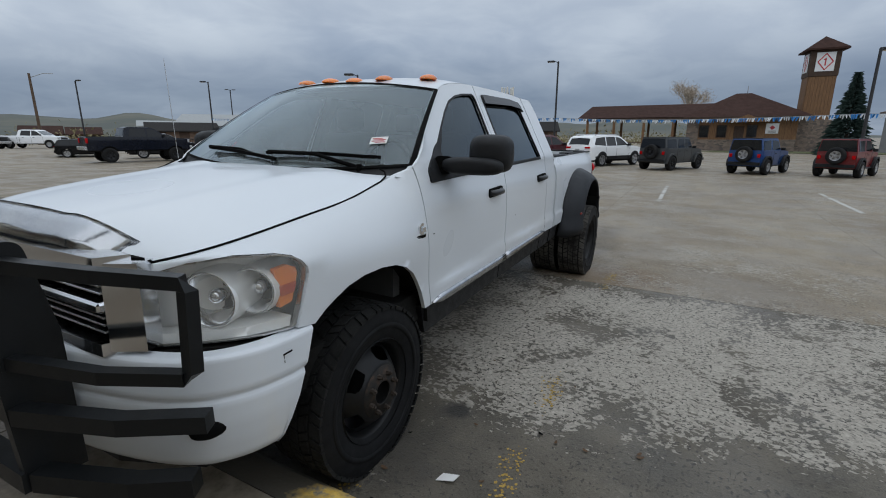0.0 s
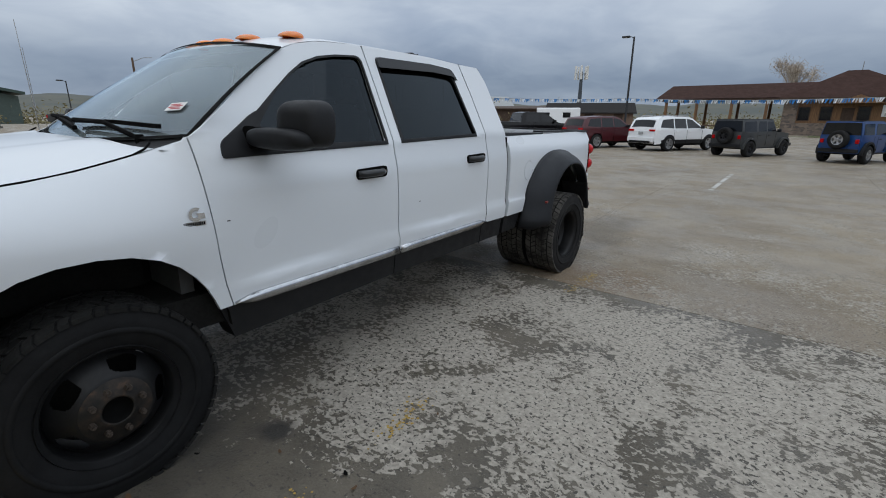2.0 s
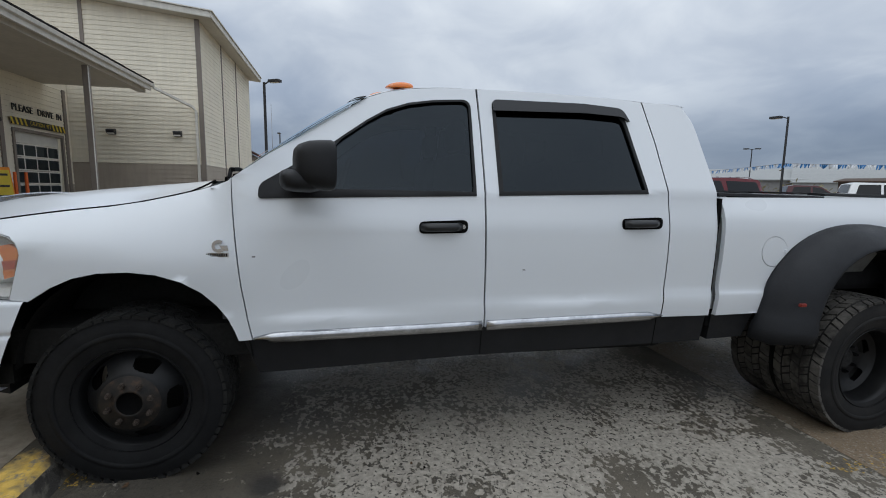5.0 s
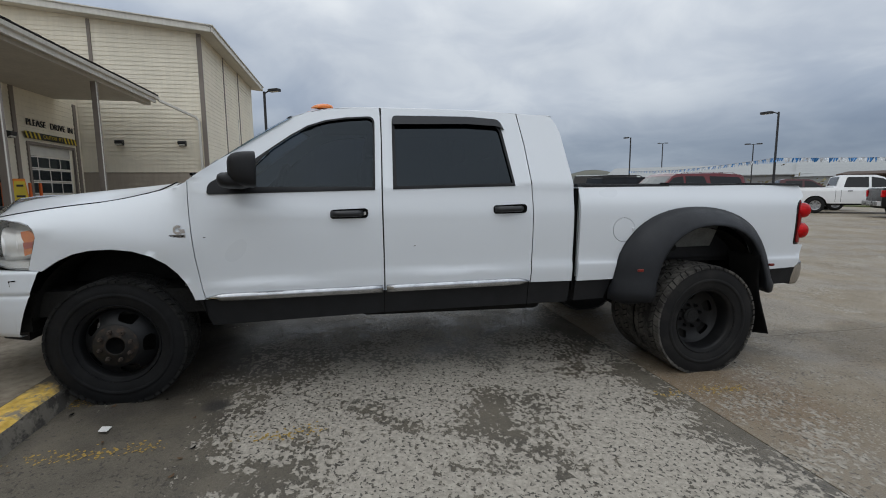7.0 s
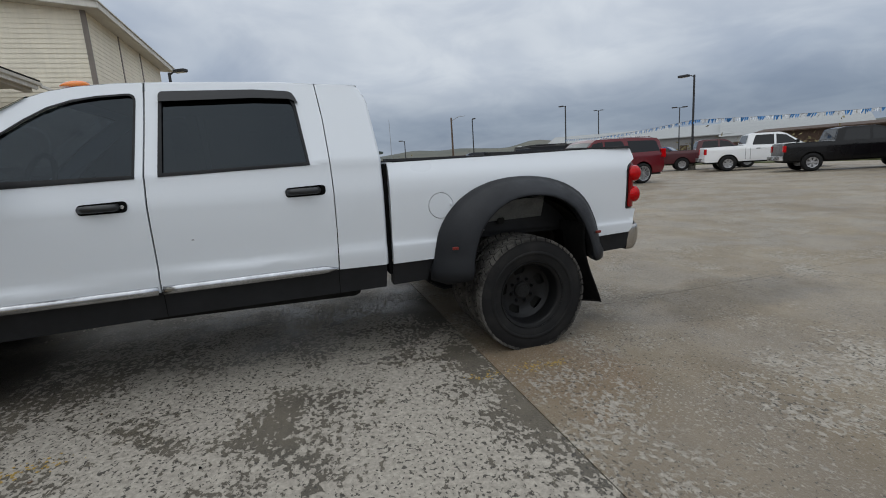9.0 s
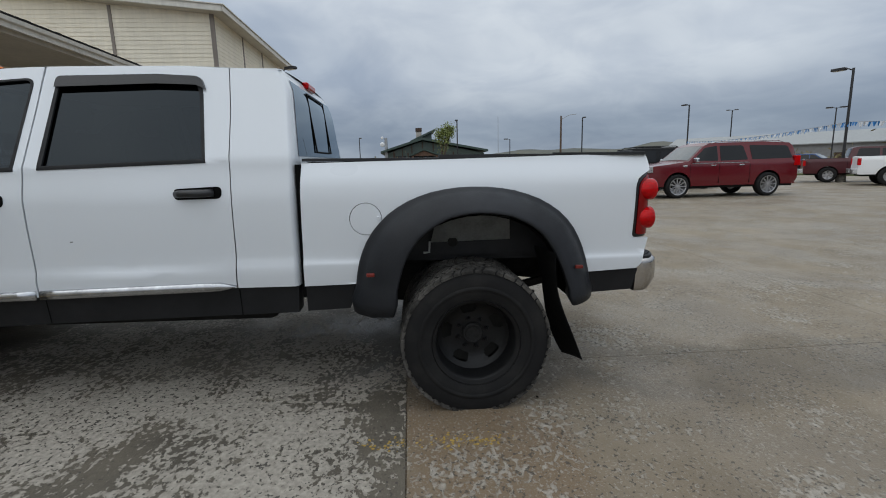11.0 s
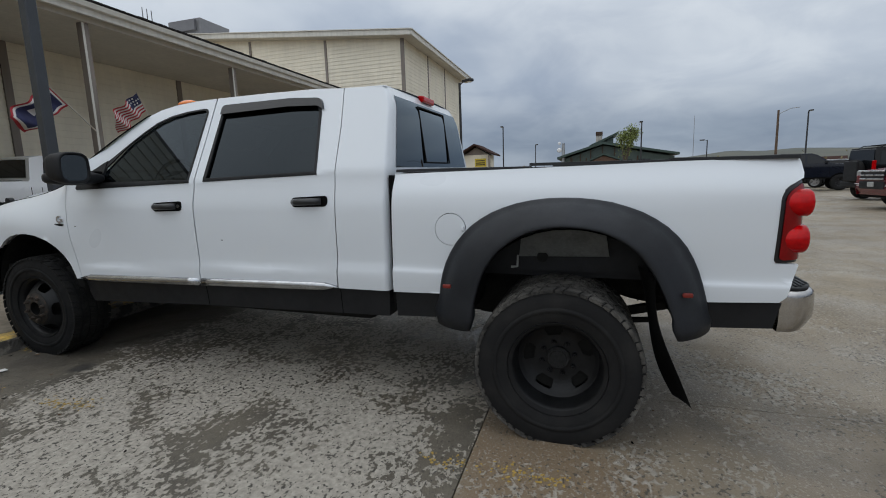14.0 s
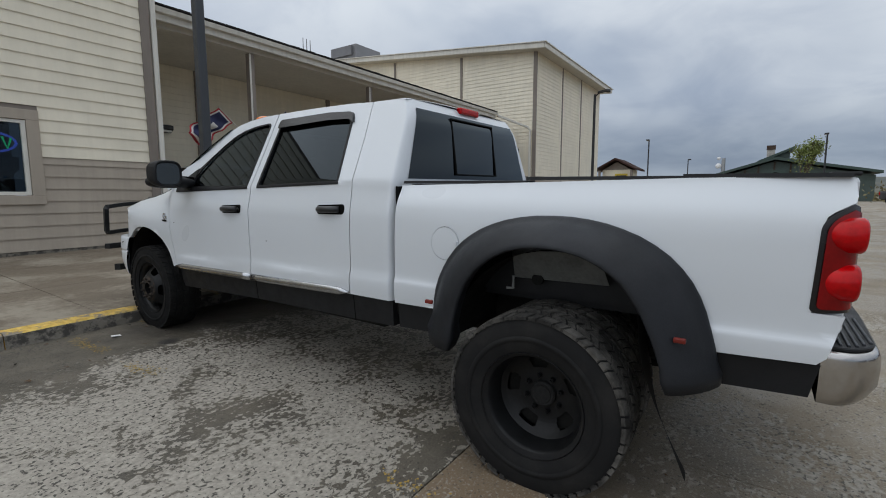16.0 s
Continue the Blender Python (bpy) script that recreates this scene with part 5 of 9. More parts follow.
    for i, (p, q) in enumerate(zip(bed_top, bed_top[1:])):
        poly_prism(bm, [(s * 0.802, p[1] - 0.004), (s * 0.919, p[1] - 0.006), (s * 0.915, p[1] + 0.010), (s * 0.806, p[1] + 0.012)], "y", q[0], p[0])
    part("bed_rail_cap", bm, black_trim, truck, "black plastic bed rail cap")
    part("bed_inner_wall", boxed(s * 0.80, s * 0.864, 3.14, 5.10, 0.84, 1.405) if s > 0 else boxed(-0.864, -0.80, 3.14, 5.10, 0.84, 1.405), black_trim, truck)
    # tail lamp: black bezel, deep red lens wrapped round the corner, two blunt red bulges
    def lamp_side(y, z):
        t = min(max((y - 5.045) / 0.128, 0.0), 1.0)
        return side_x(5.05, z) + 0.003 - 0.115 * (1 - math.sqrt(1 - 0.999 * t * t))
    def lens_side(y, z):
        return lamp_side(y - 0.004, z) + 0.006
    tl = panel("tail_lamp", fillet([(5.047, 0.948, 0.02), (5.170, 0.948), (5.170, 1.325), (5.150, 1.336), (5.085, 1.300, 0.04), (5.058, 1.262, 0.03)]), lamp_black, truck, s, fx=lamp_side, step=(0.015, 0.04), flange=0.05, label="red tail lamp with two blunt bulges and a black surround")
    panel("lens", fillet([(5.066, 0.962, 0.02), (5.172, 0.962), (5.172, 1.306), (5.150, 1.316), (5.100, 1.288, 0.03), (5.076, 1.252, 0.03)]), dark_red_lens, tl, s, fx=lens_side, step=(0.012, 0.04), flange=0.03, label="glossy deep red lens")
    for zc, yb_, r in ((1.228, 5.188, 0.064), (1.060, 5.182, 0.068)):
        prof = [(0.0, yb_ - 0.003), (r - 0.016, yb_ - 0.002), (r - 0.006, yb_ - 0.006), (r, yb_ - 0.016), (r - 0.001, yb_ - 0.05), (r - 0.008, yb_ - 0.085), (r - 0.026, yb_ - 0.115), (r - 0.052, yb_ - 0.138), (0.0, yb_ - 0.15)]
        part("lens_lobe", lathe(bmesh.new(), prof, (s * 0.938, 0, zc), "y", 32), red_lens, tl, "bright red bulge", smooth=True)
    for z0, z1, xo, yo in ((1.340, 1.420, 0.880, 5.140), (0.765, 0.944, 0.958, 5.112)):
        part("corner_post", rounded(bmesh.new(), (min(s * 0.838, s * xo), 5.06, z0), (max(s * 0.838, s * xo), yo, z1), 0.02, 2), white_paint, bed)
    # mud flap behind the twin wheels
    def flapf(u, v, s=s):
        x = 0.93 + 0.27 * u - 0.05 * v * v * u
        return Vector((s * (x + 0.012 * math.sin(v * 5 + u * 2)), 4.495 + 0.17 * (x - 1.1) + 0.10 * v + 0.105 * v ** 2.4 + 0.012 * math.sin(v * 6 + u * 3), 0.90 - (0.70 - 0.05 * u) * v))
    mf = grid_sheet(flapf, 8, 18)
    bmesh.ops.solidify(mf, geom=mf.faces[:], thickness=0.012)
    part("mud_flap", mf, rubber, truck, "curled black rubber mud flap", smooth=True)
    # wheels
    wheel(truck, s * 1.022, 0.0, 0.390, 0.414, "front", s)
    wheel(truck, s * 1.222, 4.079, 0.402, 0.427, "rear", s)
    wheel(truck, s * 0.880, 4.077, 0.402, 0.420, "inner", s)
    # wheel housings
    def liner(u, v, s=s):
        a = math.pi * (0.02 + 0.96 * u)
        return Vector((s * (0.985 - 0.40 * v), 0.03 - 0.50 * math.cos(a) * 0.98, 0.52 + 0.49 * math.sin(a)))
    part("wheel_housing", grid_sheet(liner, 20, 3), underbody, truck)
    def liner2(u, v, s=s):
        a = math.pi * (0.0 + 1.0 * u)
        return Vector((s * (1.06 - 0.50 * v), 4.12 - 0.54 * math.cos(a), 0.60 + 0.50 * math.sin(a)))
    part("wheel_housing", grid_sheet(liner2, 20, 3), underbody, truck)
    part("inner_arch_wall", boxed(min(s * 0.56, s * 0.60), max(s * 0.56, s * 0.60), 3.25, 4.36, 0.50, 1.0), underbody, truck)
    # underside of the bed over the wheel: a dusty sheet that leans outwards, with a drain boss and a bracket
    bm = grid_sheet(lambda u, v: Vector((s * (0.90 + 0.11 * v), 3.845 + 0.03 * v + (0.48 - 0.06 * v) * u, 0.924 + 0.012 * u + 0.17 * v)), 4, 3)
    bmesh.ops.solidify(bm, geom=bm.faces[:], thickness=0.012)
    ip = part("inner_bed_panel", bm, dirty_panel, truck, "dusty grey sheet under the bed")
    part("drain_boss", tube(bmesh.new(), (s * 0.895, 3.975, 0.928), (s * 0.915, 3.975, 0.928), 0.030, sides=16), underbody, ip)
    part("bracket", pipe(bmesh.new(), [(s * 0.90, 3.838, 0.93), (s * 0.90, 3.835, 0.865), (s * 0.90, 3.80, 0.862)], 0.006, 4, True), dirty_panel, ip)
    # tow mirror on its sail
    panel("mirror_sail", fillet([(0.556, belt(0.56) - 0.012, 0.02), (0.560, 1.395, 0.03), (0.745, 1.512), (0.79, 1.535), (0.79, belt(0.8) - 0.012)]), black_trim, d1, s, offset=0.010, flange=0.02)
    def pod(m, sections, n=28, power=3.4):
        """A closed shell through rounded-rectangle sections (y, half width, half height, x shift, z shift)."""
        bm = bmesh.new()
        rings = []
        for y, a, b, dx, dz in sections:
            ring = []
            for i in range(n):
                t = 2 * math.pi * i / n
                c, q = math.cos(t), math.sin(t)
                ring.append(bm.verts.new(m @ Vector((s * (dx + a * math.copysign(abs(c) ** (2 / power), c)), y, dz + b * math.copysign(abs(q) ** (2 / power), q)))))
            rings.append(ring)
        for p, q in zip(rings, rings[1:]):
            for i in range(n):
                bm.faces.new((p[i], p[(i + 1) % n], q[(i + 1) % n], q[i]))
        bm.faces.new(rings[0]), bm.faces.new(rings[-1][::-1])
        bmesh.ops.recalc_face_normals(bm, faces=bm.faces)
        return bm
    at_head = pose(s * 1.205, 0.800, 1.482, 0, 0, s * 14)
    mi = part("door_mirror", pod(at_head, [(-0.058, 0.050, 0.040, 0.0, 0.006), (-0.052, 0.080, 0.062, 0.0, 0.006), (-0.036, 0.100, 0.082, 0.0, 0.004), (-0.005, 0.114, 0.097, 0, 0.002), (0.04, 0.123, 0.105, 0, 0), (0.084, 0.125, 0.107, 0, 0), (0.092, 0.121, 0.103, 0, 0), (0.093, 0.112, 0.094, 0, 0), (0.080, 0.108, 0.090, 0, 0)]), black_trim, truck, "large folding black tow mirror", smooth=True)
    part("mirror_glass", pod(at_head, [(0.079, 0.104, 0.086, 0, 0), (0.084, 0.104, 0.086, 0, 0)]), mirror_face, mi)
    at_arm = pose(s * 1.115, 0.745, 1.416, 0, 0, s * 8)
    part("mirror_arm", pod(at_arm, [(-0.074, 0.10, 0.018, 0.012, 0.004), (-0.068, 0.135, 0.034, 0.012, 0.004), (-0.050, 0.162, 0.045, 0.012, 0.002), (-0.015, 0.178, 0.049, 0.012, 0), (0.05, 0.178, 0.047, 0.0, -0.004), (0.085, 0.165, 0.038, -0.01, -0.006), (0.098, 0.14, 0.02, -0.02, -0.006)], power=3.0), black_trim, mi, smooth=True)
    part("mirror_hinge", pod(at_arm, [(-0.03, 0.05, 0.050, -0.15, 0.002), (0.06, 0.05, 0.046, -0.15, -0.002)], power=4.0), gap_black, mi)

# roof
def roof(u, v):
    w = 2 * u - 1
    yf, yr = 0.985 + 0.085 * w * w, 2.995 - 0.01 * w * w
    y = yf + (yr - yf) * v
    ze = lerp([(1.0, 1.835), (1.07, 1.862), (1.16, 1.898), (1.30, 1.928), (1.48, 1.945), (1.8, 1.953), (2.4, 1.957), (2.72, 1.946), (2.9, 1.942), (3.0, 1.934)], y)
    xe = 0.964 - 0.495 * (ze - belt(y)) - 0.001
    crown = lerp([(0.98, 0.055), (1.2, 0.050), (1.6, 0.052), (2.4, 0.055), (2.85, 0.046), (2.94, 0.034), (3.0, 0.016)], y)
    return Vector((xe * w, y, ze + crown * (1 - abs(w) ** 3.2)))
rf = part("roof", grid_sheet(roof, 28, 30), white_paint, truck, "white cab roof", smooth=True)
for x, y in ((0.545, 1.255), (0.24, 1.175), (0.0, 1.155), (-0.24, 1.175), (-0.545, 1.255)):
    bm = bmesh.new()
    bmesh.ops.create_uvsphere(bm, u_segments=18, v_segments=10, radius=1.0)
    zt = roof((x / 0.72 + 1) / 2, (y - 1.0) / 2.03).z
    for v in bm.verts:
        v.co = Vector((x + v.co.x * 0.052, y + v.co.y * 0.078 + 0.02 * v.co.z, zt + max(v.co.z, -0.2) * 0.031))
    part("cab_light", bm, amber, rf, "amber cab marker light", smooth=True)
part("brake_light", rounded(bmesh.new(), (-0.13, 2.975, 1.915), (0.13, 3.026, 1.962), 0.012, 2), red_lens, rf, "red high brake light")

# windscreen, its black border and the cowl
def screen(u, v, grow=0.0, out=0.0):
    w = (2 * u - 1) * (1 + grow)
    zb, zt = 1.425 - 0.045 * (1 - w * w), 1.858 + 0.052 * (1 - w * w)
    yb, yt = 0.455 - 0.20 * (1 - w * w), 1.062 - 0.085 * (1 - w * w)
    xb, xt = 0.925, 0.722
    vv = v * (1 + 2 * grow) - grow
    x = xb + (xt - xb) * vv
    return Vector((w * x, yb + (yt - yb) * vv - out, zb + (zt - zb) * vv + out * 0.7 + 0.018 * math.sin(math.pi * vv)))
ws = part("windscreen", grid_sheet(lambda u, v: screen(u, v), 24, 12), clear_glass, truck, "large sloping windscreen", smooth=True)
bm = bmesh.new()
for u0, u1, v0, v1 in ((0, 1, -0.012, 0.010), (0, 1, 0.980, 1.012), (-0.006, 0.011, 0, 1), (0.989, 1.006, 0, 1)):
    g = grid_sheet(lambda u, v: screen(u0 + (u1 - u0) * u, v0 + (v1 - v0) * v, 0, 0.004), 20 if u1 - u0 > 0.5 else 1, 1 if v1 - v0 < 0.5 else 12)
    tmp = bpy.data.meshes.new("tmp")
    g.to_mesh(tmp)
    g.free()
    bm.from_mesh(tmp)
    bpy.data.meshes.remove(tmp)
part("screen_seal", bm, gap_black, ws, "black windscreen seal")
sticker = bmesh.new()
poly_prism(sticker, [(-0.05, -0.03), (0.05, -0.03), (0.05, 0.03), (-0.05, 0.03)], "z", 0, 0.002)
pm = Matrix.Translation((0.655, 0.535, 1.533)) @ Matrix(((0.97, -0.02, 0.10, 0), (0.10, 0.80, -0.58, 0), (-0.08, 0.60, 0.80, 0), (0, 0, 0, 1)))
bmesh.ops.transform(sticker, matrix=pm @ pose(0, 0, 0.012, 0, 0, 14), verts=sticker.verts)
st = part("window_sticker", sticker, paper, ws, "white paper sticker with red print")
bm = bmesh.new()
for yy, x0, x1 in ((0.015, -0.04, 0.02), (0.004, -0.034, 0.04), (-0.007, -0.04, 0.03), (-0.018, -0.02, 0.04)):
    box(bm, x0, x1, yy - 0.0028, yy + 0.0028, 0.0022, 0.0032)
bmesh.ops.transform(bm, matrix=pm @ pose(0, 0, 0.012, 0, 0, 14), verts=bm.verts)
part("printed_lines", bm, red_ink, st)

def cowl(u, v):
    w = 2 * u - 1
    a, b = Vector((w * 0.90, 0.335 - 0.10 * (1 - w * w), 1.372 + 0.022 * (1 - w * w))), screen(u, 0.0)
    p = a.lerp(b, v)
    p.z -= 0.025 * math.sin(math.pi * v) + 0.004
    return p
part("cowl_panel", grid_sheet(cowl, 20, 6), black_trim, truck, "black plastic cowl", smooth=True)
for x0, x1, sag in ((0.62, 0.05, 0.0), (0.0, -0.55, 0.0)):
    base = Vector((x0 + 0.03, 0.36, 1.40))
    tip = screen((x1 / 0.9 + 1) / 2, 0.10) + Vector((0, -0.03, 0.03))
    mid = base.lerp(tip, 0.45) + Vector((0, -0.015, 0.035))
    bm = bmesh.new()
    pipe(bm, [base, mid, tip], 0.011, 8)
    tube(bm, base - Vector((0, 0, 0.03)), base + Vector((0, 0, 0.02)), 0.02, 0.016, 10)
    arm = part("wiper_arm", bm, gap_black, truck, "black wiper arm")
    a, b = screen(((x0 + 0.12) / 0.9 + 1) / 2, 0.055) + Vector((0, -0.02, 0.018)), screen(((x1 - 0.03) / 0.9 + 1) / 2, 0.11) + Vector((0, -0.02, 0.018))
    bm = bmesh.new()
    pipe(bm, [a, a.lerp(b, 0.5) + Vector((0, -0.008, 0.008)), b], 0.009, 6, True)
    part("wiper_blade", bm, gap_black, arm)

# hood
def hood(u, v):
    w = 2 * u - 1
    yf, yr = -0.895 + 0.095 * abs(w) ** 2.4, 0.225 + 0.10 * abs(w) ** 2
    y = yf + (yr - yf) * v
    ys = max(y, -0.80)
    ze, xe = hood_edge_z(ys) - 0.001, hood_edge_x(ys) - 0.004
    zc = lerp([(-0.90, 1.236), (-0.84, 1.262), (-0.7, 1.290), (-0.4, 1.330), (0.0, 1.375), (0.24, 1.398)], y)
    ridge = 0.010 * smooth01((abs(w) - 0.42) / 0.12) * smooth01((0.86 - abs(w)) / 0.25)
    return Vector((xe * w, y, ze + (zc - ze) * (1 - abs(w) ** 2.6) + ridge - 0.03 * smooth01((0.04 - v) / 0.04)))
hd = part("hood", grid_sheet(hood, 36, 30), white_paint, truck, "white domed hood", smooth=True)
for s in (1, -1):
    line = [(s * hood_edge_x(y), y, hood_edge_z(y) - 0.002) for y in [-0.80 + 0.055 * i for i in range(20)]] + [(s * 0.862, 0.295, 1.372), (s * 0.835, 0.325, 1.392), (s * 0.80, 0.334, 1.402)]
    part("hood_seam", pipe(bmesh.new(), line, 0.0045, 6), gap_black, hd)
# bug deflector along the front of the hood
def deflector(u, v):
    p = hood(0.080 + 0.84 * u, 0.0)
    q = hood(0.080 + 0.84 * u, 0.070)
    t = v * 1.5
    e = abs(2 * u - 1) ** 6
    d = p.lerp(q, t - 0.5) if t > 0.5 else p + Vector((0, -0.012 * (0.5 - t), -(0.115 - 0.03 * e) * (0.5 - t) * 2))
    return d + Vector((0, (-0.034 + 0.014 * v) * (1 - 0.6 * e), (0.016 + 0.010 * v) * (1 - e) - 0.020 * e * (1 - v)))
dfm = grid_sheet(deflector, 36, 9)
bmesh.ops.solidify(dfm, geom=dfm.faces[:], thickness=0.004)
part("bug_deflector", dfm, chrome, hd, "polished chrome hood deflector", smooth=True)

# headlamps
def lamp_x(y, z):
    return plan_x(y) - 0.012 - 0.05 * max(0.0, (z - 1.0)) ** 1.5
for s in (1, -1):
    back = panel("headlamp", HEADLAMP, lamp_silver, truck, s, fx=lambda y, z: lamp_x(y, z) - 0.15, flange=0.02, step=(0.05, 0.05), label="hazed headlamp with twin bowls and an amber reflector")
    lens_ob = panel("lamp_lens", [(y, z) for y, z in HEADLAMP], lens_clear, back, s, fx=lamp_x, flange=0.02, step=(0.05, 0.05))
    lens_ob.visible_shadow = False
    panel("lamp_rim", [(y + 0.004 * (1 if y > -0.6 else -1), z + 0.004 * (1 if z > 1 else -1)) for y, z in HEADLAMP], dull_chrome, back, s, [[(-0.6 + (y + 0.6) * 0.996, 1.01 + (z - 1.01) * 0.994) for y, z in HEADLAMP]], fx=lambda y, z: lamp_x(y, z) + 0.002, flange=0.02, step=(0.08, 0.08))
    for yc, zc, r in ((-0.640, 1.005, 0.092), (-0.520, 1.018, 0.076)):
        xc = lamp_x(yc, zc) - 0.088
        d = Vector((s * 0.36, -0.93, 0.0))
        bm = bmesh.new()
        lathe(bm, [(0.02, -0.075), (0.06, -0.06), (r - 0.012, -0.015), (r, 0.03), (r + 0.008, 0.034), (r + 0.008, -0.02)], (0, 0, 0), "z", 28)
        bmesh.ops.transform(bm, matrix=Matrix.Translation((s * xc, yc, zc)) @ d.to_track_quat("Z", "Y").to_matrix().to_4x4(), verts=bm.verts)
        part("reflector_bowl", bm, chrome, back, smooth=True)
        place = Matrix.Translation((s * xc, yc, zc)) @ d.to_track_quat("Z", "Y").to_matrix().to_4x4()
        bm = lathe(bmesh.new(), [(0.0, 0.006), (0.016, 0.002), (0.026, -0.012), (0.028, -0.03), (0.018, -0.06)], (0, 0, 0), "z", 18)
        bmesh.ops.transform(bm, matrix=place, verts=bm.verts)
        part("bulb_shield", bm, chrome, back, smooth=True)
        bm = lathe(bmesh.new(), [(0.026, -0.062), (0.050, -0.060), (0.060, -0.054)], (0, 0, 0), "z", 24)
        bmesh.ops.transform(bm, matrix=place, verts=bm.verts)
        part("throat_ring", bm, flare_trim, back, smooth=True)
        bm = bmesh.new()
        lathe(bm, [(r + 0.009, 0.034), (r + 0.013, 0.02), (r + 0.016, -0.16)], (0, 0, 0), "z", 28)
        bmesh.ops.transform(bm, matrix=Matrix.Translation((s * xc, yc, zc)) @ d.to_track_quat("Z", "Y").to_matrix().to_4x4(), verts=bm.verts)
        part("lamp_shell", bm, lamp_silver, back, smooth=True)
    panel("amber_reflector", [(-0.492, 1.030), (-0.426, 1.038), (-0.437, 1.000), (-0.486, 0.992)], amber_red, back, s, fx=lambda y, z: lamp_x(y, z) - 0.016, flange=0.02, step=(0.05, 0.05))
    panel("amber_reflector", [(-0.502, 1.095), (-0.455, 1.105), (-0.424, 1.09), (-0.418, 1.07), (-0.445, 0.965), (-0.49, 0.95)], amber, back, s, fx=lambda y, z: lamp_x(y, z) - 0.02, flange=0.02, step=(0.05, 0.05))
    panel("lamp_floor", [(-0.79, 0.905), (-0.60, 0.905), (-0.458, 0.915), (-0.466, 0.876), (-0.60, 0.872), (-0.79, 0.870)], lamp_silver, back, s, fx=lambda y, z: lamp_x(y, z) - 0.012, flange=0.10, step=(0.05, 0.05))

# front bumper skin
def bumper_plan(t):
    """Half plan of the bumper from its end (0) to the middle (1)."""
    pts = [(1.004, -0.395), (1.004, -0.50), (0.992, -0.60), (0.955, -0.70), (0.875, -0.80), (0.73, -0.875), (0.50, -0.935), (0.25, -0.965), (0.0, -0.975)]
    f = t * (len(pts) - 1)
    i = min(int(f), len(pts) - 2)
    p0, p1, p2, p3 = (Vector(pts[min(max(j, 0), len(pts) - 1)]) for j in (i - 1, i, i + 1, i + 2))
    q = f - i
    return 0.5 * ((2 * p1) + (p2 - p0) * q + (2 * p0 - 5 * p1 + 4 * p2 - p3) * q * q + (3 * p1 - p0 - 3 * p2 + p3) * q ** 3)
BUMP = [(0.862, -0.055), (0.862, -0.004), (0.852, 0.006), (0.80, 0.010), (0.735, 0.014), (0.715, 0.002), (0.700, 0.012), (0.62, 0.010), (0.54, -0.004), (0.475, -0.022), (0.450, -0.040), (0.445, -0.09)]
def bumper(u, v):
    w = 2 * u - 1
    s = 1 if w < 0 else -1
    p = bumper_plan(1 - abs(w) if abs(w) <= 1 else 0)
    f = v * (len(BUMP) - 1)
    i = min(int(f), len(BUMP) - 2)
    q = f - i
    z = BUMP[i][0] + (BUMP[i + 1][0] - BUMP[i][0]) * q
    out = BUMP[i][1] + (BUMP[i + 1][1] - BUMP[i][1]) * q
    e = 0.01
    p2 = bumper_plan(min(1.0, 1 - abs(w) + e))
    t = (p2 - p).normalized() if (p2 - p).length > 1e-6 else Vector((-1, 0))
    n = Vector((-t.y, t.x))
    n = n if n.dot(Vector((p.x, p.y - 0.2))) > 0 else -n
    end = 0.15 * smooth01((abs(w) - 0.80) / 0.20) * (0.86 - z) / 0.4
    return Vector((s * (p.x + n.x * out), p.y + n.y * out - end, z))
bp = part("front_bumper", grid_sheet(bumper, 64, 44, True), white_paint, truck, "white painted front bumper with scuffs", smooth=True)
part("bumper_core", poly_prism(bmesh.new(), [(-0.93, -0.50), (-0.93, -0.62), (-0.68, -0.82), (0.68, -0.82), (0.93, -0.62), (0.93, -0.50)], "z", 0.47, 0.85), underbody, bp)
for s in (1, -1):
    bm = bmesh.new()
    bmesh.ops.create_uvsphere(bm, u_segments=16, v_segments=8, radius=1.0)
    for v in bm.verts:
        v.co = Vector((s * (0.905 + v.co.x * 0.034), -0.782 + v.co.y * 0.034 + v.co.x * 0.04, 0.612 + v.co.z * 0.034))
    part("fog_lamp_opening", bm, gap_black, bp, smooth=True)
bm = bmesh.new()
pipe(bm, [(1.010, -0.545, 0.775), (1.012, -0.548, 0.806), (1.0145, -0.512, 0.810)], 0.0035, 5)
part("scrape_mark", bm, gap_black, bp, "short dark scrape")
part("air_dam", poly_prism(bmesh.new(), [(-0.88, -0.55), (-0.80, -0.74), (-0.5, -0.87), (0.5, -0.87), (0.80, -0.74), (0.88, -0.55)], "z", 0.40, 0.46), black_trim, truck)

# grille: chrome shell with a cross and dark slats
gr = part("grille", poly_prism(bmesh.new(), [(-0.70, -0.80), (0.70, -0.80), (0.60, -0.86), (-0.60, -0.86)], "z", 0.87, 1.17), gap_black, truck, "chrome-framed grille with dark slats")
bm = bmesh.new()
for s in (1, -1):
    poly_prism(bm, [(s * 0.71, -0.78), (s * 0.735, -0.845), (s * 0.64, -0.905), (s * 0.60, -0.87)], "z", 0.875, 1.165)
poly_prism(bm, [(-0.66, -0.84), (0.66, -0.84), (0.63, -0.925), (0, -0.955), (-0.63, -0.925)], "z", 0.862, 0.905)
poly_prism(bm, [(-0.68, -0.83), (0.68, -0.83), (0.64, -0.92), (0, -0.95), (-0.64, -0.92)], "z", 1.135, 1.185)
box(bm, -0.64, 0.64, -0.925, -0.86, 1.005, 1.04, 0.008), box(bm, -0.045, 0.045, -0.945, -0.86, 0.88, 1.17, 0.008)
part("grille_frame", bm, chrome, gr, "chrome grille surround", smooth=False)
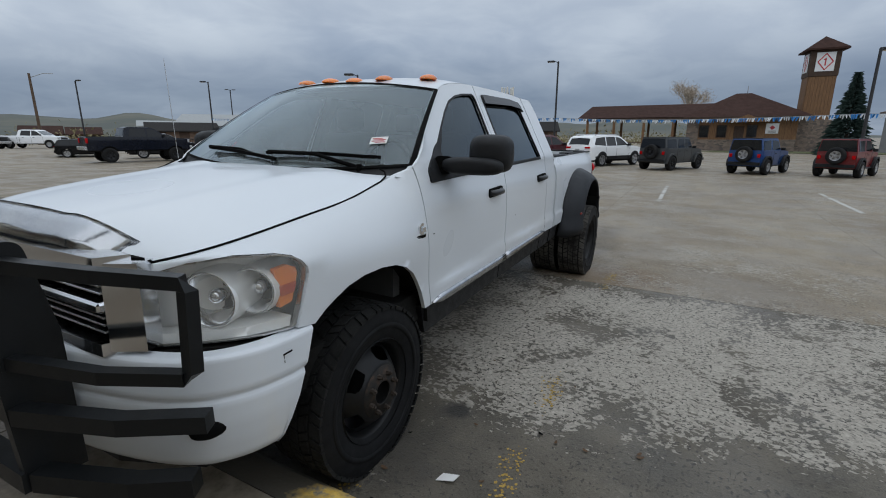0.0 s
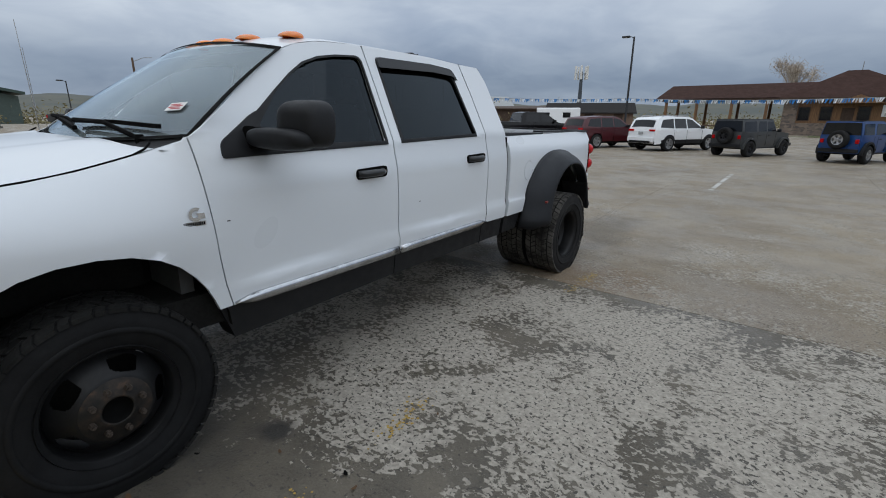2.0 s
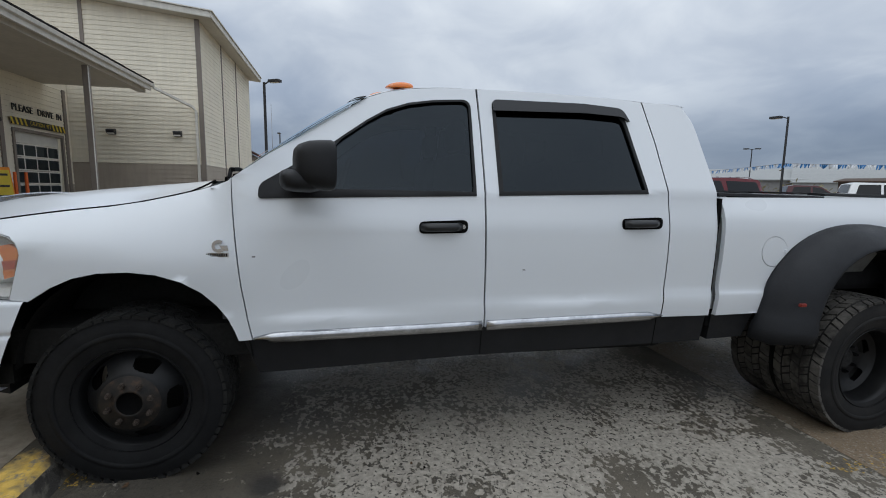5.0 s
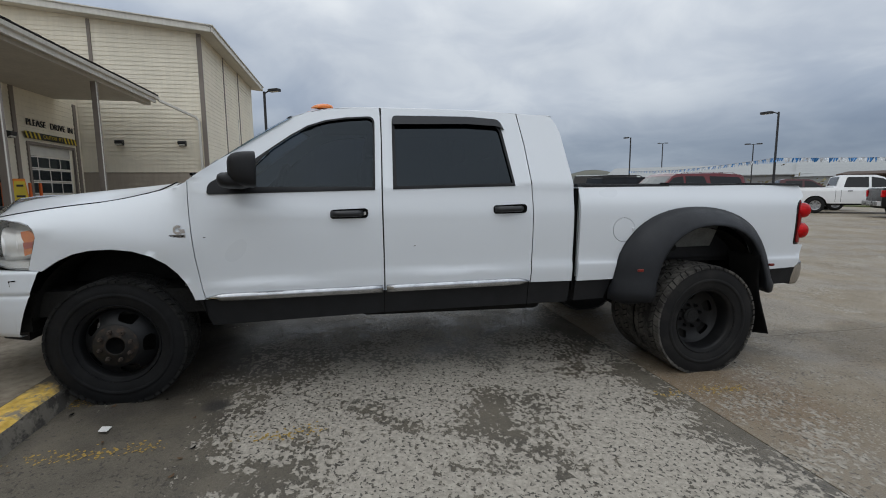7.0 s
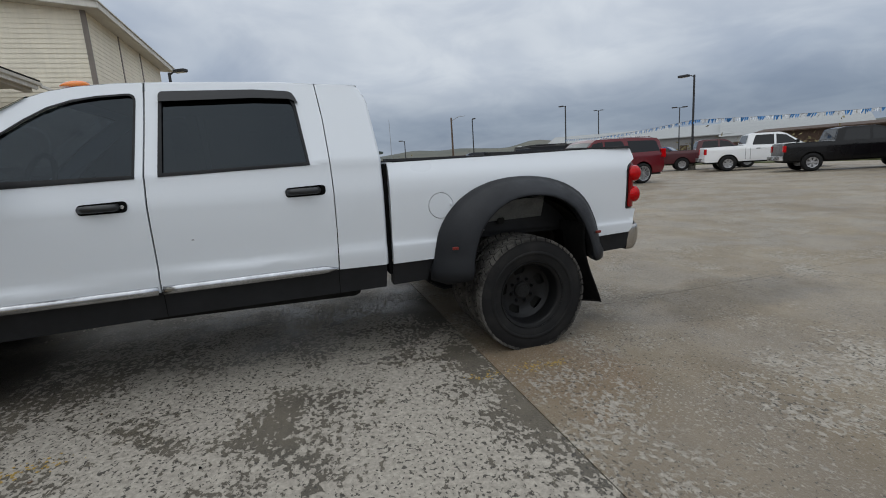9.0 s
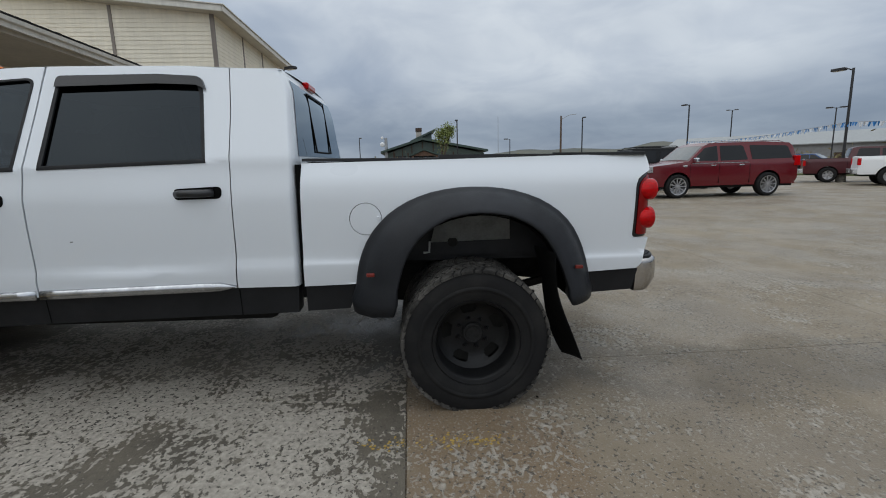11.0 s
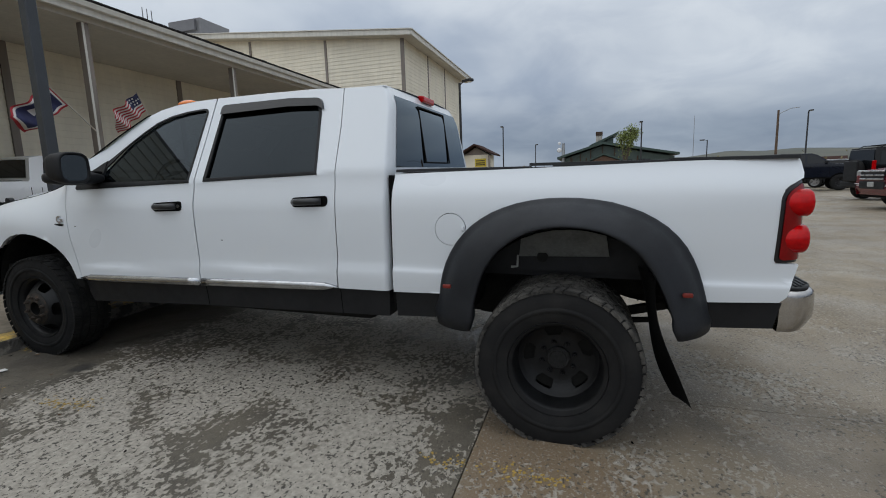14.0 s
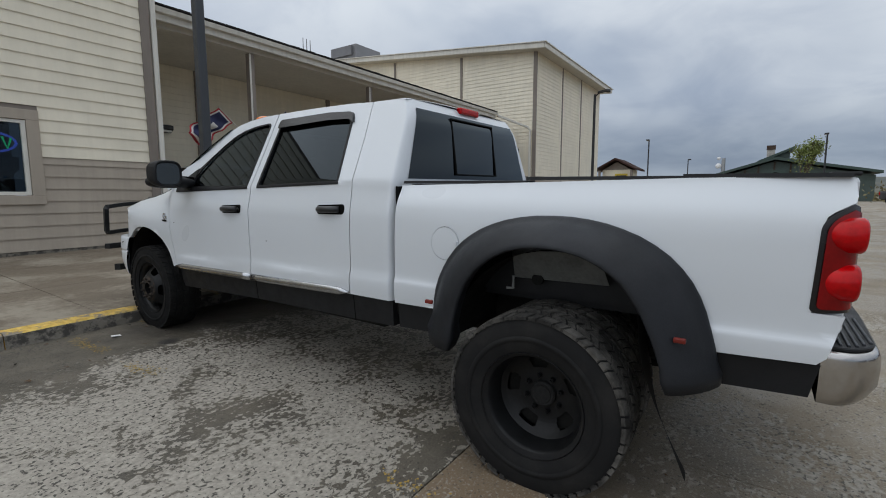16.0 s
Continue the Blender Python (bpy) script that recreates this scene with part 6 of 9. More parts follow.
for x0, x1 in ((0.06, 0.62), (-0.62, -0.06)):
    for z in (0.93, 0.955, 0.98, 1.06, 1.085, 1.11):
        part("grille_slat", boxed(x0, x1, -0.905, -0.865, z, z + 0.008, 0.002), dull_chrome, gr)

# bull bar
bb = part("bull_bar", boxed(0.0, 0.01, -1.0, -0.99, 0.55, 0.56), bar_black, truck, "heavy black steel bull bar")
for s in (1, -1):
    part("upright", poly_prism(bmesh.new(), fillet([(-1.12, 0.46, 0.05), (-0.96, 0.46), (-0.97, 0.95), (-1.03, 1.24, 0.03), (-1.09, 1.25, 0.03), (-1.15, 0.95)]), "x", s * 0.46, s * 0.50), bar_black, bb)
    ring = [(s * 0.50, -1.09, 1.185), (s * 0.80, -0.99, 1.175), (s * 1.00, -0.876, 1.158), (s * 1.016, -0.872, 1.135), (s * 1.022, -0.884, 0.90), (s * 1.005, -0.895, 0.882), (s * 0.80, -1.01, 0.885), (s * 0.50, -1.10, 0.89)]
    part("side_hoop", pipe(bmesh.new(), ring, 0.020, 8, True), bar_black, bb)
    part("side_bar", pipe(bmesh.new(), [(s * 0.50, -1.11, 0.725), (s * 0.82, -0.99, 0.728), (s * 1.04, -0.862, 0.738)], 0.027, 8, True), bar_black, bb)
    part("side_bar", pipe(bmesh.new(), [(s * 0.50, -1.09, 0.49), (s * 0.80, -0.97, 0.492), (s * 0.96, -0.872, 0.50)], 0.032, 8, True), bar_black, bb)
for z, r in ((1.18, 0.027), (0.885, 0.027), (0.72, 0.03), (0.49, 0.034)):
    part("cross_bar", pipe(bmesh.new(), [(-0.5, -1.10, z), (0, -1.115, z), (0.5, -1.10, z)], r, 8, True), bar_black, bb)
part("number_plate", boxed(-0.16, 0.16, -1.15, -1.145, 0.56, 0.71, 0.002), dull_chrome, bb)

# cab shell inside, dash, seats, wheel
part("cab_floor", boxed(-0.93, 0.93, -0.55, 3.04, 0.56, 0.72), underbody, truck)
part("firewall", boxed(-0.86, 0.86, 0.36, 0.42, 0.70, 1.34), interior, truck)
part("engine_cover", boxed(-0.60, 0.60, -0.78, 0.36, 0.60, 1.10, 0.05), underbody, truck)
ds = bmesh.new()
rounded(ds, (-0.86, 0.40, 1.02), (0.86, 0.80, 1.37), 0.06, 3)
part("dashboard", ds, interior, truck, smooth=True)
for s in (1, -1):
    part("inner_door_lining", boxed(min(s * 0.90, s * 0.94), max(s * 0.90, s * 0.94), 0.60, 2.72, 0.72, 1.34), interior, truck)
    part("inner_sill", boxed(min(s * 0.90, s * 0.955), max(s * 0.90, s * 0.955), 0.50, 3.04, 0.58, 0.72), underbody, truck)
    part("door_post", poly_prism(bmesh.new(), [(s * 0.94, 1.34), (s * 0.86, 1.34), (s * 0.62, 1.90), (s * 0.69, 1.90)], "y", 1.63, 1.71), interior, truck)
    for y in (1.35, 2.25):
        bm = bmesh.new()
        rounded(bm, (s * 0.42 - 0.26, y - 0.28, 0.92), (s * 0.42 + 0.26, y + 0.28, 1.08), 0.05, 2)
        rounded(bm, (s * 0.42 - 0.25, y + 0.18, 1.05), (s * 0.42 + 0.25, y + 0.34, 1.60), 0.06, 2)
        rounded(bm, (s * 0.42 - 0.13, y + 0.22, 1.62), (s * 0.42 + 0.13, y + 0.31, 1.80), 0.04, 2)
        part("seat", bm, interior, truck, smooth=True)
bm = bmesh.new()
pts = [(0.42 + 0.19 * math.cos(t), 0.92 + 0.06 * math.sin(t), 1.36 + 0.18 * math.sin(t)) for t in (2 * math.pi * i / 24 for i in range(25))]
pipe(bm, pts, 0.016, 8)
tube(bm, (0.42, 0.92, 1.36), (0.42, 0.78, 1.24), 0.05, 0.04, 12)
part("steering_wheel", bm, gap_black, truck, smooth=True)
part("cab_lining", boxed(-0.62, 0.62, 1.20, 2.98, 1.885, 1.90), interior, truck)
# back of the cab: window, slider frame
bm = bmesh.new()
yb = lambda z: 3.085 - 0.10 * max(0.0, z - 1.43) - 1.1 * max(0.0, z - 1.80) ** 1.6 + 0.004
vs = []
for j in range(9):
    z = 1.438 + (1.885 - 1.438) * j / 8
    hw = 0.835 + (0.672 - 0.835) * j / 8
    vs.append([bm.verts.new((hw * w, yb(z), z)) for w in (-1, -0.5, 0, 0.5, 1)])
for p, q in zip(vs, vs[1:]):
    for i in range(4):
        bm.faces.new((p[i + 1], p[i], q[i], q[i + 1]))
rw = part("rear_window", bm, side_glass, truck, "dark sliding rear window", smooth=True)
bm = bmesh.new()
for x0, x1, z0, z1 in ((-0.30, -0.288, 1.47, 1.86), (0.288, 0.30, 1.47, 1.86), (-0.30, 0.30, 1.853, 1.862), (-0.30, 0.30, 1.468, 1.476)):
    poly_prism(bm, [(yb(z0) + 0.003, z0), (yb(z0) + 0.012, z0), (yb(z1) + 0.012, z1), (yb(z1) + 0.003, z1)], "x", x0, x1)
part("slider_frame", bm, gap_black, rw)
# bed floor, front wall, tailgate, bumper
part("bed_floor", boxed(-0.82, 0.82, 3.13, 5.10, 0.80, 0.86), black_trim, truck)
part("bed_front_wall", boxed(-0.93, 0.93, 3.118, 3.16, 0.72, 1.40), white_paint, truck)
tg = bmesh.new()
rounded(tg, (-0.845, 5.085, 0.84), (0.845, 5.165, 1.435), 0.02, 2)
tgo = part("tailgate", tg, white_paint, truck, "white tailgate", smooth=False)
part("tailgate_cap", boxed(-0.84, 0.84, 5.08, 5.168, 1.437, 1.452, 0.004), black_trim, tgo)
part("gate_handle", rounded(bmesh.new(), (-0.10, 5.16, 1.23), (0.10, 5.182, 1.30), 0.008, 2), black_trim, tgo)
plan = fillet([(-0.955, 5.10), (-0.955, 5.20, 0.06), (-0.86, 5.285, 0.10), (-0.30, 5.31), (0.30, 5.31), (0.86, 5.285, 0.10), (0.955, 5.20, 0.06), (0.955, 5.10)], 6)
plan = [(p[0], p[1]) for p in plan]
bm = bmesh.new()
rings = [[bm.verts.new((p[0] * (1 - 0.5 * d), 5.10 + (p[1] - 5.10) * (1 - 4.0 * d) - max(0.0, 0.66 - z) * 0.55 * (p[1] - 5.1) / 0.2, z)) for p in plan]
         for z, d in ((0.600, 0.030), (0.606, 0.018), (0.625, 0.008), (0.67, 0.0), (0.73, -0.003), (0.775, 0.0), (0.792, 0.006), (0.801, 0.018), (0.804, 0.04))]
for p, q in zip(rings, rings[1:]):
    for i in range(len(plan) - 1):
        bm.faces.new((p[i], p[i + 1], q[i + 1], q[i]))
bm.faces.new(rings[-1]), bm.faces.new(rings[0][::-1])
bmesh.ops.recalc_face_normals(bm, faces=bm.faces)
rb = part("rear_bumper", bm, bumper_chrome, truck, "chrome rear step bumper", smooth=True)
part("step_pad", poly_prism(bmesh.new(), [(p[0] * 0.975, 5.11 + (p[1] - 5.11) * 0.90) for p in plan], "z", 0.804, 0.818, 0.004), black_trim, rb)
for i in range(6):
    for s in (1, -1):
        y = 5.128 + i * 0.024
        xo = 0.900 - 0.10 * smooth01((y - 5.18) / 0.09)
        part("step_rib", boxed(min(s * xo, s * 0.42), max(s * xo, s * 0.42), y, y + 0.011, 0.814, 0.825, 0.003), rib_grey, rb)
# chassis
for s in (1, -1):
    part("frame_rail", boxed(min(s * 0.40, s * 0.48), max(s * 0.40, s * 0.48), -0.80, 5.10, 0.63, 0.76), underbody, truck)
    part("leaf_spring", pipe(bmesh.new(), [(s * 0.52, 3.42, 0.60), (s * 0.52, 3.75, 0.51), (s * 0.52, 4.077, 0.475), (s * 0.52, 4.42, 0.525), (s * 0.52, 4.72, 0.60)], 0.024, 4, True), underbody, truck)
    part("leaf_spring", pipe(bmesh.new(), [(s * 0.52, 3.54, 0.487), (s * 0.52, 4.077, 0.435), (s * 0.52, 4.59, 0.487)], 0.014, 4, True), underbody, truck)
part("front_axle", tube(bmesh.new(), (-0.70, 0.0, 0.40), (0.70, 0.0, 0.40), 0.05), underbody, truck)
bm = tube(bmesh.new(), (-0.60, 4.077, 0.40), (0.60, 4.077, 0.40), 0.06)
bmesh.ops.create_uvsphere(bm, u_segments=14, v_segments=8, radius=0.17, matrix=Matrix.Translation((0, 4.077, 0.40)))
part("rear_axle", bm, underbody, truck, smooth=True)
part("exhaust", tube(bmesh.new(), (-0.55, 1.2, 0.50), (-0.62, 4.9, 0.55), 0.05), underbody, truck)
part("fuel_tank", rounded(bmesh.new(), (0.50, 1.5, 0.45), (0.85, 2.9, 0.62), 0.05, 2), underbody, truck)
part("spare_tyre", tube(bmesh.new(), (0, 4.75, 0.55), (0, 4.75, 0.72), 0.38, sides=24), rubber, truck)

# whip aerial on the far wing, door lock pins and small chips in the paint
part("aerial", tube(bmesh.new(), (-0.905, 0.375, 1.36), (-0.925, 0.360, 2.03), 0.0026, 0.0016, 6), dull_chrome, truck, "thin metal whip aerial")
part("aerial_base", tube(bmesh.new(), (-0.905, 0.376, 1.34), (-0.907, 0.374, 1.385), 0.016, 0.008, 10), black_trim, truck)
for y, z in ((0.537, 1.058), (1.88, 0.985)):
    part("paint_chip", rounded(bmesh.new(), (side_x(y, z) - 0.004, y - 0.007, z - 0.003), (side_x(y, z) + 0.0008, y + 0.008, z + 0.002), 0.0004, 1), gap_black, truck)
part("cab_gap", boxed(-0.955, 0.955, 3.088, 3.112, 0.62, 1.39), gap_black, truck)
# ---- the other parked vehicles ----
dark_glass = Mat("dark_vehicle_glass", (0.008, 0.009, 0.011), 0.06, 0.0, Specular_IOR_Level=0.35).m
pale_screen = Mat("vehicle_windscreen", (0.06, 0.075, 0.08), 0.08, 0.0, Coat_Weight=0.5).m
alloy = simple("alloy_wheel", (0.42, 0.42, 0.43), 0.3, 0.7, vary=0.12)
black_alloy = simple("black_alloy_wheel", (0.02, 0.02, 0.022), 0.35, 0.4, vary=0.2)
head_glass = simple("lamp_cluster", (0.55, 0.56, 0.56), 0.15, 0.5, vary=0.2)
plate_mat = simple("plate", (0.35, 0.36, 0.36), 0.5, vary=0.3, scale=30)


def road_wheel_meshes(r, w, rim_r, spokes, rim_mat):
    """A tyre and a spoked rim, turned about x, outside at +x."""
    bm = bmesh.new()
    lathe(bm, [(rim_r, w / 2 - 0.02), (rim_r + 0.02, w / 2), (r - 0.05, w / 2), (r - 0.015, w / 2 - 0.025), (r, w / 2 - 0.06), (r, -w / 2 + 0.06), (r - 0.03, -w / 2), (rim_r, -w / 2 + 0.02)], (0, 0, 0), "x", 36)
    tyre = bpy.data.meshes.new("tyre")
    bm.to_mesh(tyre)
    bm.free()
    tyre.materials.append(rubber)
    bm = bmesh.new()
    lathe(bm, [(rim_r + 0.004, w / 2 - 0.004), (rim_r - 0.02, w / 2 - 0.01), (rim_r - 0.03, w / 2 - 0.06), (rim_r - 0.03, -w / 2 + 0.03)], (0, 0, 0), "x", 36)
    for i in range(spokes):
        a = 2 * math.pi * i / spokes
        for da in ((-0.16, 0.0), (0.16, 0.0)) if spokes <= 6 else ((0.0, 0.0),):
            b = 0.11 if spokes <= 7 else 0.075
            p = [(0.05, a - 4.5 * b), (rim_r - 0.015, a + da[0] - b), (rim_r - 0.015, a + da[0] + b), (0.05, a + 4.5 * b)]
            vs = [bm.verts.new((w / 2 - 0.015 - (0.012 if q in (0, 3) else 0), rr * math.cos(t), rr * math.sin(t))) for q, (rr, t) in enumerate(p)]
            lo = [bm.verts.new(v.co - Vector((0.03, 0, 0))) for v in vs]
            bm.faces.new(vs)
            for q in range(4):
                bm.faces.new((vs[q], lo[q], lo[(q + 1) % 4], vs[(q + 1) % 4]))
    lathe(bm, [(0.075, w / 2 - 0.03), (0.07, w / 2 - 0.006), (0.0, w / 2)], (0, 0, 0), "x", 16)
    lathe(bm, [(rim_r - 0.03, -0.02), (0.0, -0.02)], (0, 0, 0), "x", 24)
    bmesh.ops.recalc_face_normals(bm, faces=bm.faces)
    rim = bpy.data.meshes.new("rim")
    bm.to_mesh(rim)
    bm.free()
    rim.materials.append(rim_mat)
    for me_ in (tyre, rim):
        for p in me_.polygons:
            p.use_smooth = me_ is tyre
    return tyre, rim


def vehicle(name, label, category, m, group, paint, spec):
    """A parked vehicle; local y runs forwards. spec: the side outline from the nose over the roof to the tail, and what it carries."""
    v = thing(name, label, category, m, group)
    W, belt_z, lean = spec["w"], spec["belt"], spec.get("lean", 0.28)
    top, r, wb = spec["top"], spec["r"], spec["axles"]
    floor_z = spec.get("floor", 0.36)
    y_front, y_rear = max(p[0] for p in top), min(p[0] for p in top)

    def fx(y, z):
        x = W if z < belt_z else W - lean * (z - belt_z)
        x -= 0.03 * smooth01((0.75 - z) / 0.4)
        x -= spec.get("nose", 0.12) * smooth01((y - (y_front - 0.55)) / 0.55) ** 2 + spec.get("tailin", 0.07) * smooth01(((y_rear + 0.35) - y) / 0.35) ** 2
        return x

    # over the top: nose, hood, screen, roof, tail
    bm = bmesh.new()
    rows = []
    dense = []
    for a, b in zip(top, top[1:]):
        n = max(1, round((Vector(b) - Vector(a)).length / 0.25))
        dense += [Vector(a).lerp(Vector(b), i / n) for i in range(n)]
    dense.append(Vector(top[-1]))
    for p in dense:
        hw = fx(p.x, p.y)
        crown = spec.get("crown", 0.03)
        rows.append([bm.verts.new((hw * u, p.x, p.y + (crown * (1 - u * u) if p.y > belt_z - 0.15 else 0.0))) for u in (-1, -0.92, -0.6, -0.2, 0.2, 0.6, 0.92, 1)])
    for p, q in zip(rows, rows[1:]):
        for i in range(7):
            bm.faces.new((p[i], p[i + 1], q[i + 1], q[i]))
    bmesh.ops.recalc_face_normals(bm, faces=bm.faces)
    body = part("body", bm, paint, v)
    # sides with wheel openings
    ra = r + 0.075
    low = []
    for yc in sorted(wb):
        low += [(yc + ra * math.cos(t), max(floor_z, r + ra * math.sin(t))) for t in (math.pi * (1 - i / 14) for i in range(15))]
    low = [(y_rear + 0.02, floor_z)] + low + [(y_front - 0.02, floor_z)]
    clean = []
    for p in low:
        if not clean or (Vector(p) - Vector(clean[-1])).length > 0.015:
            clean.append(p)
    outline = [tuple(p) for p in top if p[1] > floor_z + 0.01] + clean
    for s in (1, -1):
        side = panel("side_panel", outline, paint, v, s, fx=fx, step=(0.4, 0.12), flange=0.02)
        for w_ in spec.get("windows", ()):
            panel("side_window", fillet(w_), dark_glass, side, s, fx=fx, step=(0.5, 0.3), offset=0.006, flange=0.006)
        if "clad" in spec:
            h = spec["clad"]
            cl = [(y, z) for y, z in clean]
            outer = [(y_front - 0.03, h), (y_rear + 0.03, h)]
            panel("lower_cladding", outer + cl, black_trim, v, s, fx=fx, step=(0.5, 0.2), offset=0.010, flange=0.012)
        for yc in wb:
            if spec.get("flares"):
                ring = [(yc + (ra + 0.085) * math.cos(t), r + (ra + 0.085) * math.sin(t)) for t in (math.pi * i / 14 for i in range(15))]
                inner = [(yc + (ra - 0.005) * math.cos(t), r + (ra - 0.005) * math.sin(t)) for t in (math.pi * (1 - i / 14) for i in range(15))]
                panel("fender_flare", ring + inner, spec["flares"], v, s, fx=fx, step=(0.5, 0.5), offset=spec.get("flare_out", 0.09), flange=0.12)
            wt = new("wheel", spec["wheel"][0])
            wt.parent, wt.matrix_basis = v, pose(s * (W - 0.10 + spec.get("track", 0.0)), yc, r, 0, 0, 0 if s > 0 else 180)
            rm = new("rim", spec["wheel"][1])
            rm.parent = wt
        for yd, zd in spec.get("handles", ()):
            part("door_handle", boxed(*sorted((s * (fx(yd, zd) - 0.01), s * (fx(yd, zd) + 0.03))), yd - 0.09, yd + 0.09, zd - 0.015, zd + 0.02, 0.006), spec.get("handle_mat", paint), side)
        for yd in spec.get("seams", ()):
            xx = fx(yd, 0.8)
            part("door_seam", boxed(*sorted((s * (xx - 0.02), s * (xx + 0.003))), yd - 0.006, yd + 0.006, floor_z + 0.08, belt_z - 0.02), gap_black, side)
        ym, zm = spec["mirror"]
        bm = bmesh.new()
        rounded(bm, (s * (fx(ym, zm) + 0.12) - 0.10, ym - 0.06, zm - 0.07), (s * (fx(ym, zm) + 0.12) + 0.10, ym + 0.06, zm + 0.08), 0.03, 2)
        part("door_mirror", bm, spec.get("mirror_mat", black_trim), v)
        for kind, mat_, y0, y1, x0, x1, z0, z1 in spec.get("lamps", ()):
            part(kind, boxed(*sorted((s * x0, s * x1)), y0, y1, z0, z1, 0.012), mat_, v)
        if "rail" in spec:
            y0, y1, z0 = spec["rail"]
            part("roof_rail", pipe(bmesh.new(), [(s * (fx(y0, z0) - 0.07), y0, z0), (s * (fx(y0, z0) - 0.07), y0 + (y1 - y0) * 0.08, z0 + 0.06), (s * (fx(y1, z0) - 0.07), y1 - (y1 - y0) * 0.08, z0 + 0.06), (s * (fx(y1, z0) - 0.07), y1, z0)], 0.022, 6), spec.get("rail_mat", alloy), v)
    # glass over the screen and the tail
    for kind, mat_, i, a, b, inset in spec.get("screens", ()):
        p, q = Vector(top[i]), Vector(top[i + 1])
        c, d = p.lerp(q, a), p.lerp(q, b)
        n = Vector((-(q - p).y, (q - p).x)).normalized()
        n = n if n.y > 0 or (n.y > -0.3 and n.x * (c.x) > 0) else -n
        bm = bmesh.new()
        cr = spec.get("crown", 0.03)
        ed = []
        for e in (c, d):
            hw = fx(e.x, e.y) - inset
            ed.append([bm.verts.new((hw * u, e.x + n.x * 0.012, e.y + n.y * 0.012 + cr * (1 - u * u))) for u in (-1, -0.5, 0, 0.5, 1)])
        for j in range(4):
            bm.faces.new((ed[0][j], ed[0][j + 1], ed[1][j + 1], ed[1][j]))
        bmesh.ops.recalc_face_normals(bm, faces=bm.faces)
        part(kind, bm, mat_, v)
    for kind, mat_, x0, x1, y0, y1, z0, z1 in spec.get("boxes", ()):
        part(kind, boxed(x0, x1, y0, y1, z0, z1, 0.012), mat_, v)
    part("underside", boxed(-W + 0.12, W - 0.12, y_rear + 0.15, y_front - 0.15, floor_z - 0.08, floor_z + 0.35), underbody, v)
    return v


def at_row(x, y, yaw):
    return pose(x, y, ground_z(x, y), 0, 0, yaw)


wheel_19 = road_wheel_meshes(0.39, 0.26, 0.26, 5, alloy)
wheel_jeep_black = road_wheel_meshes(0.405, 0.27, 0.225, 7, black_alloy)
wheel_jeep_silver = road_wheel_meshes(0.40, 0.27, 0.225, 5, alloy)
wheel_truck = road_wheel_meshes(0.41, 0.28, 0.235, 6, alloy)
wheel_dark = road_wheel_meshes(0.44, 0.30, 0.23, 6, black_alloy)


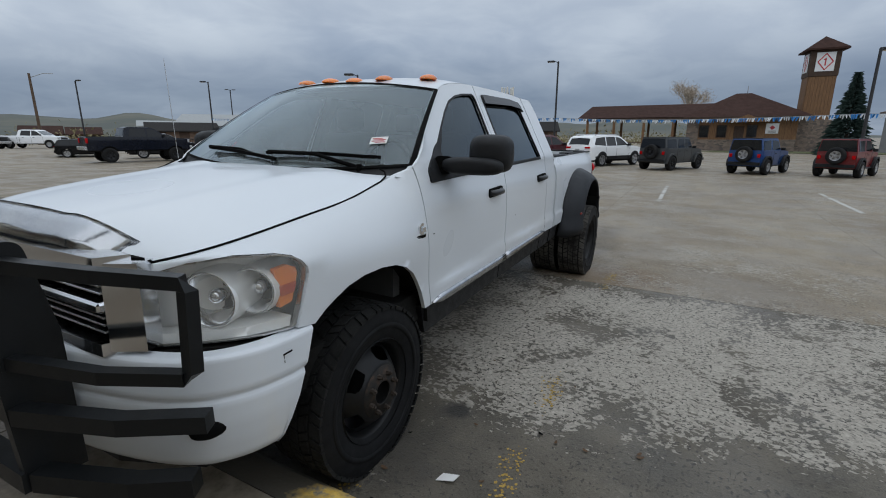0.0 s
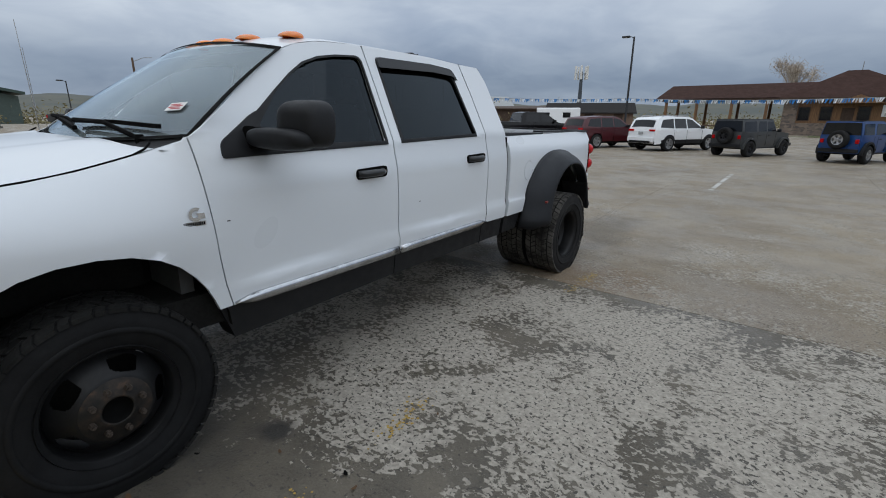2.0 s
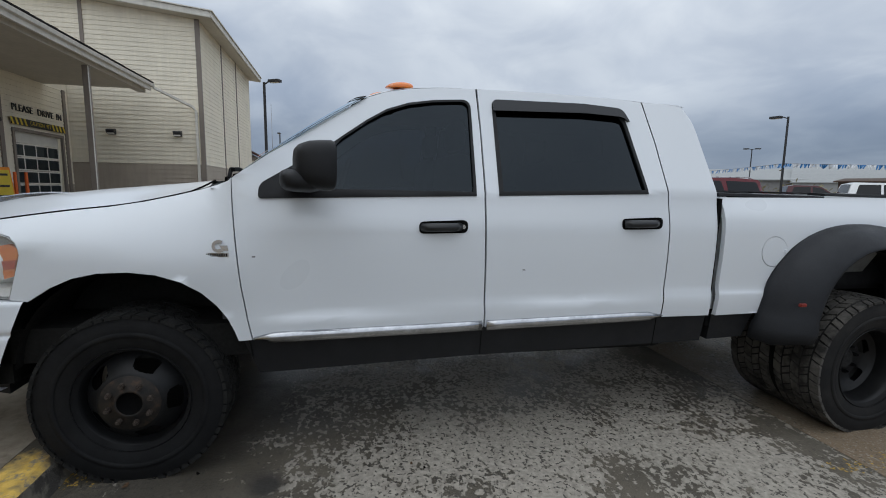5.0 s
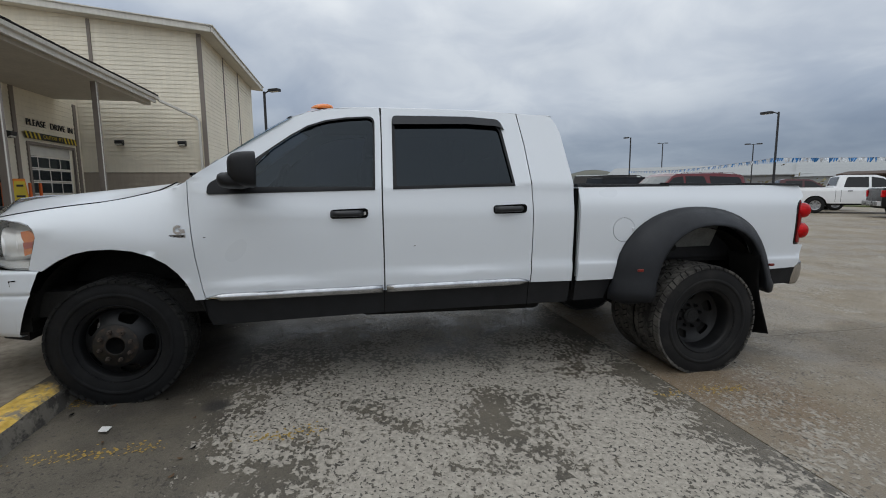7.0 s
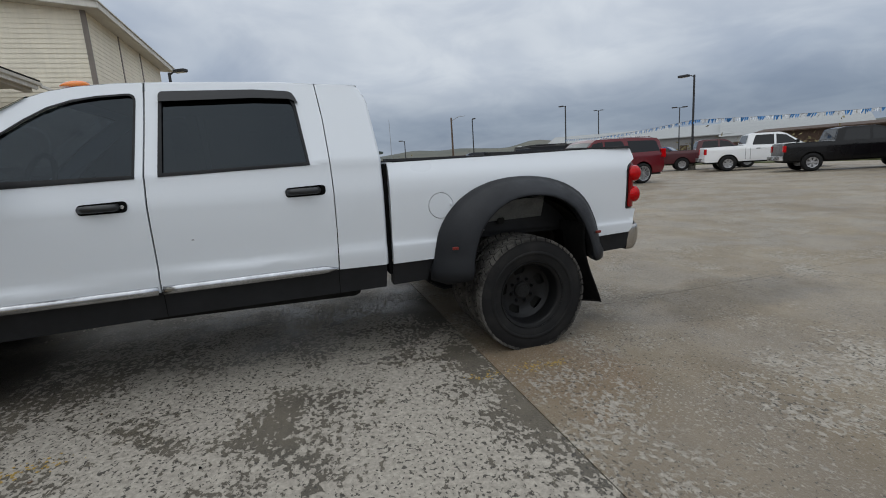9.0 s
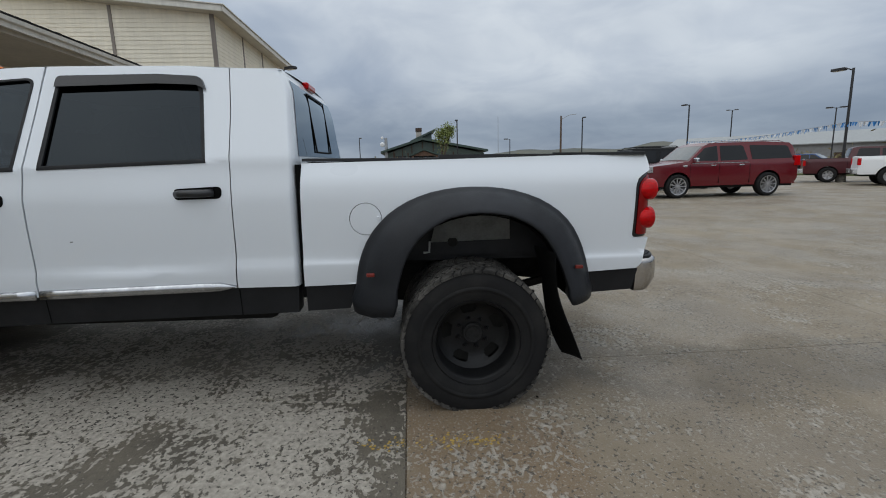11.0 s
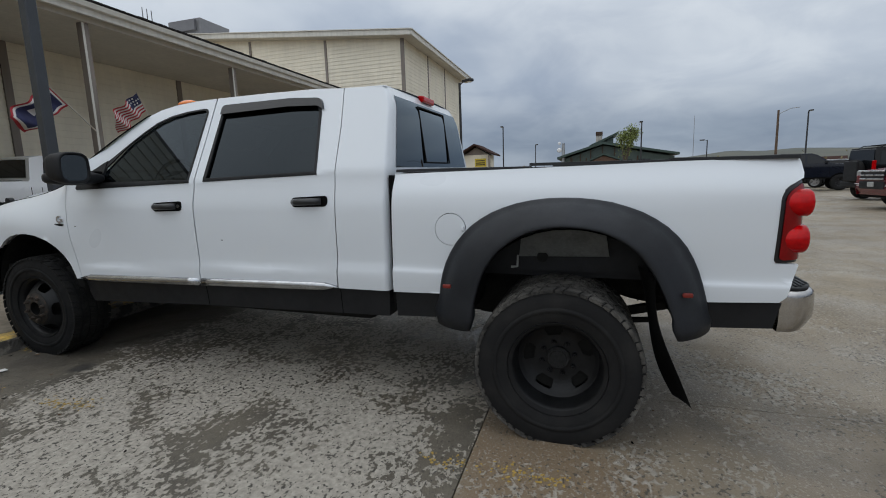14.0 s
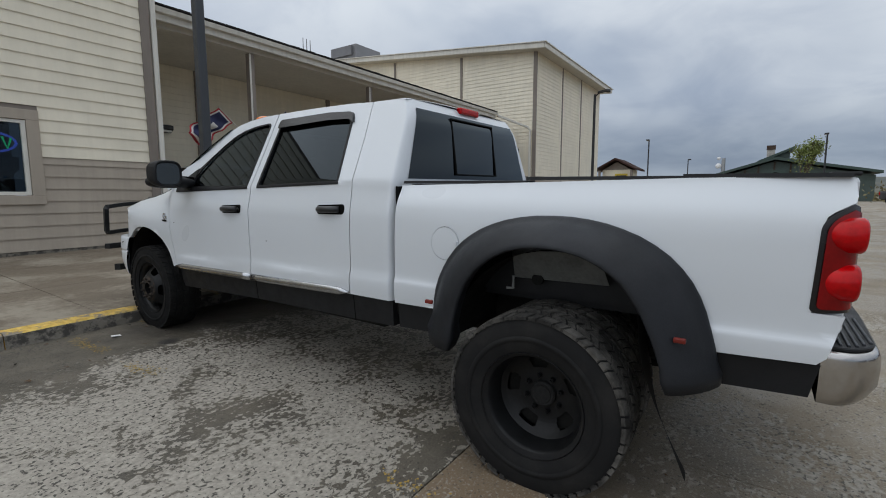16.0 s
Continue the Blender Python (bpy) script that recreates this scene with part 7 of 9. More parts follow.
def jeep(label, group, m, paint, long_body, wheel_pair, rim_spare):
    """Upright off-roader with flat sides, black hard top, flares and a spare wheel on the tail."""
    h = 0.30 if long_body else 0.0
    hw = (1.5, -1.5) if long_body else (1.23, -1.23)
    f = hw[0] + 0.72
    b = hw[1] - 0.66
    top = [(f, 0.45), (f + 0.02, 0.62), (f - 0.10, 0.72), (f - 0.16, 1.10), (f - 0.30, 1.17), (0.72 + h, 1.24), (0.48 + h, 1.30), (0.18 + h, 1.82), (0.05 + h, 1.86), (b + 0.10, 1.85), (b + 0.06, 1.80), (b + 0.02, 1.25), (b, 1.05), (b, 0.55), (b + 0.02, 0.45)]
    wins = []
    if long_body:
        wins = [[(0.42 + h, 1.29), (0.17 + h, 1.74, 0.04), (-0.30 + h, 1.76, 0.04), (-0.30 + h, 1.27)], [(-0.42 + h, 1.27), (-0.42 + h, 1.76, 0.04), (-1.05 + h, 1.76, 0.04), (-1.12 + h, 1.27)], [(-1.30 + h, 1.27), (-1.27 + h, 1.76, 0.05), (b + 0.22, 1.74, 0.05), (b + 0.18, 1.27)]]
    else:
        wins = [[(0.42, 1.29), (0.17, 1.74, 0.04), (-0.55, 1.76, 0.04), (-0.62, 1.27)], [(-0.80, 1.27), (-0.76, 1.76, 0.05), (b + 0.22, 1.74, 0.05), (b + 0.18, 1.27)]]
    spec = dict(w=0.80, belt=1.22, lean=0.16, top=top, r=0.405, axles=hw, floor=0.48, nose=0.10, tailin=0.02, crown=0.012, windows=wins, flares=black_trim if paint is not grey_jeep else paint, flare_out=0.13, track=0.10,
                wheel=wheel_pair, mirror=(0.50 + h, 1.30), handles=[(-0.15 + h, 1.08)] + ([(-0.95 + h, 1.08)] if long_body else []), seams=[0.45 + h, -0.36 + h] + ([-1.15 + h] if long_body else [-0.70]), handle_mat=black_trim,
                screens=[("windscreen", pale_screen, 6, 0.08, 0.95, 0.06), ("rear_window", dark_glass, 10, 0.03, 0.98, 0.03)],
                lamps=[("tail_lamp", red_lens, b - 0.045, b + 0.03, 0.60, 0.74, 0.90, 1.08), ("head_lamp", head_glass, f - 0.20, f - 0.12, 0.42, 0.60, 0.86, 1.04)],
                boxes=[("rear_bumper", black_trim, -0.78, 0.78, b - 0.16, b + 0.02, 0.50, 0.66), ("front_bumper", black_trim, -0.80, 0.80, f - 0.06, f + 0.12, 0.50, 0.66), ("step_rail", black_trim, -0.84, 0.84, -0.9, 0.8, 0.42, 0.48)])
    v = vehicle("off_road_car", label, "car", m, group, paint, spec)
    part("hard_top", boxed(-0.70, 0.70, b + 0.08, 0.12 + h, 1.845, 1.878, 0.012), black_trim, v, "black hard top")
    sp = new("spare_wheel", wheel_pair[0])
    sp.parent, sp.matrix_basis = v, pose(0.02, b - 0.17, 1.06, 0, 0, -90)
    rm = new("rim", rim_spare)
    rm.parent = sp
    part("spare_bracket", boxed(-0.12, 0.12, b - 0.10, b + 0.02, 0.95, 1.15), black_trim, v)
    return v


grey_jeep = car_paint("granite_grey_paint", (0.045, 0.047, 0.048), 0.2)
blue_jeep = car_paint("bright_blue_paint", (0.006, 0.042, 0.16), 0.12)
red_jeep = car_paint("bright_red_paint", (0.13, 0.007, 0.009), 0.12)
maroon = car_paint("dark_maroon_paint", (0.060, 0.006, 0.010), 0.12)
ruby = car_paint("ruby_red_paint", (0.115, 0.004, 0.009), 0.0, 0.22, 0.4)
jet = car_paint("black_vehicle_paint", (0.004, 0.004, 0.005), 0.08, 0.25, 0.15)
navy = car_paint("navy_vehicle_paint", (0.004, 0.006, 0.013), 0.08, 0.25, 0.15)
snow = car_paint("bright_white_paint", (0.80, 0.81, 0.82), 0.08)
ROW = "vehicles in the far row"
SMALL = Matrix.Diagonal((0.86, 0.86, 0.86, 1))
jeep("grey four-door off-roader with a black hard top and spare wheel", ROW, at_row(1.22, 25.4, -26) @ SMALL, grey_jeep, True, wheel_jeep_black, wheel_jeep_black[1])
jeep("blue off-roader with a black hard top and silver spare wheel", ROW, at_row(4.97, 24.95, -26) @ SMALL, blue_jeep, False, wheel_jeep_silver, wheel_jeep_silver[1])
jeep("red off-roader with a black hard top and silver spare wheel", ROW, at_row(8.19, 24.85, -26) @ SMALL, red_jeep, False, wheel_jeep_silver, wheel_jeep_silver[1])


def estate_suv(label, group, m, paint, wheels, size=1.0, rail=True, clad=True, name="suv"):
    """Long sport utility: sloped screen, long roof, three side windows."""
    k_ = size
    top = [(2.50, 0.40), (2.56, 0.60), (2.52, 0.92), (2.40, 1.02), (1.22, 1.16), (1.02, 1.20), (0.30, 1.66), (0.05, 1.74), (-1.0, 1.76), (-2.10, 1.71), (-2.28, 1.62), (-2.50, 1.18), (-2.54, 1.0), (-2.56, 0.60), (-2.48, 0.40)]
    spec = dict(w=0.97, belt=1.10, lean=0.34, top=[(a * k_, b) for a, b in top], r=0.39, axles=(1.55 * k_, -1.53 * k_), nose=0.20, tailin=0.10,
                windows=[[(0.86 * k_, 1.20), (0.24 * k_, 1.60, 0.05), (-0.20 * k_, 1.66, 0.03), (-0.20 * k_, 1.17)], [(-0.28 * k_, 1.17), (-0.28 * k_, 1.66, 0.03), (-1.12 * k_, 1.66, 0.03), (-1.16 * k_, 1.17)], [(-1.24 * k_, 1.17), (-1.20 * k_, 1.66, 0.03), (-1.98 * k_, 1.60, 0.06), (-2.22 * k_, 1.22, 0.04)]],
                wheel=wheels, mirror=(0.82 * k_, 1.22), handles=[(-0.05 * k_, 1.0), (-1.0 * k_, 1.0)], seams=[0.95 * k_, -0.24 * k_, -1.20 * k_],
                screens=[("windscreen", pale_screen, 5, 0.06, 0.95, 0.08), ("rear_window", dark_glass, 10, 0.12, 0.92, 0.14)],
                lamps=[("tail_lamp", red_lens, -2.58 * k_, -2.44 * k_, 0.52, 0.86, 1.02, 1.12), ("head_lamp", head_glass, 2.40 * k_, 2.52 * k_, 0.50, 0.84, 0.82, 0.95)],
                boxes=[("rear_bumper", paint, -0.84, 0.84, -2.64 * k_, -2.48 * k_, 0.48, 0.72), ("bumper_trim", black_trim, -0.70, 0.70, -2.655 * k_, -2.62 * k_, 0.42, 0.54), ("grille", black_trim, -0.50, 0.50, 2.50 * k_, 2.56 * k_, 0.62, 0.90), ("number_plate", plate_mat, -0.16, 0.16, -2.60 * k_, -2.57 * k_, 0.86, 1.0)])
    if rail:
        spec["rail"] = (-1.95 * k_, 0.1 * k_, 1.74)
    if clad:
        spec["clad"] = 0.52
    return vehicle(name, label, "car", m, group, paint, spec)


estate_suv("white seven-seat sport utility with dark windows", ROW, at_row(-2.25, 26.6, -28) @ Matrix.Diagonal((0.94, 0.94, 0.94, 1)), snow, wheel_19, 1.0, name="suv")
estate_suv("dark maroon sport utility with silver wheels", ROW, at_row(-5.75, 26.2, -28) @ Matrix.Diagonal((0.94, 0.94, 0.94, 1)), maroon, wheel_19, 0.97, False, False)

# large ruby sport utility, squarer
top = [(2.72, 0.42), (2.80, 0.62), (2.78, 0.98), (2.66, 1.12), (1.52, 1.25), (1.32, 1.28), (0.72, 1.80), (0.50, 1.90), (-1.5, 1.92), (-2.46, 1.86), (-2.58, 1.76), (-2.74, 1.28), (-2.78, 1.10), (-2.80, 0.62), (-2.70, 0.45)]
vehicle("suv", "long ruby-red sport utility with chrome mirrors and roof rails", "car", at_row(-13.85, 15.37, 180) @ Matrix.Diagonal((1.05, 1.05, 1.045, 1)), "", ruby,
        dict(w=1.0, belt=1.18, lean=0.26, top=top, r=0.42, axles=(1.68, -1.65), floor=0.42, nose=0.16, tailin=0.08,
             windows=[[(1.16, 1.30), (0.68, 1.74, 0.05), (0.24, 1.80, 0.03), (0.24, 1.28)], [(0.14, 1.28), (0.14, 1.80, 0.03), (-0.72, 1.80, 0.10), (-0.86, 1.30, 0.05)], [(-1.02, 1.30, 0.04), (-0.96, 1.80, 0.05), (-2.38, 1.76, 0.10), (-2.52, 1.32, 0.06)]],
             wheel=road_wheel_meshes(0.42, 0.28, 0.300, 11, alloy), mirror=(1.10, 1.32), mirror_mat=chrome, handles=[(0.42, 1.12), (-0.62, 1.12)], handle_mat=dull_chrome, seams=[1.25, 0.19, -0.94], rail=(-2.3, 0.4, 1.89), rail_mat=dull_chrome,
             screens=[("windscreen", pale_screen, 5, 0.05, 0.96, 0.08), ("rear_window", dark_glass, 10, 0.1, 0.95, 0.14)],
             lamps=[("tail_lamp", red_lens, -2.82, -2.60, 0.72, 0.985, 1.05, 1.40), ("head_lamp", head_glass, 2.58, 2.76, 0.58, 0.92, 0.94, 1.12), ("fog_lamp", head_glass, 2.70, 2.80, 0.62, 0.80, 0.66, 0.72)],
             boxes=[("grille", black_trim, -0.57, 0.57, 2.74, 2.825, 0.86, 1.13)] + [("grille_bar", dull_chrome, -0.58, 0.58, 2.80, 2.845, z, z + 0.04) for z in (0.86, 0.97, 1.085)] + [("lamp_surround", dull_chrome, q * 0.755 - 0.185, q * 0.755 + 0.185, 2.56, 2.735, 0.915, 1.135) for q in (1, -1)]
             + [("fender_vent", dull_chrome, q * 0.995 - 0.02, q * 0.995 + 0.02, 1.36, 1.52, 1.085, 1.145) for q in (1, -1)] + [("fog_bar", dull_chrome, q * 0.78 - 0.13, q * 0.78 + 0.13, 2.70, 2.815, 0.725, 0.745) for q in (1, -1)] + [ ("lower_grille", black_trim, -0.62, 0.62, 2.76, 2.82, 0.60, 0.82), ("number_plate", plate_mat, -0.16, 0.16, 2.82, 2.84, 0.66, 0.80), ("side_strip", dull_chrome, -1.008, -0.99, -0.9, 1.2, 1.195, 1.215), ("side_strip", dull_chrome, 0.99, 1.008, -0.9, 1.2, 1.195, 1.215), ("body_strip", maroon, 0.995, 1.018, -1.1, 1.1, 0.66, 0.70)]))


def pickup(label, group, m, paint, wheels, cab_long=True, lift=0.0, bar=False):
    """Crew-cab pickup: hood, cab, open bed with a dark floor."""
    top = [(2.78, 0.45), (2.84, 0.66), (2.82, 1.0), (2.72, 1.16), (1.62, 1.26), (1.44, 1.29), (0.78, 1.78), (0.52, 1.88), (-0.62, 1.90), (-0.88, 1.84), (-1.02, 1.34), (-1.06, 1.30), (-2.88, 1.30), (-2.92, 1.26), (-2.94, 0.66), (-2.86, 0.50)]
    top = [(y, z + lift) for y, z in top]
    r = 0.41 + lift * 0.2
    spec = dict(w=0.99, belt=1.18 + lift, lean=0.30, top=top, r=r, axles=(1.85, -1.83), floor=0.50 + lift, nose=0.16, tailin=0.03, crown=0.02,
                windows=[[(1.26, 1.32 + lift), (0.74, 1.73 + lift, 0.05), (0.32, 1.80 + lift, 0.03), (0.32, 1.29 + lift)], [(0.22, 1.29 + lift), (0.22, 1.80 + lift, 0.03), (-0.60, 1.80 + lift, 0.08), (-0.74, 1.31 + lift, 0.04)]],
                wheel=wheels, mirror=(1.20, 1.36 + lift), handles=[(0.50, 1.12 + lift), (-0.48, 1.12 + lift)], handle_mat=black_trim, seams=[1.35, 0.27, -0.82, -1.04],
                screens=[("windscreen", pale_screen, 5, 0.05, 0.96, 0.08), ("rear_window", dark_glass, 9, 0.08, 0.92, 0.10)],
                lamps=[("tail_lamp", red_lens, -2.96, -2.84, 0.80, 0.985, 0.92 + lift, 1.22 + lift), ("head_lamp", head_glass, 2.66, 2.80, 0.56, 0.90, 0.94 + lift, 1.12 + lift)],
                boxes=[("bed_floor", black_trim, -0.84, 0.84, -2.86, -1.10, 1.312 + lift, 1.325 + lift), ("rear_bumper", dull_chrome, -0.92, 0.92, -3.10, -2.90, 0.54 + lift, 0.74 + lift), ("grille", black_trim, -0.55, 0.55, 2.78, 2.86, 0.78 + lift, 1.12 + lift), ("front_bumper", dull_chrome, -0.94, 0.94, 2.76, 2.92, 0.50 + lift, 0.74 + lift), ("number_plate", plate_mat, -0.15, 0.15, -3.115, -3.10, 0.58 + lift, 0.70 + lift)])
    v = vehicle("pickup_truck", label, "truck", m, group, paint, spec)
    if bar:
        part("bull_bar", pipe(bmesh.new(), [(-0.9, 2.95, 0.7 + lift), (-0.88, 3.05, 1.15 + lift), (0.88, 3.05, 1.15 + lift), (0.9, 2.95, 0.7 + lift)], 0.03, 8), black_trim, v)
    return v


pickup("black crew-cab pickup with chrome bumper", ROW, at_row(-10.85, 27.1, -38), jet, wheel_truck)
pickup("white crew-cab pickup with silver wheels", ROW, at_row(-15.8, 27.9, -38) @ Matrix.Diagonal((1.05, 1.05, 1.05, 1)), snow, wheel_truck)
pickup("dark maroon crew-cab pickup with silver wheels", ROW, at_row(-20.2, 28.9, -38), maroon, wheel_truck)
pickup("navy lifted crew-cab pickup with black wheels and a bull bar", "", at_row(-29.6, 16.2, -14), navy, wheel_dark, lift=0.26, bar=True)
pickup("white pickup with a chrome front, parked far off", "", pose(-59.5, 22.4, 0.33, 0, 0, -52), snow, wheel_truck)
pickup("dark grey pickup parked among scrub far off", "", pose(-61.5, 18.0, 0.33, 0, 0, -50), grey_jeep, wheel_dark)
estate_suv("dark estate car parked behind the navy pickup", "", at_row(-40.2, 18.0, -30) @ Matrix.Diagonal((0.8, 0.8, 0.78, 1)), jet, wheel_19, 0.88, False, False, name="car")
off = jeep("black off-roader with spare wheel and roof rack behind the ruby car", "", at_row(-19.1, 16.65, 5) @ Matrix.Diagonal((1.06, 1.06, 1.07, 1)), jet, True, wheel_jeep_black, wheel_jeep_black[1])
part("spare_cover", rounded(bmesh.new(), (-0.36, -2.47, 0.70), (0.40, -2.40, 1.42), 0.03, 2), black_trim, off, "black spare wheel cover")
for q in (1, -1):
    part("tall_tail_lamp", boxed(q * 0.755 - 0.06, q * 0.755 + 0.06, -2.185, -2.10, 1.10, 1.42, 0.015), red_lens, off, "tall red tail lamp")
    part("roof_rail", pipe(bmesh.new(), [(q * 0.58, -1.9, 1.88), (q * 0.58, -1.75, 1.96), (q * 0.58, 0.1, 1.97), (q * 0.58, 0.3, 1.88)], 0.02, 6), black_trim, off)
for y in (-1.5, -0.9, -0.3):
    part("rack_bar", boxed(-0.58, 0.58, y - 0.02, y + 0.02, 1.955, 1.985), black_trim, off)
estate_suv("black sport utility parked in the back row", "", at_row(-33.5, 20.4, -30), jet, wheel_19, 1.0, True, True)
estate_suv("dark green sport utility parked in the back row", "", at_row(-31.0, 25.5, -30), car_paint("dark_green_paint", (0.02, 0.03, 0.026), 0.2), wheel_19, 1.0, True, True)
estate_suv("blue sport utility parked behind the maroon pickup", "", at_row(-44.0, 47.6, -60), blue_jeep, wheel_19, 0.95, False, True)
for x, y, yaw, p, lab in ((-34.0, 1.0, 20, jet, "black pickup parked beyond the hall"), (-41.0, 3.5, 70, grey_jeep, "grey pickup parked beyond the hall")):
    pickup(lab, "", at_row(x, y, yaw), p, wheel_truck)
# ---- lamp posts ----
lamp_paint = simple("dark_bronze_lamp_paint", (0.018, 0.018, 0.020), 0.5, vary=0.2)
weathered_wood = simple("weathered_pole_wood", (0.10, 0.065, 0.042), 0.85, vary=0.3)
mast_grey = simple("galvanised_grey", (0.30, 0.31, 0.32), 0.5, 0.4, vary=0.15)


def street_lamp(x, y, h, aim, r=0.075, heads=1, label="slim dark lamp post with a flat head", group="car park lamps"):
    v = thing("street_lamp", label, "lamp", pose(x, y, ground_z(x, y), 0, 0, aim), group)
    part("base", tube(bmesh.new(), (0, 0, 0), (0, 0, 0.55), 0.24, 0.22, 14), kerb_face, v)
    part("pole", tube(bmesh.new(), (0, 0, 0.55), (0, 0, h), r, r * 0.8, 10), lamp_paint, v)
    for s in (1, -1)[:heads]:
        bm = bmesh.new()
        pipe(bm, [(0, 0, h - 0.12), (s * 0.25, 0, h + 0.0), (s * 0.40, 0, h + 0.02)], 0.035, 6)
        hd_ = part("arm", bm, lamp_paint, v)
        bm = bmesh.new()
        rounded(bm, (min(s * 0.35, s * 1.0), -0.17, h - 0.05), (max(s * 0.35, s * 1.0), 0.17, h + 0.10), 0.03, 2)
        part("lamp_head", bm, lamp_paint, hd_)
        part("diffuser", boxed(min(s * 0.45, s * 0.92), max(s * 0.45, s * 0.92), -0.12, 0.12, h - 0.06, h - 0.05), white_frame, hd_)
    return v


street_lamp(-9.8, 43.8, 8.3, 180, 0.10, label="tall dark lamp post carrying pennant strings")
street_lamp(10.4, 32.6, 6.25, 60, 0.09)
street_lamp(-23.6, -3.0, 6.75, 60, 0.085, label="dark lamp post beside the hall")
street_lamp(-20.6, 27.7, 6.05, 200, 0.075)
street_lamp(-50.7, 37.2, 8.0, 200, 0.095)
street_lamp(-57.6, -6.4, 7.6, 0, 0.09)
street_lamp(-56.2, 10.1, 7.3, 180, 0.09)
street_lamp(-64.8, 29.6, 8.1, 0, 0.10)
street_lamp(-76.0, -4.2, 6.4, 20, 0.08)
street_lamp(-75.0, 21.0, 5.9, -90, 0.085)
street_lamp(-82.6, 65.4, 10.6, 60, 0.12, 2, "two-headed lamp post in the distance")
street_lamp(-49.1, 54.3, 7.0, 60, 0.08, 2, "two-headed lamp post in the distance")
pl = thing("lamp_post", "thick dark steel lamp post on the walk by the entrance", "lamp", pose(-1.84, -4.0, walk_z(-1.84, -4.0)))
part("base", tube(bmesh.new(), (0, 0, 0), (0, 0, 0.5), 0.22, 0.20, 18), kerb_face, pl)
part("pole", boxed(-0.085, 0.085, -0.085, 0.085, 0.5, 8.2, 0.02), simple("blue_grey_steel", (0.035, 0.04, 0.048), 0.5), pl)
part("lamp_head", boxed(-0.2, 0.2, 0.05, 0.75, 8.1, 8.25, 0.02), lamp_paint, pl)
up_ = thing("utility_pole", "brown wooden pole with a slim lamp arm", "pole", pose(-83.3, 32.5, 0) @ Matrix.Diagonal((1.5, 1.5, 1.5, 1)))
part("pole", tube(bmesh.new(), (0, 0, -0.1), (0, 0, 6.9), 0.14, 0.10, 10), weathered_wood, up_)
part("arm", pipe(bmesh.new(), [(0, 0, 6.5), (0.5, 0.9, 6.95), (0.9, 1.6, 6.98)], 0.035, 6), mast_grey, up_)
for x, y, h in ((-124.0, 28.5, 14.6),):
    ms = thing("radio_mast", "thin pale radio mast far away", "mast", pose(x, y, 0))
    part("mast", tube(bmesh.new(), (0, 0, 0), (0, 0, h), 0.09, 0.05, 6), mast_grey, ms)

# ---- pennant strings between the posts ----
pennant_blue, pennant_white = simple("blue_pennant", (0.02, 0.16, 0.42), 0.6, vary=0.2), simple("white_pennant", (0.62, 0.64, 0.66), 0.6, vary=0.12)
random.seed(31)


def pennants(a, b, sag, n, size=0.25):
    """Fringed blue and white plastic strips on a sagging line."""
    a, b = Vector(a), Vector(b)
    d = (b - a).normalized()
    bm = bmesh.new()
    def on(t):
        p = a.lerp(b, t)
        p.z -= sag * 4 * t * (1 - t)
        return p
    pipe(bm, [on(i / 24) for i in range(25)], 0.012, 4)
    for i in range(n):
        mi_ = 1 + (i // 4) % 2
        t0, t1 = i / n, (i + 0.86) / n
        p, q = on(t0), on(t1)
        drop = size * random.uniform(0.75, 1.15)
        sway = Vector((-d.y, d.x, 0)) * random.uniform(-0.14, 0.14) + d * random.uniform(-0.10, 0.10)
        f = bm.faces.new([bm.verts.new(c) for c in (p, q, q + sway * 0.8 - Vector((0, 0, drop)) - d * 0.05, p + sway - Vector((0, 0, drop * random.uniform(0.8, 1.1))))])
        f.material_index = mi_
    return tagged(mesh_ob("pennant_string", bm, [mast_grey, pennant_blue, pennant_white]), "sagging string of blue and white plastic pennants", "pennants", "pennant strings")


pennants((-9.8, 43.8, 3.25), (10.4, 32.6, 2.75), 0.25, 190)
pennants((-20.6, 27.7, 3.2), (-9.8, 43.8, 3.25), 0.2, 170)
pennants((-50.7, 37.2, 3.7), (-20.6, 27.7, 3.2), 0.3, 260)
pennants((10.4, 32.6, 2.75), (30.0, 26.0, 2.7), 0.3, 170)

# ---- brick-and-timber depot with its clock-like tower ----
roof_brown = simple("brown_shingle_roof", (0.048, 0.027, 0.022), 0.95, vary=0.3, scale=2, bump=0.01, fine=14, Specular_IOR_Level=0.1)
k = Mat("stained_timber", (0.17, 0.085, 0.035), 0.7)
k.color(k.mix(k.ramp(k.noise(3, 5, 0.6, k.scaled(6.0, 6.0, 0.4)), (0.3, 0.0), (0.7, 1.0)), (0.085, 0.042, 0.018), (0.25, 0.13, 0.052)))
timber = k.m
dark_timber = simple("dark_timber", (0.055, 0.032, 0.02), 0.8, vary=0.3)
stone = Mat("field_stone", (0.2, 0.16, 0.13), 0.85)
cells = stone.n.new("ShaderNodeTexVoronoi")
cells.inputs["Scale"].default_value = 3.2
stone.l.new(stone.scaled(1.0, 1.0, 1.9), cells.inputs["Vector"])
stone.color(stone.mix(0.75, stone.ramp(cells.outputs["Distance"], (0.0, (0.22, 0.17, 0.135)), (0.55, (0.09, 0.075, 0.06))), stone.ramp(cells.outputs["Color"], (0.2, (0.10, 0.085, 0.075)), (0.5, (0.19, 0.145, 0.115)), (0.8, (0.26, 0.20, 0.155))), "MIX"))
stone = stone.m
sign_white = simple("white_sign", (0.72, 0.72, 0.72), 0.5, vary=0.04)
depot = thing("depot", "brown-roofed timber and stone depot with an open shelter", "building", pose(0.5, 0, -0.05))
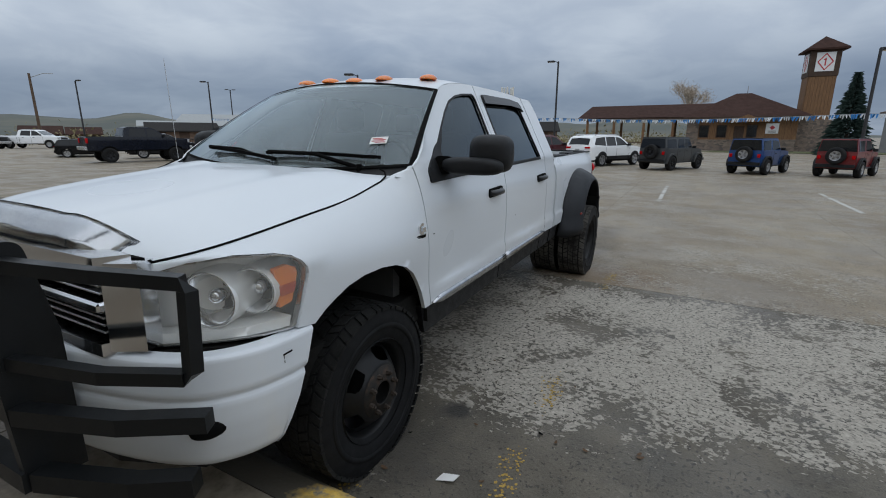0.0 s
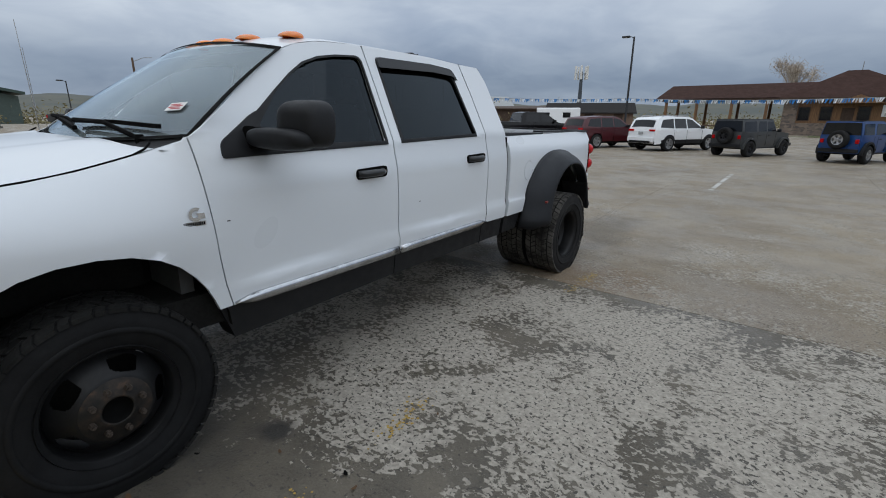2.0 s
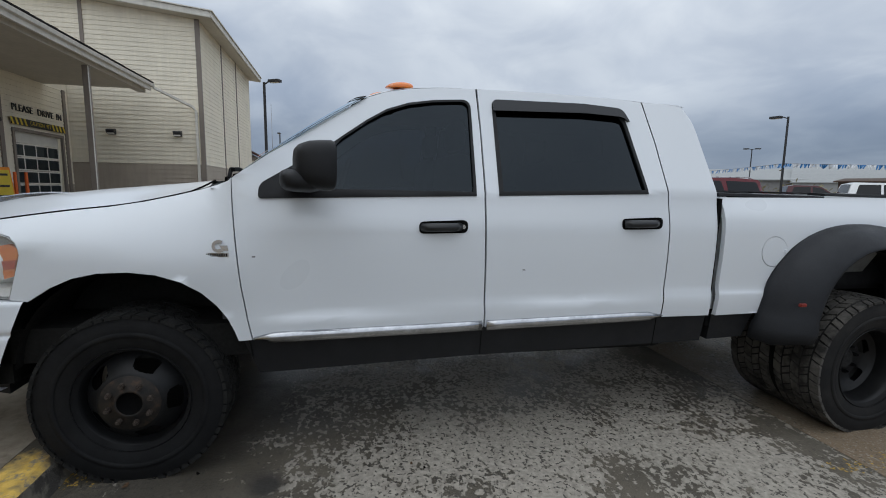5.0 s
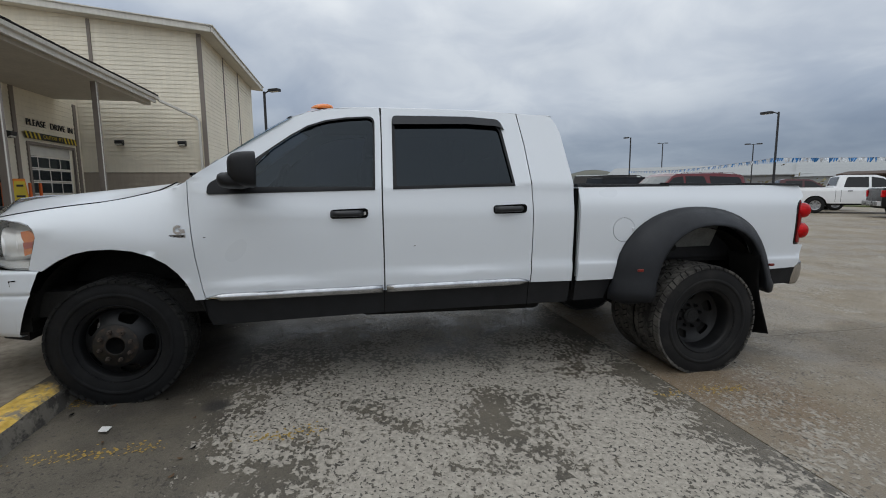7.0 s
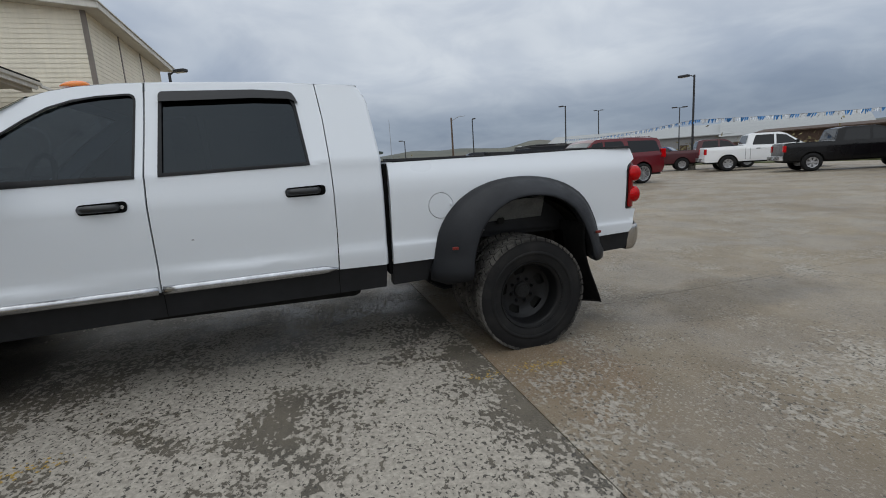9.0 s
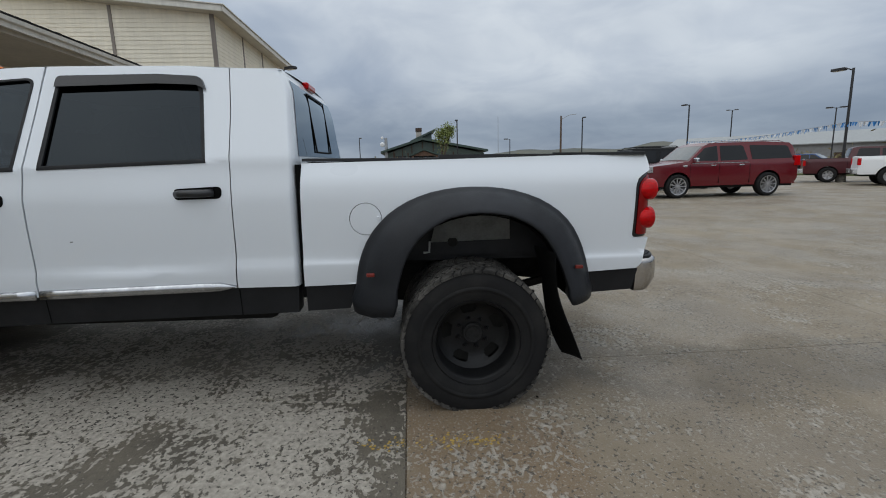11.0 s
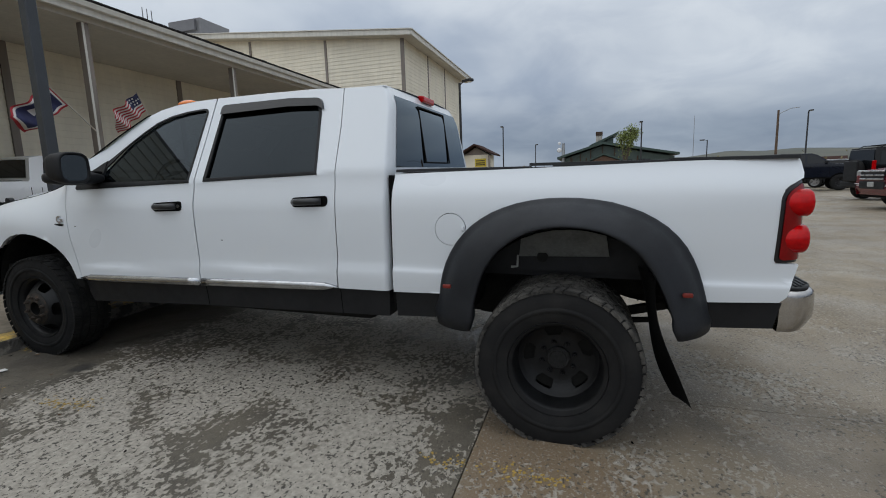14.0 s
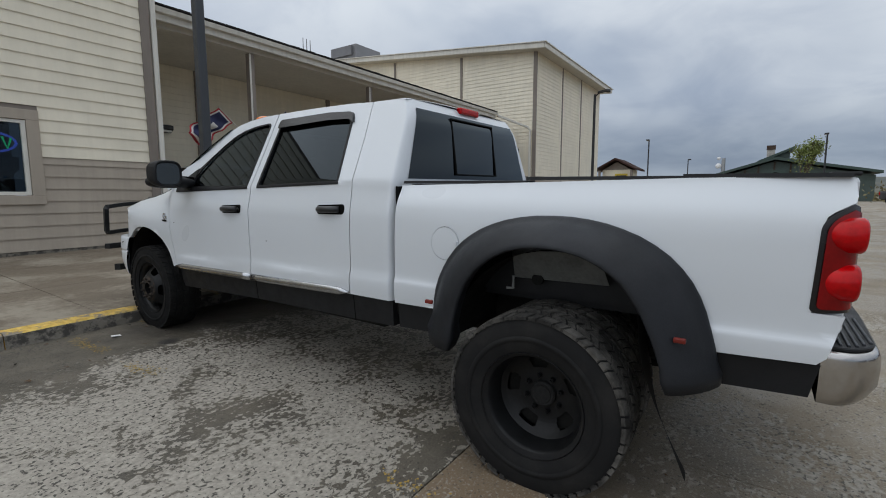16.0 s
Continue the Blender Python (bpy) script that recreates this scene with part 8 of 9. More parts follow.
part("stone_base", boxed(0.8, 10.6, 57.0, 57.25, 0, 1.25, 0.02), stone, depot)
part("wall", boxed(0.8, 10.6, 57.05, 65.0, 1.25, 3.75), timber, depot)
part("wall_end", boxed(0.75, 1.9, 56.9, 57.3, 0, 3.6, 0.02), stone, depot)
for x in (1.95, 3.6, 6.3):
    w_ = part("window", boxed(x, x + 0.95, 57.0, 57.1, 1.45, 2.75), dark_timber, depot)
    part("pane", boxed(x + 0.07, x + 0.88, 56.985, 57.005, 1.52, 2.68), dark_glass, w_)
part("door", boxed(5.2, 6.1, 57.0, 57.1, 0.1, 2.6), dark_timber, depot)
part("porch_gable", poly_prism(bmesh.new(), [(4.4, 3.0), (8.0, 3.0), (6.2, 3.75)], "y", 55.9, 57.0), timber, depot)
# hipped roof over the hall and the long shelter roof
bm = bmesh.new()
pts = [(0.2, 56.0, 3.55), (11.6, 56.0, 3.55), (11.6, 66.0, 3.55), (0.2, 66.0, 3.55), (5.2, 60.8, 6.15), (6.6, 60.8, 6.15)]
vv = [bm.verts.new(p) for p in pts]
for q in ((0, 1, 5, 4), (1, 2, 5), (2, 3, 4, 5), (3, 0, 4), (3, 2, 1, 0)):
    bm.faces.new([vv[i] for i in q])
part("roof", bm, roof_brown, depot, "brown hipped roof")
bm = bmesh.new()
pts = [(-10.9, 56.2, 3.62), (3.2, 56.2, 3.62), (3.2, 60.0, 5.15), (-10.0, 60.0, 5.15), (-10.9, 63.8, 3.62), (3.2, 63.8, 3.62)]
vv = [bm.verts.new(p) for p in pts]
for q in ((0, 1, 2, 3), (3, 2, 5, 4), (0, 3, 4)):
    bm.faces.new([vv[i] for i in q])
part("shelter_roof", bm, roof_brown, depot, "long brown shelter roof")
part("shelter_beam", boxed(-10.8, 3.0, 56.3, 56.45, 3.40, 3.60), dark_timber, depot)
part("shelter_ceiling", boxed(-10.7, 3.0, 56.4, 63.6, 3.45, 3.55), dark_timber, depot)
for x in (-9.8, -6.8, -3.6, -0.6):
    for y in (56.7, 63.0):
        part("shelter_post", boxed(x - 0.13, x + 0.13, y - 0.13, y + 0.13, 0, 3.45, 0.01), timber, depot)
part("shelter_rail", boxed(-9.8, -0.6, 56.66, 56.74, 0.85, 0.97), weathered_wood, depot)
part("weather_vane", pipe(bmesh.new(), [(6.2, 60.8, 6.1), (6.2, 60.8, 6.9)], 0.04, 5), mast_grey, depot)
part("fascia", boxed(0.2, 11.6, 55.96, 56.0, 3.40, 3.58), dark_timber, depot)
plaque = thing("wall_sign", "white square sign on the timber wall", "sign", pose(9.0, 56.98, 2.3))
part("board", boxed(-0.55, 0.55, -0.03, 0.02, -0.5, 0.5, 0.01), sign_white, plaque)
part("diamond", poly_prism(bmesh.new(), [(-0.25, 0.08), (0, -0.14), (0.25, 0.08), (0, 0.30)], "y", -0.036, -0.03), simple("sign_red", (0.42, 0.03, 0.04), 0.5), plaque)
for zz in (-0.25, -0.36):
    part("text_bar", boxed(-0.34, 0.34, -0.036, -0.03, zz - 0.035, zz + 0.035), grey_ink, plaque)
tower = thing("tower", "timber tower with a stone foot and white sign panels", "tower", pose(12.5, 59.6, -0.05, 0, 0, 4) @ Matrix.Diagonal((0.80, 0.80, 1.03, 1)))
part("stone_foot", boxed(-1.75, 1.75, -1.75, 1.75, 0, 3.1, 0.03), stone, tower)
bm = bmesh.new()
for i in range(8):
    for ax in (0, 1):
        for s in (1, -1):
            a, b = -1.36 + i * 0.34, -1.36 + (i + 1) * 0.34 - 0.02
            box(bm, a, b, min(s * 1.38, s * 1.44), max(s * 1.38, s * 1.44), 3.1, 7.1) if ax == 0 else box(bm, min(s * 1.38, s * 1.44), max(s * 1.38, s * 1.44), a, b, 3.1, 7.1)
part("plank_cladding", bm, timber, tower, "upright stained planks")
part("shaft", boxed(-1.37, 1.37, -1.37, 1.37, 3.1, 9.6), dark_timber, tower)
part("belfry", boxed(-1.52, 1.52, -1.52, 1.52, 7.1, 9.7, 0.03), dark_timber, tower)
bm = bmesh.new()
vv = [bm.verts.new(p) for p in ((-2.1, -2.1, 9.6), (2.1, -2.1, 9.6), (2.1, 2.1, 9.6), (-2.1, 2.1, 9.6), (0, 0, 10.85))]
for q in ((0, 1, 4), (1, 2, 4), (2, 3, 4), (3, 0, 4), (3, 2, 1, 0)):
    bm.faces.new([vv[i] for i in q])
part("roof", bm, roof_brown, tower, "low brown pyramid roof")
part("eave", boxed(-2.1, 2.1, -2.1, 2.1, 9.45, 9.6), roof_brown, tower)
for rot in (0, 90, 180, 270):
    bm = boxed(-0.95, 0.95, -1.60, -1.53, 7.55, 9.25, 0.01)
    bmesh.ops.transform(bm, matrix=pose(0, 0, 0, 0, 0, rot), verts=bm.verts)
    panel_ = part("sign_panel", bm, sign_white, tower, "white sign panel with a red diamond")
    bm = bmesh.new()
    d4 = [(0, 0.72), (0.76, 0), (0, -0.72), (-0.76, 0)]
    for p, q in zip(d4, d4[1:] + d4[:1]):
        P, Q = Vector(p), Vector(q)
        n2 = Vector((-(Q - P).y, (Q - P).x)).normalized() * 0.055
        poly_prism(bm, [tuple(c + Vector((0, 8.4))) for c in (P + n2, Q + n2, Q - n2, P - n2)], "y", -1.62, -1.60)
    box(bm, -0.07, 0.07, -1.62, -1.60, 8.05, 8.75), box(bm, -0.2, -0.06, -1.62, -1.60, 8.55, 8.66)
    bmesh.ops.transform(bm, matrix=pose(0, 0, 0, 0, 0, rot), verts=bm.verts)
    part("diamond", bm, red_ink, panel_)

# ---- trees and scrub ----
bark = simple("bark", (0.07, 0.052, 0.04), 0.9, vary=0.3)
needle = simple("spruce_needles", (0.030, 0.056, 0.046), 0.8, vary=0.5, scale=8)
twig = simple("bare_twigs", (0.40, 0.345, 0.285), 0.9, vary=0.25, Specular_IOR_Level=0.1)
spring_leaf = simple("spring_leaves", (0.17, 0.205, 0.055), 0.7, vary=0.4, scale=5)
scrub_mat = simple("dry_scrub", (0.20, 0.175, 0.095), 0.95, vary=0.45, scale=1.5, Specular_IOR_Level=0.1)


def branch_tree(name, label, at, h, spread, leaf_mat, leaves, leaf_size, seed, leafless=False):
    random.seed(seed)
    v = thing(name, label, "tree", pose(*at))
    bm = bmesh.new()
    tips = []
    def grow(p, d, length, r, depth):
        q = p + d * length
        tube(bm, p, q, r, r * 0.68, 6, False)
        if depth == 0:
            tips.append(q)
            return
        for _ in range(3 if depth > 1 else 4):
            nd = (d + Vector((random.uniform(-1, 1), random.uniform(-1, 1), random.uniform(-0.25, 0.7))) * spread).normalized()
            grow(q, nd, length * random.uniform(0.62, 0.85), r * 0.62, depth - 1)
            tips.append(q)
    grow(Vector((0, 0, 0)), Vector((0.02, 0.03, 1)), h * 0.24, h * 0.022, 5 if leafless else 4)
    part("trunk", bm, twig if leafless else bark, v, "branching trunk and limbs")
    bm = bmesh.new()
    for t in tips:
        for _ in range(leaves):
            p = t + Vector([random.gauss(0, 1) * h * 0.035 for _ in range(3)])
            a = Vector([random.uniform(-1, 1) for _ in range(3)]).normalized() * leaf_size * random.uniform(0.5, 1.2)
            b = Vector([random.uniform(-1, 1) for _ in range(3)]).normalized() * leaf_size * (0.05 if leafless else 0.6)
            bm.faces.new([bm.verts.new(c) for c in (p - a, p + b, p + a, p - b)])
    part("crown", bm, leaf_mat, v)
    return v


branch_tree("bare_tree", "wide bare tree with fine pale twigs behind the depot", (1.0, 103.5, 0), 13.6, 0.55, twig, 5, 0.50, 5, True)
branch_tree("young_tree", "young tree with thin fresh green leaves", (-71.0, 9.3, 0), 10.6, 0.24, spring_leaf, 9, 0.15, 8)
random.seed(12)
sp_ = thing("spruce", "dark blue-green spruce beside the tower", "tree", pose(13.35, 49.4, -0.05))
part("trunk", tube(bmesh.new(), (0, 0, 0), (0, 0, 6.5), 0.16, 0.02, 8), bark, sp_)
bm = bmesh.new()
for i in range(2600):
    z = 0.4 + 6.2 * random.random() ** 1.3
    rr = (6.7 - z) * 0.30 * random.uniform(0.25, 1.08)
    a = random.uniform(0, 2 * math.pi)
    p = Vector((rr * math.cos(a), rr * math.sin(a), z - rr * 0.25))
    o = Vector((math.cos(a), math.sin(a), -0.25)) * random.uniform(0.2, 0.38)
    t = Vector((-math.sin(a), math.cos(a), random.uniform(-0.3, 0.3))) * random.uniform(0.05, 0.11)
    bm.faces.new([bm.verts.new(c) for c in (p - o, p + t, p + o, p - t)])
    bm.faces.new([bm.verts.new(c) for c in (p - o, p + Vector((0, 0, 0.07)), p + o, p - Vector((0, 0, 0.09)))])
part("crown", bm, needle, sp_)
random.seed(77)
bm = bmesh.new()
for i in range(170):
    az = random.uniform(radians(82), radians(186))
    d = random.uniform(72, 130)
    c = Vector((2 + d * math.cos(az), d * math.sin(az), 0))
    s_ = random.uniform(1.0, 2.6)
    for _ in range(110):
        p = c + Vector((random.gauss(0, 0.9) * s_, random.gauss(0, 0.9) * s_, abs(random.gauss(0, 0.55)) * s_))
        a = Vector([random.uniform(-1, 1) for _ in range(3)]).normalized() * s_ * 0.13
        b = Vector([random.uniform(-1, 1) for _ in range(3)]).normalized() * s_ * 0.07
        bm.faces.new([bm.verts.new(q) for q in (p - a, p + b, p + a, p - b)])
tagged(mesh_ob("scrub", bm, scrub_mat), "dry spring scrub along the edge of the lot", "scrub", kind="stuff")
grass_mat = simple("rough_grass", (0.075, 0.085, 0.030), 0.9, vary=0.45, scale=1.2, bump=0.02, fine=20)
for nm, a, hh in (("grass_strip", (-14, 22, 51.5, 56.5), 0.05), ("grass_strip", (-46, -9, 36.0, 41.0), 0.05)):
    tagged(mesh_ob(nm, boxed(a[0], a[1], a[2], a[3], -0.08, hh), grass_mat), "strip of rough spring grass", "grass", kind="structure")

# ---- distance ----
k = Mat("hazy_hill", (0.10, 0.11, 0.09), 1.0)
k.color(k.mix(k.ramp(k.noise(0.012, 5, 0.6), (0.4, 0.0), (0.65, 1.0)), (0.072, 0.080, 0.070), (0.115, 0.112, 0.085)))
hill_mat = k.m
bm = bmesh.new()
rows = []
for i in range(121):
    az = radians(70 + i * 1.2)
    fade = smooth01((az - radians(72)) / radians(25)) * smooth01((radians(200) - az) / radians(22))
    hgt = (24 + 7 * noise.noise((az * 5, 0.3, 0)) + 7 * noise.noise((az * 14, 1.7, 0)) + 5 * math.exp(-((az - radians(151)) / 0.055) ** 2) + 4 * math.exp(-((az - radians(160)) / 0.12) ** 2)) * fade
    rows.append([bm.verts.new((d * math.cos(az), d * math.sin(az), z)) for d, z in ((520, -1.0), (640, 0.35 * hgt + 0.5), (780, 0.8 * hgt + 1), (860, hgt + 1.2), (980, -1))])
for p, q in zip(rows, rows[1:]):
    for j in range(4):
        bm.faces.new((p[j], p[j + 1], q[j + 1], q[j]))
bmesh.ops.recalc_face_normals(bm, faces=bm.faces)
tagged(mesh_ob("backdrop", bm, hill_mat, smooth=True), "low hazy grey-green hills", "hills", kind="structure")


def low_building(label, x, y, yaw, w, d, h, rise, wall_mat, roof_mat, doors=0, arch=False):
    v = thing("shed", label, "building", pose(x, y, -0.05, 0, 0, yaw))
    part("wall", boxed(-w / 2, w / 2, 0, d, 0, h), wall_mat, v)
    if arch:
        bm = poly_prism(bmesh.new(), [(-0.4 + (d + 0.8) * (i / 12), h + rise * math.sin(math.pi * i / 12)) for i in range(13)], "x", -w / 2 - 0.3, w / 2 + 0.3)
    else:
        bm = poly_prism(bmesh.new(), [(-0.5, h - 0.05), (d / 2, h + rise), (d + 0.5, h - 0.05), (d + 0.5, h + 0.1), (d / 2, h + rise + 0.15), (-0.5, h + 0.1)], "x", -w / 2 - 0.4, w / 2 + 0.4)
    part("roof", bm, roof_mat, v)
    for i in range(doors):
        xx = -w / 2 + (i + 0.5) * w / max(1, doors)
        dd = part("door" if i % 2 else "window", boxed(xx - 0.6, xx + 0.6, -0.06, 0.02, 0.05 if i % 2 else 1.0, 2.2), dark_timber, v)
    return v


pale_metal, grey_metal = simple("pale_metal_sheet", (0.30, 0.31, 0.31), 0.6, vary=0.12, Specular_IOR_Level=0.2), simple("grey_metal_sheet", (0.20, 0.20, 0.20), 0.6, vary=0.15)
brown_wall = simple("brown_plaster", (0.16, 0.105, 0.075), 0.85, vary=0.15)
low_building("long pale metal shed with a low roof", -66, 68, 48, 44, 22, 3.6, 2.2, grey_metal, pale_metal, 8)
low_building("arched pale metal hall", -52, 80, 40, 20, 22, 3.2, 3.0, pale_metal, pale_metal, 4, True)
low_building("low brown shop with a flat dark porch", -33, 66, 25, 22, 9, 2.9, 0.4, dark_timber, dark_timber, 7)
low_building("pale metal shed with a shallow roof", -74, 53, 60, 20, 14, 3.2, 1.0, grey_metal, pale_metal, 5)
low_building("small brown house with a dark roof", -57, 37.5, 60, 8, 7, 2.2, 1.1, brown_wall, shingle, 3)
low_building("low house with a dark gabled roof", -22, 68, 20, 12, 8, 2.3, 1.4, brown_wall, shingle, 3)
low_building("tan house with a brown roof far off", -92, 36, 65, 5, 5, 1.9, 1.3, soffit_mat, roof_brown, 3)
low_building("small tan house far off", -100, 46, 65, 5, 5, 1.9, 1.3, brown_wall, roof_brown, 3)
low_building("grey flat-roofed store beside the tower", 24, 54, -20, 14, 10, 3.6, 0.3, grey_metal, dark_timber, 4)
tr_ = thing("camp_trailer", "white camping trailer parked by the houses", "trailer", pose(-21.5, 56.0, 0.25, 0, 0, 20))
part("body", rounded(bmesh.new(), (-2.6, -1.1, 0.45), (2.6, 1.1, 2.5), 0.12, 2), snow, tr_)
part("window", boxed(0.6, 1.5, -1.115, -1.09, 1.35, 1.95), dark_glass, tr_)
part("window", boxed(-1.7, -1.0, -1.115, -1.09, 1.35, 1.95), dark_glass, tr_)
for s in (-0.4, 0.5):
    part("tyre", tube(bmesh.new(), (s, -1.12, 0.32), (s, -0.9, 0.32), 0.32, sides=16), rubber, tr_)
cell = thing("cell_mast", "short steel mast with pale antenna panels", "mast", pose(-26.1, 74.4, 0))
part("lattice", tube(bmesh.new(), (0, 0, 0), (0, 0, 8.6), 0.45, 0.22, 6), simple("mast_steel", (0.07, 0.08, 0.09), 0.5, 0.5), cell)
for i in range(5):
    a = 2 * math.pi * i / 5
    part("antenna_panel", boxed(0.95 * math.cos(a) - 0.13, 0.95 * math.cos(a) + 0.13, 0.95 * math.sin(a) - 0.1, 0.95 * math.sin(a) + 0.1, 7.4, 9.4, 0.02), white_frame, cell)
    part("bracket", tube(bmesh.new(), (0, 0, 8.2), (0.9 * math.cos(a), 0.9 * math.sin(a), 8.3), 0.04), mast_grey, cell)
dish = thing("dish_mast", "small lattice mast with white dishes", "mast", pose(-91.4, -0.5, 0))
part("lattice", tube(bmesh.new(), (0, 0, 0), (0, 0, 7.6), 0.4, 0.3, 5), mast_grey, dish)
for z, y, r in ((6.3, -0.70, 0.46), (7.6, -0.70, 0.28)):
    bm = bmesh.new()
    bmesh.ops.create_uvsphere(bm, u_segments=14, v_segments=8, radius=r, matrix=pose(0.2, y, z) @ Matrix.Diagonal((0.5, 1, 1, 1)))
    part("dish", bm, sign_white, dish)

# green lodge with a stone chimney
pale_stone, weathered_timber = simple("pale_chimney_stone", (0.36, 0.34, 0.31), 0.85, vary=0.5, scale=2.5), simple("stained_porch_timber", (0.11, 0.062, 0.04), 0.8, vary=0.3)
green_wall, green_roof = simple("green_boarding", (0.062, 0.086, 0.076), 0.7, vary=0.15), simple("green_metal_roof", (0.035, 0.060, 0.050), 0.5, vary=0.15)
lodge = thing("lodge", "green gabled lodge with a stone chimney", "building", pose(-91.6, -1.6, -0.07) @ Matrix.Diagonal((1.35, 1.35, 1.30, 1)))
part("wall", poly_prism(bmesh.new(), [(0.8, 0), (15.5, 0), (15.5, 3.3), (6.2, 5.3), (0.8, 3.5)], "x", -12, 0), green_wall, lodge)
part("roof", poly_prism(bmesh.new(), [(0.0, 3.55), (6.2, 5.45), (16.0, 3.50), (16.0, 3.80), (6.2, 5.80), (0.0, 3.85)], "x", -12.5, 0.8), green_roof, lodge)
part("raised_roof", poly_prism(bmesh.new(), [(4.6, 5.2), (8.3, 7.0), (8.3, 7.25), (4.4, 5.45)], "x", -9, -1.0), green_roof, lodge)
part("raised_wall", poly_prism(bmesh.new(), [(5.2, 5.0), (7.7, 5.0), (7.7, 6.7), (5.2, 5.5)], "x", -8.5, -1.6), green_wall, lodge)
part("chimney", boxed(-3.4, -2.4, 5.35, 6.20, 4.5, 6.95, 0.03), pale_stone, lodge)
part("chimney_cap", boxed(-3.45, -2.35, 5.3, 6.25, 6.95, 7.5), dark_timber, lodge)
part("porch_gable", poly_prism(bmesh.new(), [(4.3, 3.0), (6.3, 3.85), (8.6, 3.0), (8.6, 3.25), (6.3, 4.15), (4.3, 3.25)], "x", -0.2, 2.2), green_roof, lodge)
part("porch_front", poly_prism(bmesh.new(), [(4.6, 3.0), (6.3, 3.75), (8.3, 3.0)], "x", 1.8, 1.95), weathered_timber, lodge)
for y in (4.7, 8.2):
    part("porch_post", boxed(1.7, 2.0, y - 0.15, y + 0.15, 0, 3.05), weathered_timber, lodge)
for y in (1.9, 3.2, 4.6, 6.2, 7.8, 9.2):
    zt = 3.55 + 0.30 * (y - 0.8) if y < 6.2 else 5.25 - 0.2 * (y - 6.2)
    part("gable_post", boxed(-0.02, 0.12, y - 0.09, y + 0.09, 2.6, min(zt, 5.2)), dark_timber, lodge)
for y in (2.2, 4.2, 6.4, 8.6, 11.0):
    part("window_bay", boxed(0.0, 0.06, y, y + 1.5, 0.9, 3.1), dark_glass, lodge)
    part("trim_post", boxed(0.0, 0.10, y - 0.28, y - 0.08, 0, 3.6), dark_timber, lodge)

# kiosk beyond the hall
kiosk = thing("kiosk", "small cream kiosk with a brown gabled roof", "building", pose(-62.9, -10.9, -0.03) @ Matrix.Diagonal((1.5, 1.5, 1.5, 1)))
part("wall", boxed(-1.3, 1.2, -1.2, 1.2, 0, 3.1), cream, kiosk)
part("base_band", boxed(-1.33, 1.23, -1.23, 1.23, 0, 1.0), taupe, kiosk)
part("roof", poly_prism(bmesh.new(), [(-1.75, 3.0), (0, 3.95), (1.75, 3.0), (1.75, 3.15), (0, 4.1), (-1.75, 3.15)], "x", -1.9, 1.9), roof_brown, kiosk)
part("gable", poly_prism(bmesh.new(), [(-1.2, 3.1), (1.2, 3.1), (0, 3.8)], "x", -1.25, 1.15), trim_brown, kiosk)
for y in (-1.35, 1.35):
    part("post", boxed(1.55, 1.72, y - 0.09, y + 0.09, 0, 3.05), trim_brown, kiosk)
ks = part("sign", boxed(1.21, 1.26, -0.1, 0.95, 2.0, 2.75), yellow_sign, kiosk)
for zz in (2.55, 2.35, 2.18):
    part("text_bar", boxed(1.262, 1.268, 0.0, 0.85, zz - 0.05, zz + 0.05), black_paint, ks)

# ---- flags on the canopy posts, cones by the door ----
flag_red, flag_white, flag_navy = (simple(n, c, 0.8, vary=0.12) for n, c in (("flag_red", (0.36, 0.02, 0.03)), ("flag_white", (0.62, 0.60, 0.58)), ("flag_navy", (0.018, 0.022, 0.075))))


def flag(label, base, tip, w, h, stars):
    """A staff at a slant with a limp, waving cloth."""
    base, tip = Vector(base), Vector(tip)
    v = thing("flag", label, "flag", Matrix.Translation(base), "flags on the canopy posts")
    d = (tip - base).normalized()
    L = (tip - base).length
    part("staff", tube(bmesh.new(), (0, 0, 0), d * L, 0.015, 0.012, 8), soffit_mat, v)
    bm = bmesh.new()
    nu, nv = 26, 13
    fly = Vector((d.x * 0.5 + 0.55, d.y * 0.2, -0.62)).normalized()
    side_ = d.cross(fly).normalized()
    g = [[bm.verts.new(d * (L - 0.03 - h * j / nv) + fly * (w * i / nu) + side_ * (0.10 * math.sin(i * 0.55 + j * 0.25) * i / nu) + Vector((0, 0, -0.10 * (i / nu) ** 2))) for i in range(nu + 1)] for j in range(nv + 1)]
    for j in range(nv):
        for i in range(nu):
            f = bm.faces.new((g[j][i], g[j][i + 1], g[j + 1][i + 1], g[j + 1][i]))
            if stars:
                f.material_index = 2 if i < 10 and j < 7 else (0 if j % 2 == 0 else 1)
                if f.material_index == 2 and i % 2 == 1 and j % 2 == 1:
                    f.material_index = 1 if random.random() < 0.5 else 2
            else:
                e = min(i, j, nu - 1 - i, nv - 1 - j)
                f.material_index = 0 if e < 1 else 1 if e < 2 else 2
                if 9 < i < 17 and 4 < j < 9:
                    f.material_index = 1
    part("cloth", bm, [flag_red, flag_white, flag_navy], v, smooth=True)
    return v


